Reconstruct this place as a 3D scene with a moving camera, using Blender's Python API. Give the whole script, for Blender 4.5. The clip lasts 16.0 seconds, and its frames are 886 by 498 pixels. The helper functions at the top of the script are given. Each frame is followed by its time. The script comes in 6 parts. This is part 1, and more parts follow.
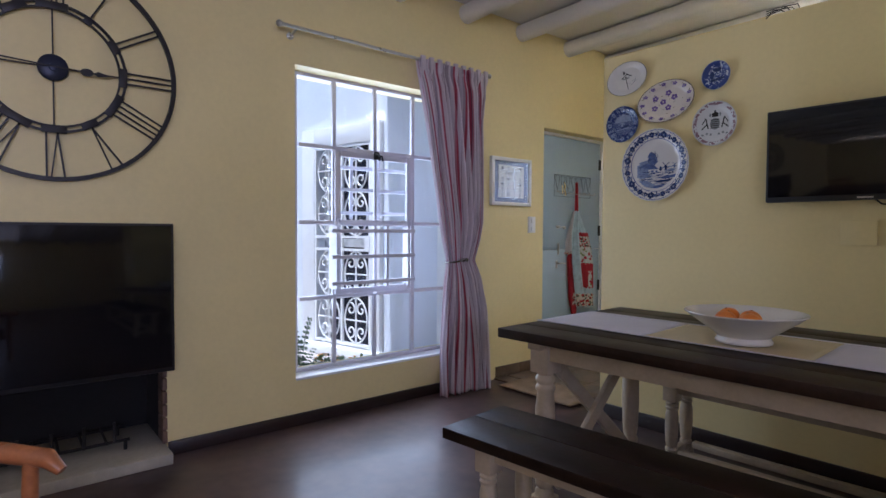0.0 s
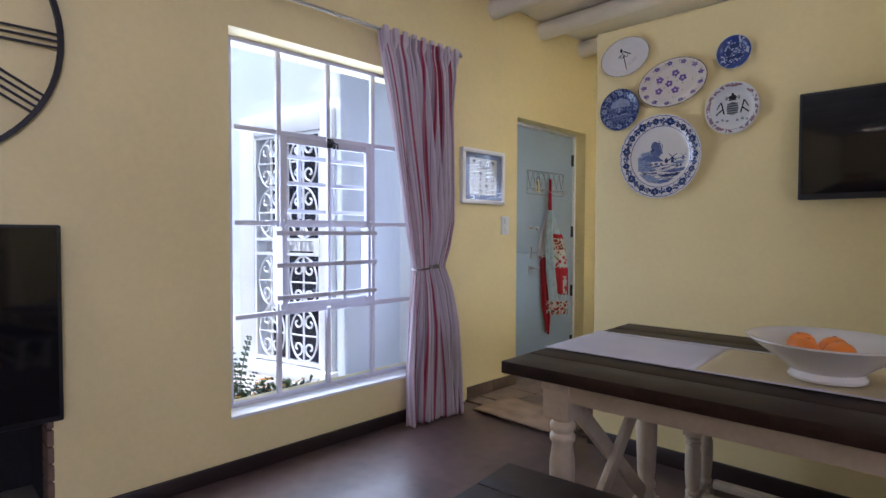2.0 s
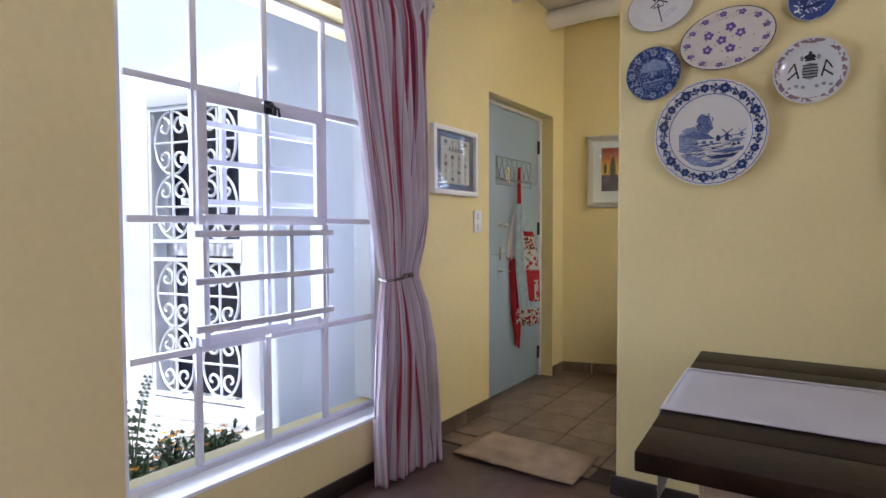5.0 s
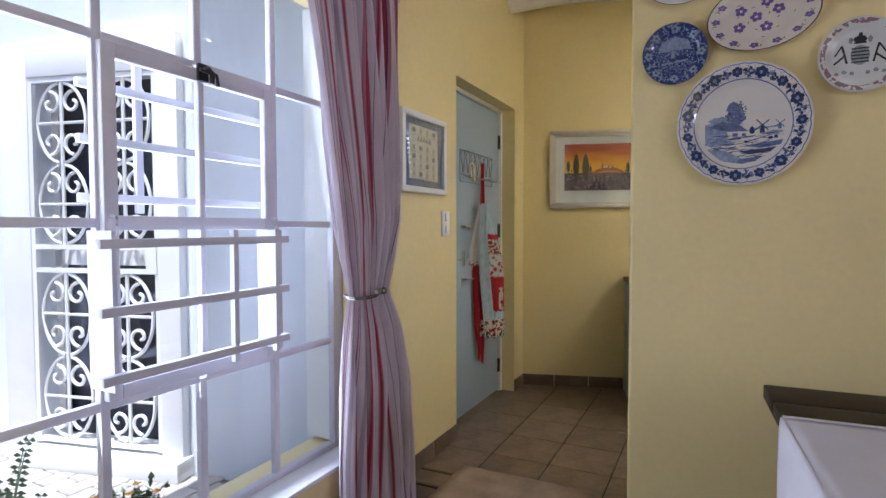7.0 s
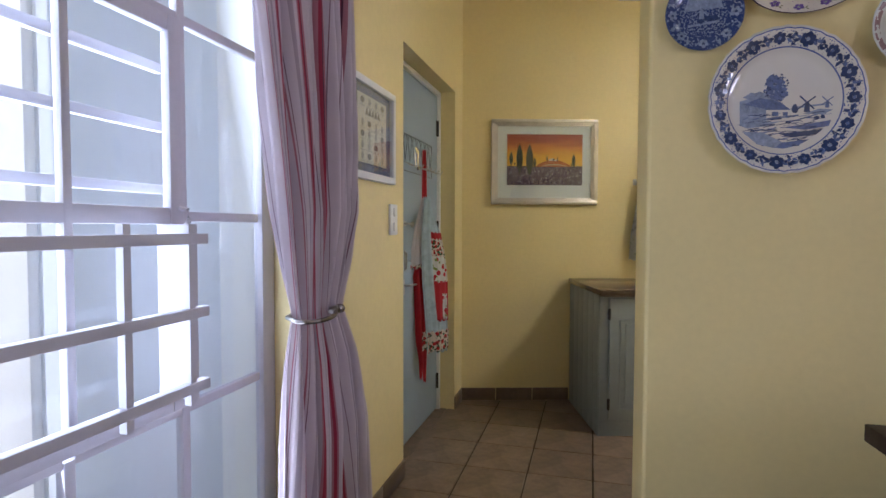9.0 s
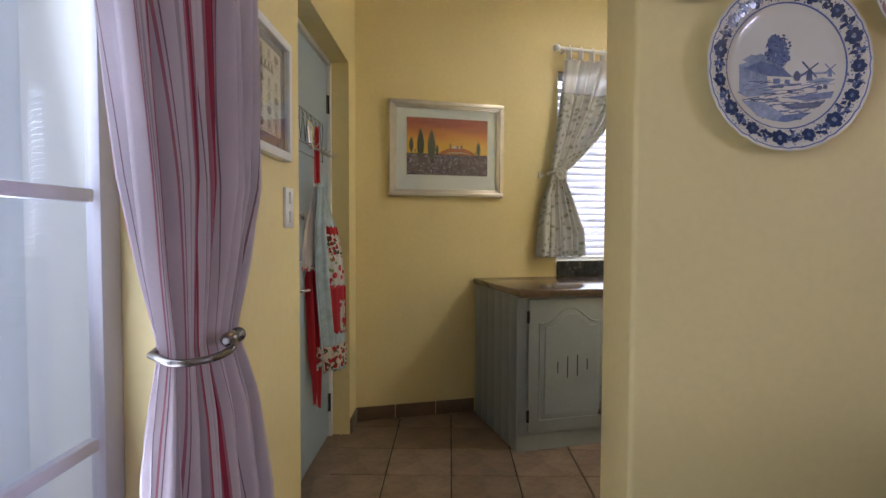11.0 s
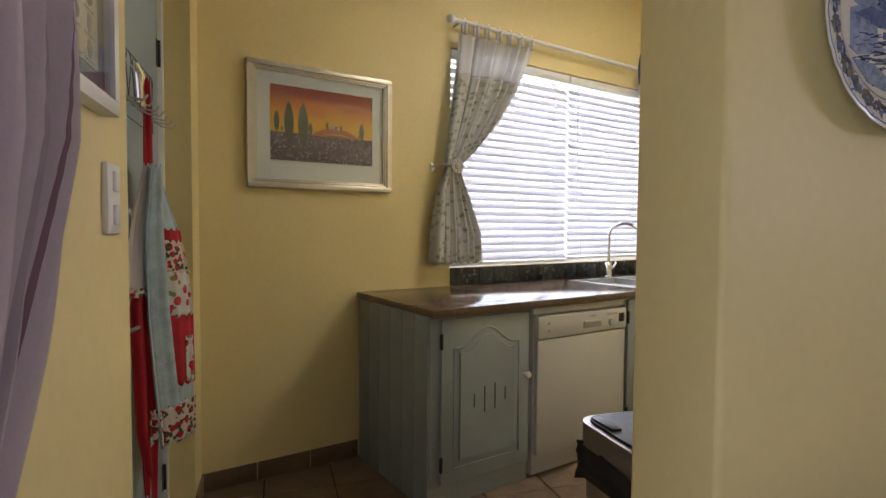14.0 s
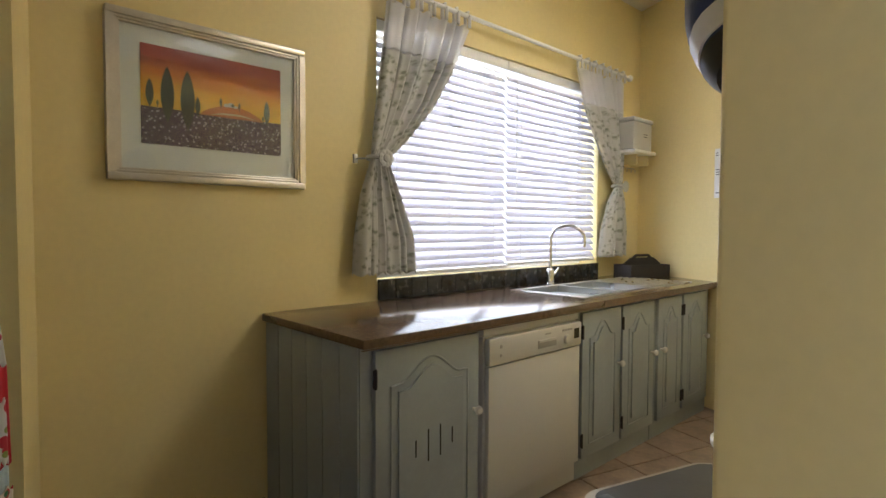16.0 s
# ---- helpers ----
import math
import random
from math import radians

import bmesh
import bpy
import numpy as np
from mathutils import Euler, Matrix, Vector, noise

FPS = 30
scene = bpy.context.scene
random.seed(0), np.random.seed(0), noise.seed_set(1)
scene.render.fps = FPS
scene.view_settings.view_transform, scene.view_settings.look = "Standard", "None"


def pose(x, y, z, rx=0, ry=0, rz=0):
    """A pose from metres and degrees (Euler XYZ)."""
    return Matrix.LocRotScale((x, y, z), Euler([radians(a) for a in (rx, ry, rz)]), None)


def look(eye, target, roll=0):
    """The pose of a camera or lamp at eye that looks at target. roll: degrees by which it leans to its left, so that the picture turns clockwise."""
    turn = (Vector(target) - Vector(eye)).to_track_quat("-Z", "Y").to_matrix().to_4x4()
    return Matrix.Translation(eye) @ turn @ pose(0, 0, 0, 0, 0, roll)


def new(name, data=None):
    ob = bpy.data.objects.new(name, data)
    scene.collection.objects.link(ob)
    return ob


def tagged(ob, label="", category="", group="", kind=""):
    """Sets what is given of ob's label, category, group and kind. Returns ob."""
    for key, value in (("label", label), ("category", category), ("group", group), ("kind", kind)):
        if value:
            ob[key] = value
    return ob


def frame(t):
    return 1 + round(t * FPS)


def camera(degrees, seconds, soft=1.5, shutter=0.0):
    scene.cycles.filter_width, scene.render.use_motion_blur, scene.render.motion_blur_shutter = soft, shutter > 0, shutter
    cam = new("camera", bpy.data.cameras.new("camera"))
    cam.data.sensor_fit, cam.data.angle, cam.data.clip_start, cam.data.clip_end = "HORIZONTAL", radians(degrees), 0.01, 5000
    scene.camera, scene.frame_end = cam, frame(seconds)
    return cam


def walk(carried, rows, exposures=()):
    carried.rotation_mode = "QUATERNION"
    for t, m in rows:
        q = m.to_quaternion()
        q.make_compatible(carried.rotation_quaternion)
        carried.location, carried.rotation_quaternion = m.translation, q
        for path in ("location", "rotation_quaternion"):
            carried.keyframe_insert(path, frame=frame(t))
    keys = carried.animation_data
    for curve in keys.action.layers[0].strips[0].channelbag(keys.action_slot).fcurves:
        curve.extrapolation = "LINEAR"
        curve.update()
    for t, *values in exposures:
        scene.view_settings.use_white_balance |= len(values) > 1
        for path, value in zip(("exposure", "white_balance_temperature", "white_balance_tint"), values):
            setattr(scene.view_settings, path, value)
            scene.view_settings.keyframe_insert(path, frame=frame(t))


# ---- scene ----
cam = camera(77.9, 16.0)
PATH = [
    (0, (0.023, 0.067, 1.176), (1.29, 1.613, 1.112), 0.3),
    (0.5, (0.083, 0.209, 1.181), (1.386, 1.725, 1.12), 0.3),
    (1, (0.132, 0.339, 1.182), (1.477, 1.818, 1.122), 0.3),
    (1.5, (0.2, 0.471, 1.18), (1.585, 1.913, 1.119), 0.2),
    (2, (0.28, 0.588, 1.186), (1.696, 1.999, 1.124), 0.2),
    (2.5, (0.348, 0.713, 1.179), (1.794, 2.094, 1.122), 0.2),
    (3, (0.405, 0.863, 1.194), (1.889, 2.203, 1.13), 0.0),
    (3.5, (0.441, 0.994, 1.184), (1.966, 2.286, 1.12), 0.0),
    (4, (0.497, 1.126, 1.187), (2.058, 2.374, 1.122), -0.1),
    (6.5, (0.794, 1.767, 1.204), (2.55, 2.721, 1.125), -0.1),
    (7, (0.868, 1.87, 1.216), (2.658, 2.758, 1.138), -0.1),
    (7.5, (0.958, 1.985, 1.219), (2.779, 2.808, 1.138), -0.1),
    (8, (1.048, 2.105, 1.213), (2.906, 2.84, 1.131), -0.0),
    (10.5, (1.548, 2.574, 1.189), (3.541, 2.727, 1.11), 0.2),
    (11, (1.663, 2.626, 1.171), (3.662, 2.653, 1.092), 0.2),
    (11.5, (1.8, 2.671, 1.172), (3.797, 2.592, 1.089), 0.2),
    (12, (1.91, 2.725, 1.173), (3.9, 2.542, 1.09), 0.2),
    (12.5, (2.016, 2.783, 1.177), (3.993, 2.494, 1.097), 0.2),
    (13, (2.107, 2.852, 1.184), (4.065, 2.453, 1.104), 0.2),
    (13.5, (2.197, 2.887, 1.186), (4.132, 2.387, 1.105), 0.4),
    (14, (2.329, 2.882, 1.187), (4.238, 2.291, 1.105), 0.4),
    (14.5, (2.456, 2.836, 1.184), (4.34, 2.17, 1.108), 0.3),
    (15, (2.562, 2.816, 1.184), (4.414, 2.065, 1.112), 0.2),
    (15.5, (2.688, 2.808, 1.198), (4.51, 1.987, 1.119), 0.3),
    (16, (2.808, 2.801, 1.202), (4.6, 1.916, 1.123), 0.2),
]
walk(cam, [(t, look(eye, target, roll)) for t, eye, target, roll in PATH],
     [(0.0, 0.20, 5300, 17), (3.5, 0.76, 5500, 17), (8.0, 0.52, 5650, 16), (10.5, 0.50, 5750, 16), (12.5, 0.16, 6250, 17), (16.0, 0.22, 6200, 14)])

# ---- world and large lights ----
world = bpy.data.worlds.new("sky")
scene.world = world
world.use_nodes = True
wn = world.node_tree
sky = wn.nodes.new("ShaderNodeTexSky")
sky.sky_type, sky.sun_disc = "NISHITA", False
sky.sun_elevation, sky.sun_rotation = radians(70.7), radians(-86.7)
wn.nodes["Background"].inputs[1].default_value = 0.15
wn.links.new(sky.outputs[0], wn.nodes["Background"].inputs[0])
sun = new("sun", bpy.data.lights.new("sun", "SUN"))
sun.data.energy, sun.data.angle, sun.data.color = 4.8, radians(0.5), (1.0, 0.95, 0.88)
sun.matrix_world = look((-0.35, 0.02, 1.0), (0, 0, 0))


def window_light(name, m, w, h, watts, color=(0.86, 0.92, 1.0)):
    """An area lamp in a window's opening, for the sky's light or as fill."""
    lamp = new(name, bpy.data.lights.new(name, "AREA"))
    lamp.data.shape, lamp.data.size, lamp.data.size_y = "RECTANGLE", w, h
    lamp.data.energy, lamp.data.color = watts, color
    lamp.matrix_world = m
    return lamp


# ---- materials ----
def srgb(r, g, b):
    return tuple((c / 255 / 12.92) if c < 10 else ((c / 255 + 0.055) / 1.055) ** 2.4 for c in (r, g, b))


def mat(name, base, rough=0.5, metal=0.0, var=0.10, scale=3.0, fine=60.0, bump=0.05, coat=0.0, rvar=0.1, island=0.0, objrand=0.0):
    """A surface with variation at two scales and fine relief, in metres."""
    m = bpy.data.materials.new(name)
    m.use_nodes = True
    nt = m.node_tree
    b = nt.nodes["Principled BSDF"]
    tc = nt.nodes.new("ShaderNodeTexCoord")
    n1, n2 = nt.nodes.new("ShaderNodeTexNoise"), nt.nodes.new("ShaderNodeTexNoise")
    n1.inputs["Scale"].default_value, n2.inputs["Scale"].default_value = scale, fine
    n1.inputs["Detail"].default_value, n2.inputs["Detail"].default_value = 5, 3
    for n in (n1, n2):
        nt.links.new(tc.outputs["Object"], n.inputs["Vector"])
    add = nt.nodes.new("ShaderNodeMath")
    add.operation = "MULTIPLY_ADD"
    nt.links.new(n2.outputs["Fac"], add.inputs[0])
    add.inputs[1].default_value = 0.4
    nt.links.new(n1.outputs["Fac"], add.inputs[2])
    ramp = nt.nodes.new("ShaderNodeMapRange")
    ramp.inputs[1].default_value, ramp.inputs[2].default_value = 0.45, 0.95
    ramp.inputs[3].default_value, ramp.inputs[4].default_value = 1 - var, 1 + var
    nt.links.new(add.outputs[0], ramp.inputs[0])
    fac = ramp.outputs[0]
    for amount, kind in ((island, "ShaderNodeNewGeometry"), (objrand, "ShaderNodeObjectInfo")):
        if amount:
            g = nt.nodes.new(kind)
            mr = nt.nodes.new("ShaderNodeMapRange")
            mr.inputs[3].default_value, mr.inputs[4].default_value = 1 - amount, 1 + amount
            nt.links.new(g.outputs["Random Per Island" if island and kind.endswith("Geometry") else "Random"], mr.inputs[0])
            mu = nt.nodes.new("ShaderNodeMath")
            mu.operation = "MULTIPLY"
            nt.links.new(fac, mu.inputs[0])
            nt.links.new(mr.outputs[0], mu.inputs[1])
            fac = mu.outputs[0]
    mix = nt.nodes.new("ShaderNodeVectorMath")
    mix.operation = "SCALE"
    mix.inputs[0].default_value = base
    nt.links.new(fac, mix.inputs["Scale"])
    nt.links.new(mix.outputs[0], b.inputs["Base Color"])
    rr = nt.nodes.new("ShaderNodeMapRange")
    rr.inputs[3].default_value, rr.inputs[4].default_value = max(0.02, rough - rvar), min(1, rough + rvar)
    nt.links.new(n1.outputs["Fac"], rr.inputs[0])
    nt.links.new(rr.outputs[0], b.inputs["Roughness"])
    b.inputs["Metallic"].default_value, b.inputs["Coat Weight"].default_value = metal, coat
    if bump:
        bp = nt.nodes.new("ShaderNodeBump")
        bp.inputs["Strength"].default_value, bp.inputs["Distance"].default_value = bump * 4, 0.004
        nt.links.new(add.outputs[0], bp.inputs["Height"])
        nt.links.new(bp.outputs[0], b.inputs["Normal"])
    return m


def glass(name, rough=0.0, tint=(0.97, 0.99, 1.0), sheen=0.03):
    """A clear pane: light passes, with a glossy skin."""
    m = bpy.data.materials.new(name)
    m.use_nodes = True
    nt = m.node_tree
    tr, gl, mx, lw, pw, ma = (nt.nodes.new("ShaderNode" + k) for k in ("BsdfTransparent", "BsdfGlossy", "MixShader", "LayerWeight", "Math", "Math"))
    tr.inputs[0].default_value = (*tint, 1)
    gl.inputs["Roughness"].default_value = rough
    lw.inputs[0].default_value = 0.5
    pw.operation, pw.inputs[1].default_value = "POWER", 4.0
    ma.operation, ma.inputs[1].default_value, ma.inputs[2].default_value = "MULTIPLY_ADD", 0.55, sheen
    nt.links.new(lw.outputs["Facing"], pw.inputs[0])
    nt.links.new(pw.outputs[0], ma.inputs[0])
    nt.links.new(ma.outputs[0], mx.inputs[0])
    nt.links.new(tr.outputs[0], mx.inputs[1])
    nt.links.new(gl.outputs[0], mx.inputs[2])
    nt.links.new(mx.outputs[0], nt.nodes["Material Output"].inputs[0])
    return m


def glow(name, color, strength):
    m = bpy.data.materials.new(name)
    m.use_nodes = True
    b = m.node_tree.nodes["Principled BSDF"]
    b.inputs["Base Color"].default_value = (*color, 1)
    b.inputs["Emission Color"].default_value = (*color, 1)
    b.inputs["Emission Strength"].default_value = strength
    return m


def translucent(name, base, through_share=0.5):
    """Thin cloth or plastic that lets part of the light through."""
    m = mat(name, base, 0.7, 0, 0.05, 8, 200, 0.02)
    nt = m.node_tree
    tl, mx = nt.nodes.new("ShaderNodeBsdfTranslucent"), nt.nodes.new("ShaderNodeMixShader")
    tl.inputs[0].default_value = (*base, 1)
    mx.inputs[0].default_value = through_share
    nt.links.new(nt.nodes["Principled BSDF"].outputs[0], mx.inputs[1])
    nt.links.new(tl.outputs[0], mx.inputs[2])
    nt.links.new(mx.outputs[0], nt.nodes["Material Output"].inputs[0])
    return m


M = {}
M["yellow"] = mat("yellow_wall_paint", (0.775, 0.650, 0.320), 0.48, 0, 0.06, 1.3, 40, 0.06)
M["ceil"] = mat("white_ceiling_paint", (0.84, 0.81, 0.75), 0.7, 0, 0.06, 2, 50, 0.05)
M["screed"] = mat("polished_brown_screed", (0.095, 0.060, 0.054), 0.40, 0, 0.55, 2.6, 14, 0.03, 0.10, 0.16)
M["skirt"] = mat("dark_brown_skirting", (0.022, 0.013, 0.011), 0.35, 0, 0.2, 6, 80, 0.03)
M["tile"] = mat("brown_ceramic_tile", (0.20, 0.142, 0.098), 0.42, 0, 0.42, 7, 34, 0.03, 0.1, 0.1, 0, 0.13)
M["skirttile"] = mat("dark_brown_skirting_tile", (0.15, 0.10, 0.065), 0.35, 0, 0.3, 6, 40, 0.03, 0.1, 0.1)
M["grout"] = mat("dark_grout", (0.045, 0.028, 0.018), 0.9, 0, 0.2, 8, 90, 0.1)
M["white"] = mat("white_gloss_paint", (0.80, 0.80, 0.80), 0.35, 0, 0.04, 5, 60, 0.02)
M["steelpaint"] = mat("white_painted_steel", (0.60, 0.59, 0.65), 0.4, 0, 0.05, 6, 90, 0.04)
M["glass"] = glass("window_glass")
M["blackgloss"] = mat("black_screen_glass", (0.006, 0.006, 0.007), 0.08, 0, 0.1, 4, 60, 0.0, 0, 0.03)
M["blackplastic"] = mat("black_plastic", (0.012, 0.012, 0.013), 0.4, 0, 0.15, 8, 90, 0.03)
M["iron"] = mat("black_wrought_iron", (0.02, 0.017, 0.017), 0.45, 0.3, 0.25, 20, 150, 0.06)
M["soot"] = mat("sooty_firebox_and_slot_shade", (0.012, 0.011, 0.011), 0.9, 0, 0.4, 6, 40, 0.2)
M["brickjamb"] = mat("dusty_brick", (0.16, 0.10, 0.07), 0.85, 0, 0.3, 10, 60, 0.2)
M["hearth"] = mat("pale_hearth_stone", (0.42, 0.38, 0.30), 0.6, 0, 0.15, 6, 50, 0.06)
M["darkwood"] = mat("dark_stained_wood", (0.021, 0.0115, 0.007), 0.46, 0, 0.5, 9, 70, 0.08, 0.0, 0.14, 0.0, 0.3)
M["darkwood"].node_tree.nodes["Principled BSDF"].inputs["Specular IOR Level"].default_value = 0.18
M["cream"] = mat("cream_painted_wood", (0.45, 0.365, 0.25), 0.5, 0, 0.16, 6, 60, 0.04)
M["door"] = mat("pale_blue_door_paint", (0.34, 0.43, 0.52), 0.4, 0, 0.05, 3, 50, 0.03)
M["chrome"] = mat("chrome", (0.75, 0.75, 0.76), 0.12, 1, 0.05, 10, 90, 0.0)
M["brushed"] = mat("brushed_steel", (0.55, 0.54, 0.52), 0.3, 1, 0.08, 10, 120, 0.01)
M["cab"] = mat("sage_green_cabinet_paint", (0.275, 0.305, 0.315), 0.4, 0, 0.09, 4, 50, 0.03)
M["counter"] = mat("brown_engineered_stone", (0.12, 0.078, 0.05), 0.15, 0, 0.3, 60, 220, 0.0, 0.0, 0.05)
M["granite"] = mat("dark_mosaic_tile", (0.022, 0.025, 0.028), 0.25, 0, 0.5, 30, 120, 0.02, 0, 0.1, 0, 0.4)
M["appliance"] = mat("white_appliance_enamel", (0.50, 0.49, 0.46), 0.35, 0, 0.03, 5, 60, 0.01)
M["plaster"] = mat("pale_blue_grey_plaster", (0.73, 0.77, 0.83), 0.8, 0, 0.06, 2, 40, 0.1)
M["whiteplaster"] = mat("white_plaster", (0.80, 0.80, 0.78), 0.8, 0, 0.05, 2, 40, 0.1)
M["paver"] = mat("pale_concrete_paver", (0.50, 0.46, 0.42), 0.85, 0, 0.15, 8, 60, 0.1, 0, 0.1, 0, 0.15)
M["sand"] = mat("paving_joint_sand", (0.22, 0.19, 0.16), 0.95, 0, 0.2, 8, 90, 0.1)
M["oak"] = mat("orange_varnished_wood", (0.36, 0.13, 0.045), 0.3, 0, 0.3, 12, 80, 0.03)


# ---- mesh helpers ----
def box(bm, x0, x1, y0, y1, z0, z1, bevel=0.0, m=None, seg=2):
    r = bmesh.ops.create_cube(bm, size=1, matrix=Matrix.LocRotScale(((x0 + x1) / 2, (y0 + y1) / 2, (z0 + z1) / 2), None, (abs(x1 - x0), abs(y1 - y0), abs(z1 - z0))))
    vs = r["verts"]
    if bevel:
        es = list({e for v in vs for e in v.link_edges})
        out = bmesh.ops.bevel(bm, geom=es, offset=bevel, segments=seg, affect="EDGES", profile=0.5)
        vs = list({v for f in out["faces"] for v in f.verts} | {v for v in vs if v.is_valid})
    if m is not None:
        bmesh.ops.transform(bm, matrix=m, verts=vs)
    return vs


def boxed(*a, **k):
    bm = bmesh.new()
    box(bm, *a, **k)
    return bm


def lathe(bm, profile, seg=24, m=None, caps=True):
    """Turns (radius, height) pairs about z."""
    rings = [[bm.verts.new((r * math.cos(2 * math.pi * k / seg), r * math.sin(2 * math.pi * k / seg), h)) for k in range(seg)] for r, h in profile]
    for a, b in zip(rings, rings[1:]):
        for k in range(seg):
            bm.faces.new((a[k], a[(k + 1) % seg], b[(k + 1) % seg], b[k])).smooth = True
    for ring, flip in ((rings[0], True), (rings[-1], False)) if caps else ():
        bm.faces.new(ring[::-1] if flip else ring)
    if m is not None:
        bmesh.ops.transform(bm, matrix=m, verts=[v for r in rings for v in r])


def tube(bm, pts, r, seg=8, closed=False):
    """A round bar along points."""
    pts = [Vector(p) for p in pts]
    n = len(pts)
    rings = []
    up = Vector((0.13, 0.27, 0.95))
    for i, p in enumerate(pts):
        a, b = pts[i - 1] if (i or closed) else p, pts[(i + 1) % n] if (i < n - 1 or closed) else p
        d = (b - a).normalized()
        u = d.cross(up)
        if u.length < 0.05:
            u = d.cross(Vector((1, 0, 0)))
        u.normalize()
        w = d.cross(u)
        rr = r[i] if isinstance(r, (list, tuple)) else r
        rings.append([bm.verts.new(p + rr * (math.cos(2 * math.pi * k / seg) * u + math.sin(2 * math.pi * k / seg) * w)) for k in range(seg)])
    for i in range(n if closed else n - 1):
        a, b = rings[i], rings[(i + 1) % n]
        for k in range(seg):
            bm.faces.new((a[k], a[(k + 1) % seg], b[(k + 1) % seg], b[k])).smooth = True
    if not closed:
        bm.faces.new(rings[0][::-1])
        bm.faces.new(rings[-1])


def prism(bm, pts, z0, z1):
    """An upright prism on a plan outline, anticlockwise."""
    lo, hi = [bm.verts.new((x, y, z0)) for x, y in pts], [bm.verts.new((x, y, z1)) for x, y in pts]
    bm.faces.new(lo[::-1])
    bm.faces.new(hi)
    for k in range(len(pts)):
        j = (k + 1) % len(pts)
        bm.faces.new((lo[k], lo[j], hi[j], hi[k]))


def plate_shape(bm, pts, y0, y1):
    """A flat slab cut to an outline of (x, z), from y0 (front) to y1 (back)."""
    a, b = [bm.verts.new((x, y0, z)) for x, z in pts], [bm.verts.new((x, y1, z)) for x, z in pts]
    bm.faces.new(a)
    bm.faces.new(b[::-1])
    for k in range(len(pts)):
        j = (k + 1) % len(pts)
        bm.faces.new((a[j], a[k], b[k], b[j]))


def holed(bm, x0, x1, z0, z1, hx0, hx1, hz0, hz1, y0, y1):
    """A wall from y0 to y1 with one rectangular opening, as one body."""
    rings_ = [[[bm.verts.new((x, y, z)) for x, z in ((a, c), (b, c), (b, d), (a, d))] for a, b, c, d in ((x0, x1, z0, z1), (hx0, hx1, hz0, hz1))] for y in (y0, y1)]
    for k in range(4):
        j = (k + 1) % 4
        for outer, inner in rings_:
            bm.faces.new((outer[k], outer[j], inner[j], inner[k]))
        for q in (0, 1):
            bm.faces.new((rings_[0][q][k], rings_[0][q][j], rings_[1][q][j], rings_[1][q][k]))


def mesh_from(name, bm, material, smooth=None):
    bmesh.ops.recalc_face_normals(bm, faces=bm.faces)
    me = bpy.data.meshes.new(name)
    if smooth is not None:
        # turned and curved faces are smooth, straight sides stay flat
        for f in bm.faces:
            f.smooth = f.smooth or smooth >= 50 or max(abs(c) for c in f.normal) < 0.9995
    bm.to_mesh(me)
    bm.free()
    me.materials.append(material)
    if smooth is not None:
        me.set_sharp_from_angle(angle=radians(smooth))
    return me


def part(name, bm, material, parent=None, label="", m=None, smooth=38):
    ob = new(name, mesh_from(name, bm, material, smooth))
    ob.parent = parent
    if m is not None:
        ob.matrix_basis = m
    return tagged(ob, label) if label else ob


def thing(name, label, category, m=None, group="", kind=""):
    ob = new(name)
    ob.empty_display_size = 0.1
    if m is not None:
        ob.matrix_basis = m
    return tagged(ob, label, category, group, kind)


def setting(name, bm, material, label, category, m=None):
    return tagged(part(name, bm, material, None, "", m), label, category, "", "structure")


# plan frames: x along a wall, y into it
KITCHEN = pose(4.960, 3.04, 0, 0, 0, 16.5 - 90)
KITCHEN_END = KITCHEN @ pose(3.68, 0, 0, 0, 0, -113.3)
PARTITION = pose(3.064, 2.162, 0, 0, 0, 2.2 - 90)
WALL_Y, CEIL, LIVING_Z = 3.19, 2.88, -0.012

# light through the windows; the south lamp is added fill, tilted up
window_light("sky_light_living_window", look((2.06, 3.41, 1.22), (1.95, 0.2, 1.75)), 1.15, 1.76, 23)
window_light("sky_light_kitchen_window", KITCHEN @ look((2.1, 0.30, 1.6), (2.1, -2, 2.3)), 1.85, 1.2, 42)
window_light("south_fill_light", look((-1.05, -3.15, 1.78), (-4.6, 2.6, 5.2)), 2.0, 0.95, 100, (0.83, 0.79, 1.0))

# ---- large structure ----
bm = bmesh.new()
box(bm, -3.4, 1.43, WALL_Y, 3.48, 1.3, CEIL)
box(bm, -3.4, -0.52, WALL_Y, 3.48, -0.05, 1.3)
box(bm, 0.71, 1.43, WALL_Y, 3.48, -0.05, 1.3)
box(bm, -0.52, 0.71, WALL_Y, 3.48, 0.75, 1.3)
box(bm, 1.43, 2.80, WALL_Y, 3.48, -0.05, 0.27)
box(bm, 1.43, 2.80, WALL_Y, 3.48, 2.172, CEIL)
box(bm, 2.80, 3.70, WALL_Y, 3.48, -0.05, CEIL)
box(bm, 3.70, 4.71, WALL_Y, 3.48, 2.075, CEIL)
box(bm, 4.71, 5.30, WALL_Y, 3.48, -0.05, CEIL)
setting("wall_window", bm, M["yellow"], "pale yellow plastered wall with a tall window and a door", "wall")
bm = bmesh.new()
prism(bm, [(0, 0), (4.9, 0), (4.9, 0.222), (-0.006, 0.222)], -0.05, 2.288)
wall_partition = setting("wall_partition", bm, M["yellow"], "pale yellow partition wall that stops short of the ceiling", "wall", PARTITION)
bev = wall_partition.modifiers.new("bevel", "BEVEL")
bev.width, bev.segments = 0.012, 3
bm = bmesh.new()
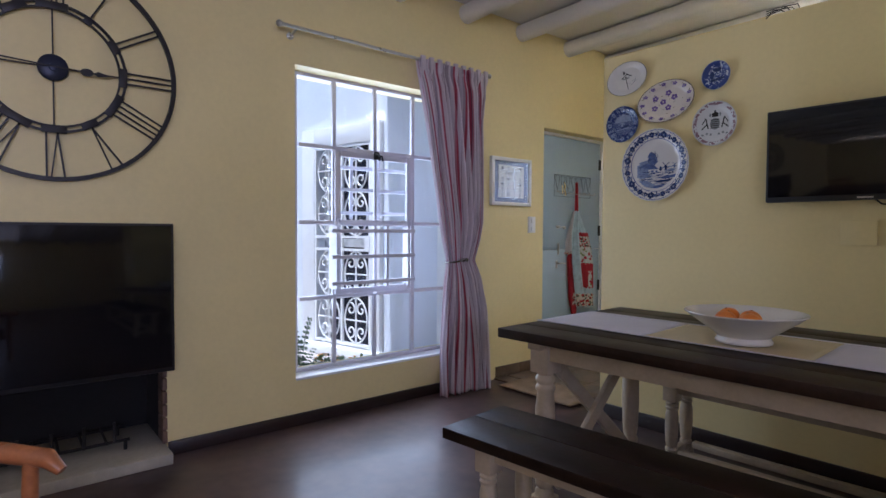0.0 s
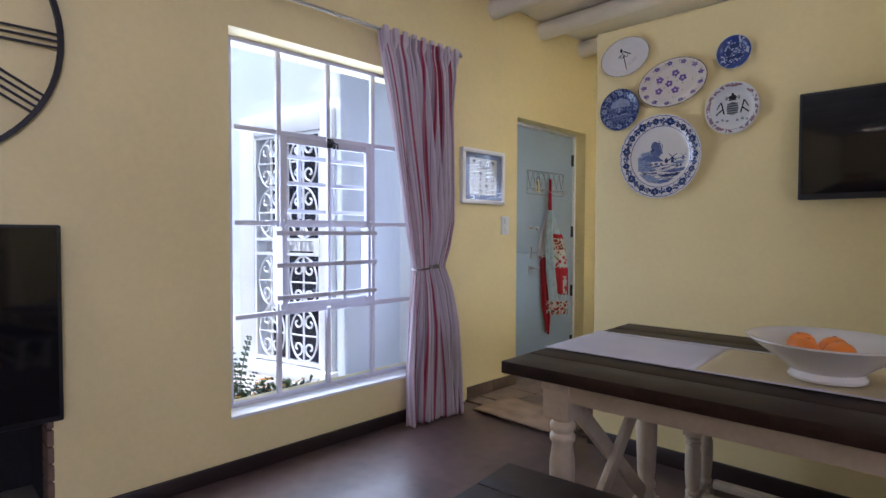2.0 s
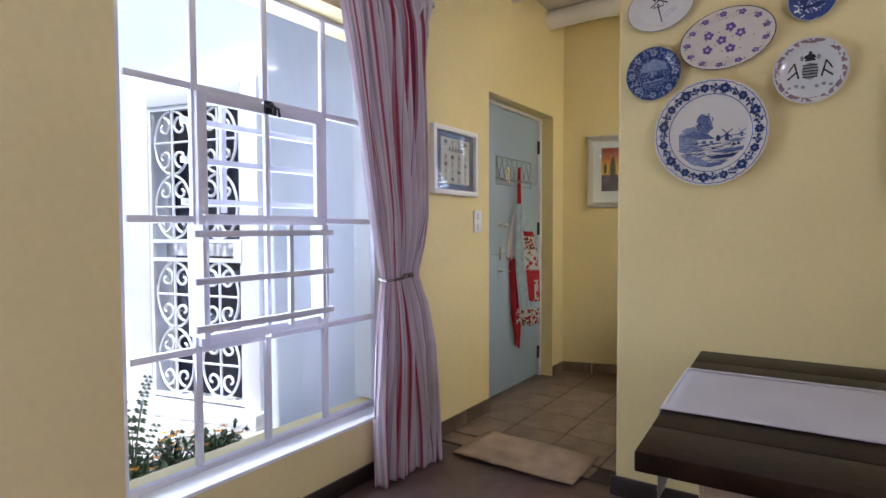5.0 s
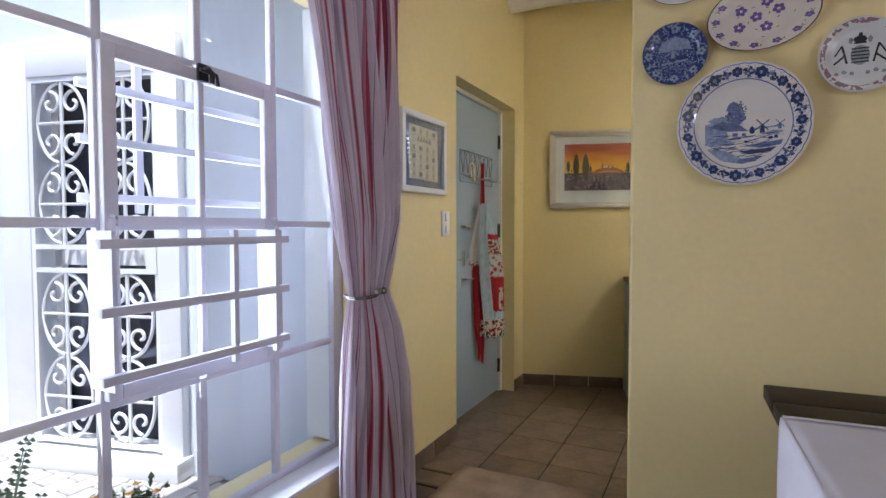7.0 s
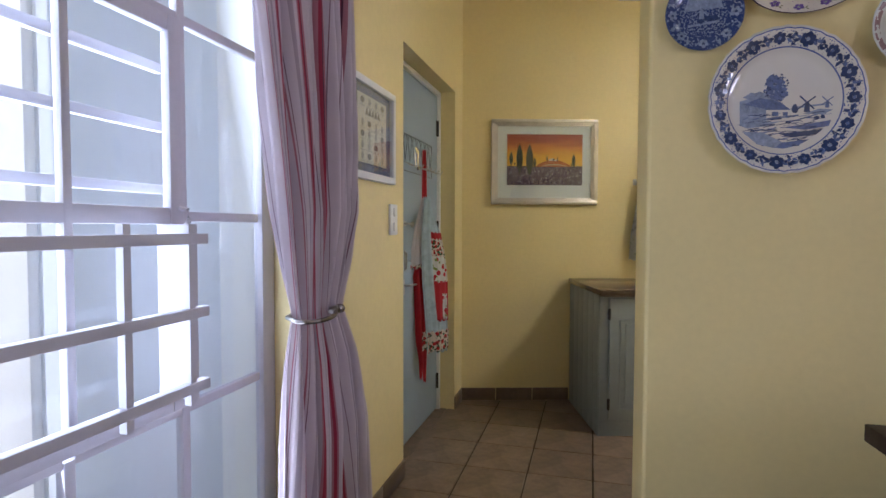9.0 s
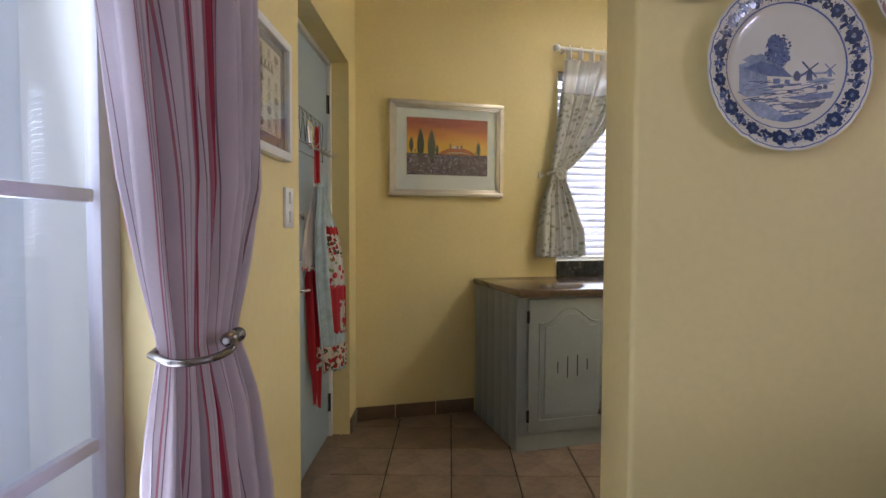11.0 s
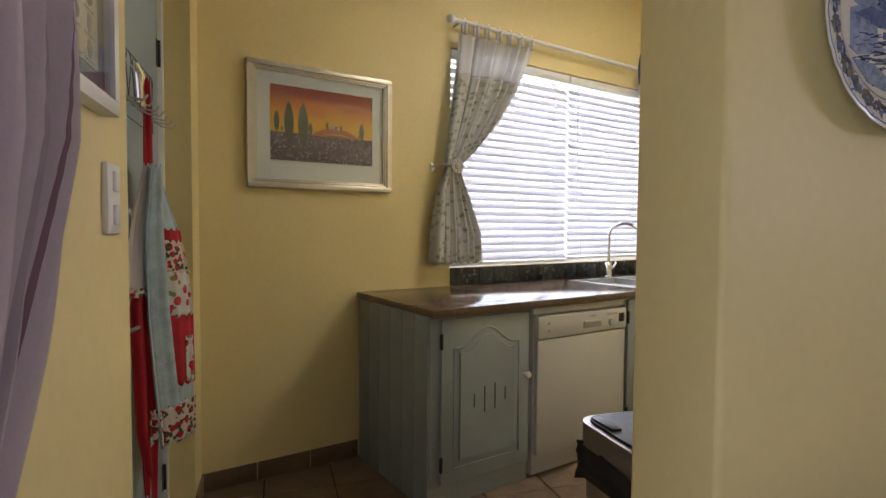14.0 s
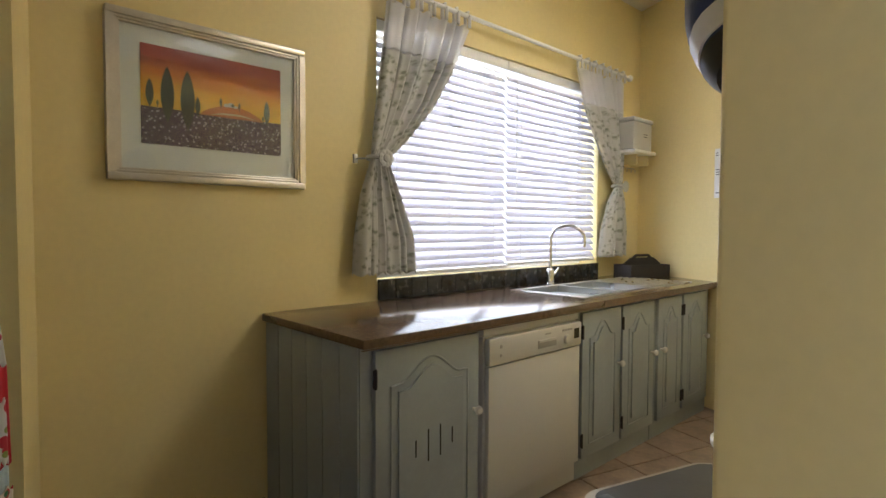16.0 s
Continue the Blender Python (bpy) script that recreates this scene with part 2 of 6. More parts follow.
holed(bm, -0.6, 3.95, -0.05, CEIL, 1.16, 3.09, 0.94, 2.19, 0, 0.25)
setting("wall_kitchen", bm, M["yellow"], "pale yellow kitchen wall with a wide window", "wall", KITCHEN)
setting("wall_kitchen_end", boxed(-0.3, 4.0, 0, 0.25, -0.05, CEIL), M["yellow"], "pale yellow wall at the kitchen's end", "wall", KITCHEN_END)
bm = bmesh.new()
box(bm, -3.65, -3.4, -3.3, 3.48, -0.05, CEIL)
setting("wall_west", bm, M["yellow"], "plain pale yellow living room wall", "wall")
# the opening here is made up, to let the south fill lamp in
bm = bmesh.new()
box(bm, -3.4, -2.1, -3.3, -3.05, -0.05, CEIL)
box(bm, 0.0, 6.5, -3.3, -3.05, -0.05, CEIL)
box(bm, -2.1, 0.0, -3.3, -3.05, -0.05, 1.25)
box(bm, -2.1, 0.0, -3.3, -3.05, 2.3, CEIL)
setting("wall_south", bm, M["yellow"], "plain pale yellow wall with an opening added for fill light", "wall")

setting("floor", boxed(-3.5, 3.13, -3.2, 3.3, -0.1, LIVING_Z), M["screed"], "polished dark brown screed floor of the living room", "floor")
setting("ceiling", boxed(-3.6, 7.0, -3.3, 3.48, CEIL, CEIL + 0.08), M["ceil"], "white boarded ceiling above round beams", "ceiling")


def beam_mesh():
    bm = bmesh.new()
    rng = random.Random(5)
    rings = []
    for i in range(24):
        y = -3.05 + i * (WALL_Y + 3.05) / 23
        dx, dz, r = rng.uniform(-0.004, 0.004), rng.uniform(-0.004, 0.004), 0.068 + rng.uniform(-0.002, 0.003)
        rings.append([bm.verts.new((dx + r * math.cos(2 * math.pi * k / 14), y, dz + r * math.sin(2 * math.pi * k / 14))) for k in range(14)])
    for a, b in zip(rings, rings[1:]):
        for k in range(14):
            bm.faces.new((a[k], a[(k + 1) % 14], b[(k + 1) % 14], b[k]))
    bm.faces.new(rings[0][::-1])
    bm.faces.new(rings[-1])
    return mesh_from("ceiling_beam", bm, M["ceil"], 60)


BEAM = beam_mesh()
for k in range(-9, 5):
    ob = new("ceiling_beam", BEAM)
    ob.location = (2.79 + 0.612 * k, 0, 2.808)
    tagged(ob, "round white-painted ceiling beam", "ceiling beam", "ceiling beams", "structure")

# skirtings
bm = bmesh.new()
box(bm, 0.715, 3.05, WALL_Y - 0.02, WALL_Y, LIVING_Z, 0.062, 0.005)
setting("baseboard", bm, M["skirt"], "dark brown skirting board under the window", "skirting board")
setting("baseboard", boxed(-0.02, 4.8, -0.02, 0, LIVING_Z, 0.075, 0.005), M["skirt"], "dark brown skirting board of the partition", "skirting board", PARTITION)
setting("floor_kitchen", boxed(3.12, 6.6, -2.2, 3.6, -0.1, -0.006), M["grout"], "dark grout bed of the kitchen floor tiles", "floor")

# ---- living room window ----
window = thing("window_1", "tall white steel window of sixteen panes, with a casement and security bars", "window", kind="structure")
XS, ZS = (1.50, 1.762, 2.075, 2.40, 2.735), (0.285, 0.74, 1.23, 1.72, 2.165)
bm = bmesh.new()
box(bm, 1.425, 1.50, 3.315, 3.345, 0.27, 2.172, 0.003)
box(bm, 2.735, 2.80, 3.315, 3.345, 0.27, 2.172, 0.003)
box(bm, 1.50, 2.735, 3.315, 3.345, 0.27, 0.30, 0.003)
box(bm, 1.50, 2.735, 3.315, 3.345, 2.15, 2.172, 0.003)
part("window_frame", bm, M["steelpaint"], window)
for k, x in enumerate(XS[1:-1]):
    spans = ((0.30, 2.15),) if k != 1 else ((0.30, 0.74), (1.72, 2.15))
    for a, b in spans:
        part("glazing_bar", boxed(x - 0.013, x + 0.013, 3.318, 3.342, a, b, 0.003), M["steelpaint"], window)
for z in ZS[1:-1]:
    for a, b in zip(XS, XS[1:]):
        if z == 1.23 and 1.7 < a < 2.3:
            continue
        part("glazing_bar", boxed(a + 0.013, b - 0.013, 3.319, 3.341, z - 0.013, z + 0.013, 0.003), M["steelpaint"], window)
for i in range(4):
    for j in range(4):
        if i in (1, 2) and j in (1, 2):
            continue
        p = part("pane", boxed(XS[i] + 0.008, XS[i + 1] - 0.008, 3.328, 3.332, ZS[j] + 0.008, ZS[j + 1] - 0.008), M["glass"], window)
        p.visible_shadow = False
casement = part("casement", bmesh.new(), M["steelpaint"], window)
bm = bmesh.new()
box(bm, 1.757, 1.797, 3.295, 3.32, 0.755, 1.705, 0.004)
box(bm, 2.332, 2.372, 3.295, 3.32, 0.755, 1.705, 0.004)
box(bm, 1.797, 2.332, 3.295, 3.32, 1.665, 1.705, 0.004)
box(bm, 1.797, 2.332, 3.295, 3.32, 0.755, 0.795, 0.004)
box(bm, 2.057, 2.077, 3.297, 3.318, 0.795, 1.665, 0.003)
box(bm, 1.797, 2.332, 3.298, 3.317, 1.21, 1.25, 0.003)
casement.data = mesh_from("casement", bm, M["steelpaint"], 38)
p = part("pane", boxed(1.793, 2.337, 3.306, 3.310, 0.79, 1.67), M["glass"], casement)
p.visible_shadow = False
bm = bmesh.new()
tube(bm, [(2.067, 3.30, 1.70), (2.067, 3.26, 1.70), (2.067, 3.245, 1.685), (2.067, 3.25, 1.655)], 0.008)
tube(bm, [(2.042, 3.27, 1.695), (2.097, 3.262, 1.688), (2.102, 3.262, 1.655)], 0.006)
box(bm, 2.048, 2.086, 3.283, 3.296, 1.665, 1.72, 0.004)
part("window_catch", bm, M["iron"], casement, "tarnished metal window catch")
for x in (1.775, 2.362):
    bm = bmesh.new()
    tube(bm, [(x, 3.30, 1.25), (x, 3.275, 1.245), (x, 3.27, 1.22), (x, 3.285, 1.20)], 0.006)
    part("stay_hook", bm, M["steelpaint"], casement)
# inner security bars and those outside behind the upper half
bars = part("security_grille", bmesh.new(), M["steelpaint"], window, "white-painted square security bars")
bm = bmesh.new()
for x in (2.10, 2.278):
    box(bm, x - 0.009, x + 0.009, 3.194, 3.212, 0.80, 1.21)
for x in (1.722, 2.308):
    box(bm, x, x + 0.012, 3.214, 3.315, 0.80, 1.21)
bars.data = mesh_from("security_grille", bm, M["steelpaint"])
for z in (0.838, 1.008, 1.177):
    part("bar", boxed(1.680, 2.330, 3.190, 3.214, z - 0.012, z + 0.012, 0.002), M["steelpaint"], bars)
for z in (1.30, 1.46, 1.61):
    part("bar", boxed(1.76, 2.43, 3.40, 3.42, z - 0.012, z + 0.012, 0.002), M["steelpaint"], bars)
for x in (1.95, 2.17):
    part("bar", boxed(x - 0.012, x + 0.012, 3.425, 3.44, 1.26, 1.70, 0.002), M["steelpaint"], bars)
part("window_sill", boxed(1.432, 2.798, WALL_Y - 0.004, 3.314, 0.262, 0.279, 0.004), M["white"], window, "white-painted inner sill")
part("outer_reveal", boxed(2.775, 2.799, 3.35, 3.50, 0.285, 2.165), M["whiteplaster"], window)

# ---- cloth ----
def node(nt, kind, **values):
    n = nt.nodes.new("ShaderNode" + kind)
    for k, v in values.items():
        n.inputs[k.replace("_", " ")].default_value = v
    return n


def striped_cloth():
    """Vertical stripes of rose, mauve, grey, white and red, thin weave."""
    m = mat("striped_cotton", (0.6, 0.5, 0.5), 0.85, 0, 0.1, 6, 300, 0.04)
    nt = m.node_tree
    b = nt.nodes["Principled BSDF"]
    uv = nt.nodes.new("ShaderNodeUVMap")
    sep = nt.nodes.new("ShaderNodeSeparateXYZ")
    mod = nt.nodes.new("ShaderNodeMath")
    mod.operation = "FRACT"
    ramp = nt.nodes.new("ShaderNodeValToRGB")
    ramp.color_ramp.interpolation = "CONSTANT"
    white, grey, rose, red, mauve, dark = (0.62, 0.54, 0.59), (0.42, 0.35, 0.40), (0.44, 0.18, 0.23), (0.38, 0.04, 0.08), (0.27, 0.17, 0.21), (0.12, 0.045, 0.08)
    stops = ((0.0, white), (0.10, rose), (0.115, white), (0.13, mauve), (0.138, white), (0.22, grey), (0.27, white), (0.33, rose), (0.355, red), (0.375, dark), (0.38, rose), (0.40, white), (0.50, grey), (0.53, white), (0.58, mauve), (0.588, white), (0.605, rose), (0.62, white), (0.70, grey), (0.74, rose), (0.755, red), (0.785, rose), (0.80, white), (0.88, mauve), (0.887, white))
    els = ramp.color_ramp.elements
    els[0].position, els[0].color = 0.0, (*white, 1)
    els.remove(els[1])
    for p, c in stops[1:]:
        els.new(p).color = (*c, 1)
    nt.links.new(uv.outputs[0], sep.inputs[0])
    nt.links.new(sep.outputs[0], mod.inputs[0])
    nt.links.new(mod.outputs[0], ramp.inputs[0])
    old = b.inputs["Base Color"].links[0].from_node
    nt.links.new(ramp.outputs[0], old.inputs[0])
    tl, mx = nt.nodes.new("ShaderNodeBsdfTranslucent"), nt.nodes.new("ShaderNodeMixShader")
    nt.links.new(ramp.outputs[0], tl.inputs[0])
    mx.inputs[0].default_value = 0.24
    nt.links.new(b.outputs[0], mx.inputs[1])
    nt.links.new(tl.outputs[0], mx.inputs[2])
    nt.links.new(mx.outputs[0], nt.nodes["Material Output"].inputs[0])
    return m


def cloth(name, rows, y0, folds, stripes, material, parent, label="", cols=150, steps=70, m=None, seed=1, thick=0.002):
    """A hanging cloth with folds. rows: height, left edge, right edge, depth of the folds."""
    rng = random.Random(seed)
    ph = [rng.uniform(0, 6.28) for _ in range(6)]
    rows = sorted(rows)
    zs = [r[0] for r in rows]
    bm = bmesh.new()
    uv = bm.loops.layers.uv.new("UVMap")
    grid, st = [], {}
    for i in range(steps + 1):
        z = zs[0] + (zs[-1] - zs[0]) * i / steps
        xl, xr, amp = (float(np.interp(z, zs, [r[k] for r in rows])) for k in (1, 2, 3))
        line = []
        for j in range(cols + 1):
            s = j / cols
            w = s + 0.035 * math.sin(2 * math.pi * s * 2.3 + ph[0]) + 0.012 * math.sin(3.0 * z + ph[1] + 7 * s)
            a = 2 * math.pi * folds * w
            hem = min(1.0, 0.4 + 5 * min(s, 1 - s))
            y = y0 + amp * hem * (math.sin(a) + 0.35 * math.sin(2.1 * a + ph[2] + z) + 0.22 * math.sin(0.37 * a + ph[3] + 1.7 * z))
            x = xl + (xr - xl) * s + 0.35 * amp * math.cos(a + 0.4) * (1 if 0.03 < s < 0.97 else 0)
            v = bm.verts.new((x, y, z + 0.006 * math.sin(3 * a + ph[4]) * (i in (0, steps))))
            st[v] = (s * stripes, i / steps)
            line.append(v)
        grid.append(line)
    for a, b in zip(grid, grid[1:]):
        for j in range(cols):
            f = bm.faces.new((a[j], a[j + 1], b[j + 1], b[j]))
            for l in f.loops:
                l[uv].uv = st[l.vert]
    ob = part(name, bm, material, parent, label, m, 180)
    so = ob.modifiers.new("solidify", "SOLIDIFY")
    so.thickness = thick
    return ob


def finial(bm, x, y, z, r, sign, axis="x"):
    lathe(bm, [(0.001, 0), (0.55 * r, 0), (0.55 * r, 0.3 * r), (0.8 * r, 0.5 * r), (r, 1.1 * r), (0.95 * r, 1.6 * r), (0.6 * r, 2.0 * r), (0.001, 2.1 * r)], 16, pose(x, y, z, 0, 90 * sign, 0))


# ---- living room: window dressing ----
M["stripe"] = striped_cloth()
rod = thing("curtain_rod", "thin dark bronze curtain rod with brass finials above the window", "curtain rod")
bm = bmesh.new()
tube(bm, [(1.32, 3.10, 2.355), (2.12, 3.10, 2.352), (2.93, 3.10, 2.355)], 0.010, 12)
part("pole", bm, M["brushed"], rod)
for x, s in ((1.32, -1), (2.93, 1)):
    bm = bmesh.new()
    finial(bm, x, 3.10, 2.355, 0.019, s)
    part("finial", bm, M["brushed"], rod, "brass ball finial")
for x in (1.40, 2.90):
    bm = bmesh.new()
    tube(bm, [(x, 3.10, 2.343), (x, 3.14, 2.34), (x, 3.19, 2.33)], 0.007)
    lathe(bm, [(0.022, 0), (0.022, 0.006), (0.012, 0.012)], 14, pose(x, 3.19, 2.33, 90, 0, 0))
    part("bracket", bm, M["brushed"], rod)
curtain = thing("curtain", "striped rose, mauve and white cotton curtain gathered by a metal tieback", "curtain")
cloth("drape", [(-0.006, 2.485, 2.965, 0.044), (0.30, 2.48, 2.95, 0.046), (0.60, 2.50, 2.925, 0.044), (0.82, 2.515, 2.875, 0.034), (0.965, 2.535, 2.80, 0.020), (1.10, 2.500, 2.845, 0.032), (1.25, 2.470, 2.872, 0.044), (1.55, 2.415, 2.872, 0.050), (2.0, 2.340, 2.885, 0.048), (2.18, 2.300, 2.91, 0.040), (2.28, 2.270, 2.915, 0.026), (2.345, 2.262, 2.915, 0.033)], 3.085, 9.6, 6.2, M["stripe"], curtain, seed=3, cols=220, steps=90)
# pinch-pleat heading tape
bm = bmesh.new()
for k in range(9):
    x = 2.30 + k * 0.0735
    for dx in (-0.011, 0, 0.011):
        tube(bm, [(x + dx, 3.07, 2.37), (x + dx * 0.6, 3.066, 2.30), (x + dx * 0.2, 3.078, 2.25), (x + dx * 1.4, 3.085, 2.17)], [0.010, 0.011, 0.006, 0.002], 8)
part("pleat_heading", bm, M["stripe"], curtain)
M["pewter"] = mat("dark_pewter", (0.26, 0.235, 0.22), 0.28, 1, 0.15, 14, 120, 0.02)
tie = thing("curtain_tieback", "brushed metal hook tieback round the striped curtain", "tieback")
bm = bmesh.new()
pts = [(2.572 + 0.066 * math.cos(a), 3.052 + 0.058 * math.sin(a), 0.965 + 0.008 * math.cos(a)) for a in np.linspace(-0.6, -3.35, 18)]
pts += [(2.545, 3.115, 0.960), (2.70, 3.145, 0.965), (2.755, 3.16, 0.972), (2.76, 3.19, 0.975)]
tube(bm, pts, 0.0065, 10)
part("hook", bm, M["pewter"], tie)
bm = bmesh.new()
tube(bm, [(2.603, 3.016, 0.972), (2.612, 3.016, 0.972), (2.640, 3.018, 0.972), (2.648, 3.018, 0.972)], [0.006, 0.013, 0.013, 0.008], 12)
finial(bm, 2.646, 3.018, 0.972, 0.014, 1)
part("knob", bm, M["pewter"], tie)
bm = bmesh.new()
lathe(bm, [(0.014, 0), (0.014, 0.006), (0.009, 0.012)], 14, pose(2.76, 3.19, 0.975, 90, 0, 0))
part("wall_rose", bm, M["brushed"], tie)

# ---- wall clock ----
clock = thing("wall_clock", "large black iron skeleton wall clock with roman numerals", "clock", pose(0.245, 3.185, 1.918))
M["ironblue"] = mat("dark_blue_clock_boss", (0.018, 0.022, 0.045), 0.4, 0.4, 0.2, 20, 120, 0.05)


def ring(bm, r, w, d, seg=72, y=-0.022):
    prof = [(r - w / 2, y - d / 2), (r + w / 2, y - d / 2), (r + w / 2, y + d / 2), (r - w / 2, y + d / 2)]
    rows_ = [[bm.verts.new((a * math.cos(t), yy, a * math.sin(t))) for a, yy in prof] for t in np.linspace(0, 2 * math.pi, seg, endpoint=False)]
    for i in range(seg):
        a, b = rows_[i], rows_[(i + 1) % seg]
        for k in range(4):
            bm.faces.new((a[k], a[(k + 1) % 4], b[(k + 1) % 4], b[k]))


def bar(bm, a, b, w, d=0.008, y=-0.022):
    """A flat bar in a plane that faces -y, from a to b (x, z)."""
    (ax, az), (bx, bz) = a, b
    ln, ang = math.hypot(bx - ax, bz - az), math.degrees(math.atan2(bz - az, bx - ax))
    box(bm, 0, ln, -d / 2, d / 2, -w / 2, w / 2, 0, pose(ax, y, az, 0, -ang, 0))


for nm, r, w, d in (("outer_ring", 0.510, 0.020, 0.022), ("chapter_ring", 0.292, 0.011, 0.014), ("inner_ring", 0.268, 0.009, 0.014)):
    bm = bmesh.new()
    ring(bm, r, w, d)
    part(nm, bm, M["iron"], clock)
NUM = ("XII", "I", "II", "III", "IIII", "V", "VI", "VII", "VIII", "IX", "X", "XI")
for h, txt in enumerate(NUM):
    bm = bmesh.new()
    widths = {"I": 0.026, "V": 0.06, "X": 0.06}
    total = sum(widths[c] for c in txt)
    x = -total / 2
    for c in txt:
        w = widths[c]
        mid = x + w / 2
        if c == "I":
            bar(bm, (mid, 0.297), (mid, 0.502), 0.008)
        elif c == "V":
            bar(bm, (mid - 0.026, 0.502), (mid, 0.297), 0.008)
            bar(bm, (mid + 0.026, 0.502), (mid, 0.297), 0.006)
        else:
            bar(bm, (mid - 0.026, 0.502), (mid + 0.026, 0.297), 0.008)
            bar(bm, (mid + 0.026, 0.502), (mid - 0.026, 0.297), 0.006, y=-0.0215)
        x += w
    box(bm, -total / 2 - 0.006, total / 2 + 0.006, -0.031, -0.017, 0.262, 0.298, 0.002)
    part("numeral", bm, M["iron"], clock, m=pose(0, 0, 0, 0, 30 * h, 0))
for a in (0, 90, 180, 270):
    bm = bmesh.new()
    bar(bm, (0.05, 0), (0.268, 0), 0.006)
    part("spoke", bm, M["iron"], clock, m=pose(0, 0, 0, 0, a, 0))
bm = bmesh.new()
lathe(bm, [(0.060, 0), (0.060, 0.012), (0.052, 0.018), (0.018, 0.020), (0.016, 0.030), (0.001, 0.032)], 28, pose(0, -0.012, 0, 90, 0, 0))
part("boss", bm, M["ironblue"], clock, "dark blue painted clock boss")
for nm, ang, ln in (("hour_hand", -2, 0.235), ("minute_hand", 177, 0.40)):
    bm = bmesh.new()
    bar(bm, (0, 0), (ln * 0.72, 0), 0.007, 0.003, -0.044)
    lathe(bm, [(0.022, -0.002), (0.022, 0.002)], 16, pose(ln * 0.55, -0.044, 0, 90, 0, 0) @ Matrix.Diagonal((1.2, 0.8, 1, 1)))
    plate_shape(bm, [(ln * 0.66, 0), (ln * 0.74, 0.012), (ln, 0), (ln * 0.74, -0.012)], -0.0465, -0.0435)
    part(nm, bm, M["iron"], clock, m=pose(0, 0, 0, 0, -ang, 0))

# ---- fireplace and television in front of it ----
fire = thing("fireplace", "dark open fireplace recess with a brick jamb and pale stone hearth", "fireplace", kind="structure")
bm = bmesh.new()
box(bm, -0.55, 0.74, 3.62, 3.66, -0.05, 0.85)
box(bm, -0.55, -0.515, 3.2, 3.62, -0.05, 0.80)
box(bm, -0.55, 0.74, 3.2, 3.62, 0.745, 0.80)
part("firebox", bm, M["soot"], fire, "soot-black firebox lining")
for k in range(10):
    part("brick", boxed(0.692, 0.714, 3.186, 3.30, 0.055 + k * 0.07, 0.118 + k * 0.07, 0.004), M["brickjamb"], fire)
part("jamb", boxed(0.70, 0.74, 3.30, 3.62, -0.05, 0.8), M["soot"], fire)
part("hearth_stone", boxed(-0.53, 0.71, 3.05, 3.62, LIVING_Z, 0.045, 0.006), M["hearth"], fire, "pale stone hearth slab")
bm = bmesh.new()
for k in range(9):
    tube(bm, [(-0.35 + 0.1 * k, 3.26, 0.09), (-0.35 + 0.1 * k, 3.50, 0.10)], 0.007, 6)
for y in (3.26, 3.50):
    tube(bm, [(-0.42, y, 0.095), (0.55, y, 0.095)], 0.009, 6)
for k in range(7):
    tube(bm, [(-0.3 + 0.13 * k, 3.25, 0.095), (-0.3 + 0.13 * k, 3.245, 0.20)], 0.008, 6)
for x in (-0.40, 0.53):
    for y in (3.26, 3.50):
        tube(bm, [(x, y, 0.095), (x, y, 0.046)], 0.009, 6)
grate = tagged(part("fire_grate", bm, M["iron"]), "black iron fire grate on the hearth", "grate")
tv = thing("television", "large black flat television hung over the fireplace", "television")
part("case", boxed(-0.57, 0.735, 3.11, 3.165, 0.452, 1.208, 0.006), M["blackplastic"], tv)
part("screen", boxed(-0.556, 0.72, 3.104, 3.112, 0.475, 1.196, 0.001), M["blackgloss"], tv, "glossy black screen")
part("wall_mount", boxed(-0.1, 0.3, 3.165, 3.188, 0.80, 1.1), M["blackplastic"], tv)

# ---- framed certificate and light switch ----
M["navy"] = mat("slate_blue_mount_card", (0.10, 0.13, 0.24), 0.7, 0, 0.06, 6, 90, 0.01)
M["paper"] = mat("cream_paper", (0.66, 0.63, 0.55), 0.8, 0, 0.07, 8, 120, 0.02)
M["ink"] = mat("grey_printing_ink", (0.16, 0.15, 0.15), 0.8, 0, 0.1, 10, 90, 0)
M["inkpale"] = mat("faded_printing_ink", (0.36, 0.35, 0.33), 0.8, 0, 0.15, 14, 90, 0)
M["pictureglass"] = glass("picture_glass", 0.0, sheen=0.09)
M["printglass"] = glass("print_glass", 0.0, sheen=0.05)


def frame_ring(bm, x0, x1, z0, z1, w, y0, y1, bevel=0.003):
    box(bm, x0, x1, y0, y1, z1 - w, z1, bevel)
    box(bm, x0, x1, y0, y1, z0, z0 + w, bevel)
    box(bm, x0, x0 + w, y0 + 0.0005, y1, z0 + w, z1 - w, 0)
    box(bm, x1 - w, x1, y0 + 0.0005, y1, z0 + w, z1 - w, 0)


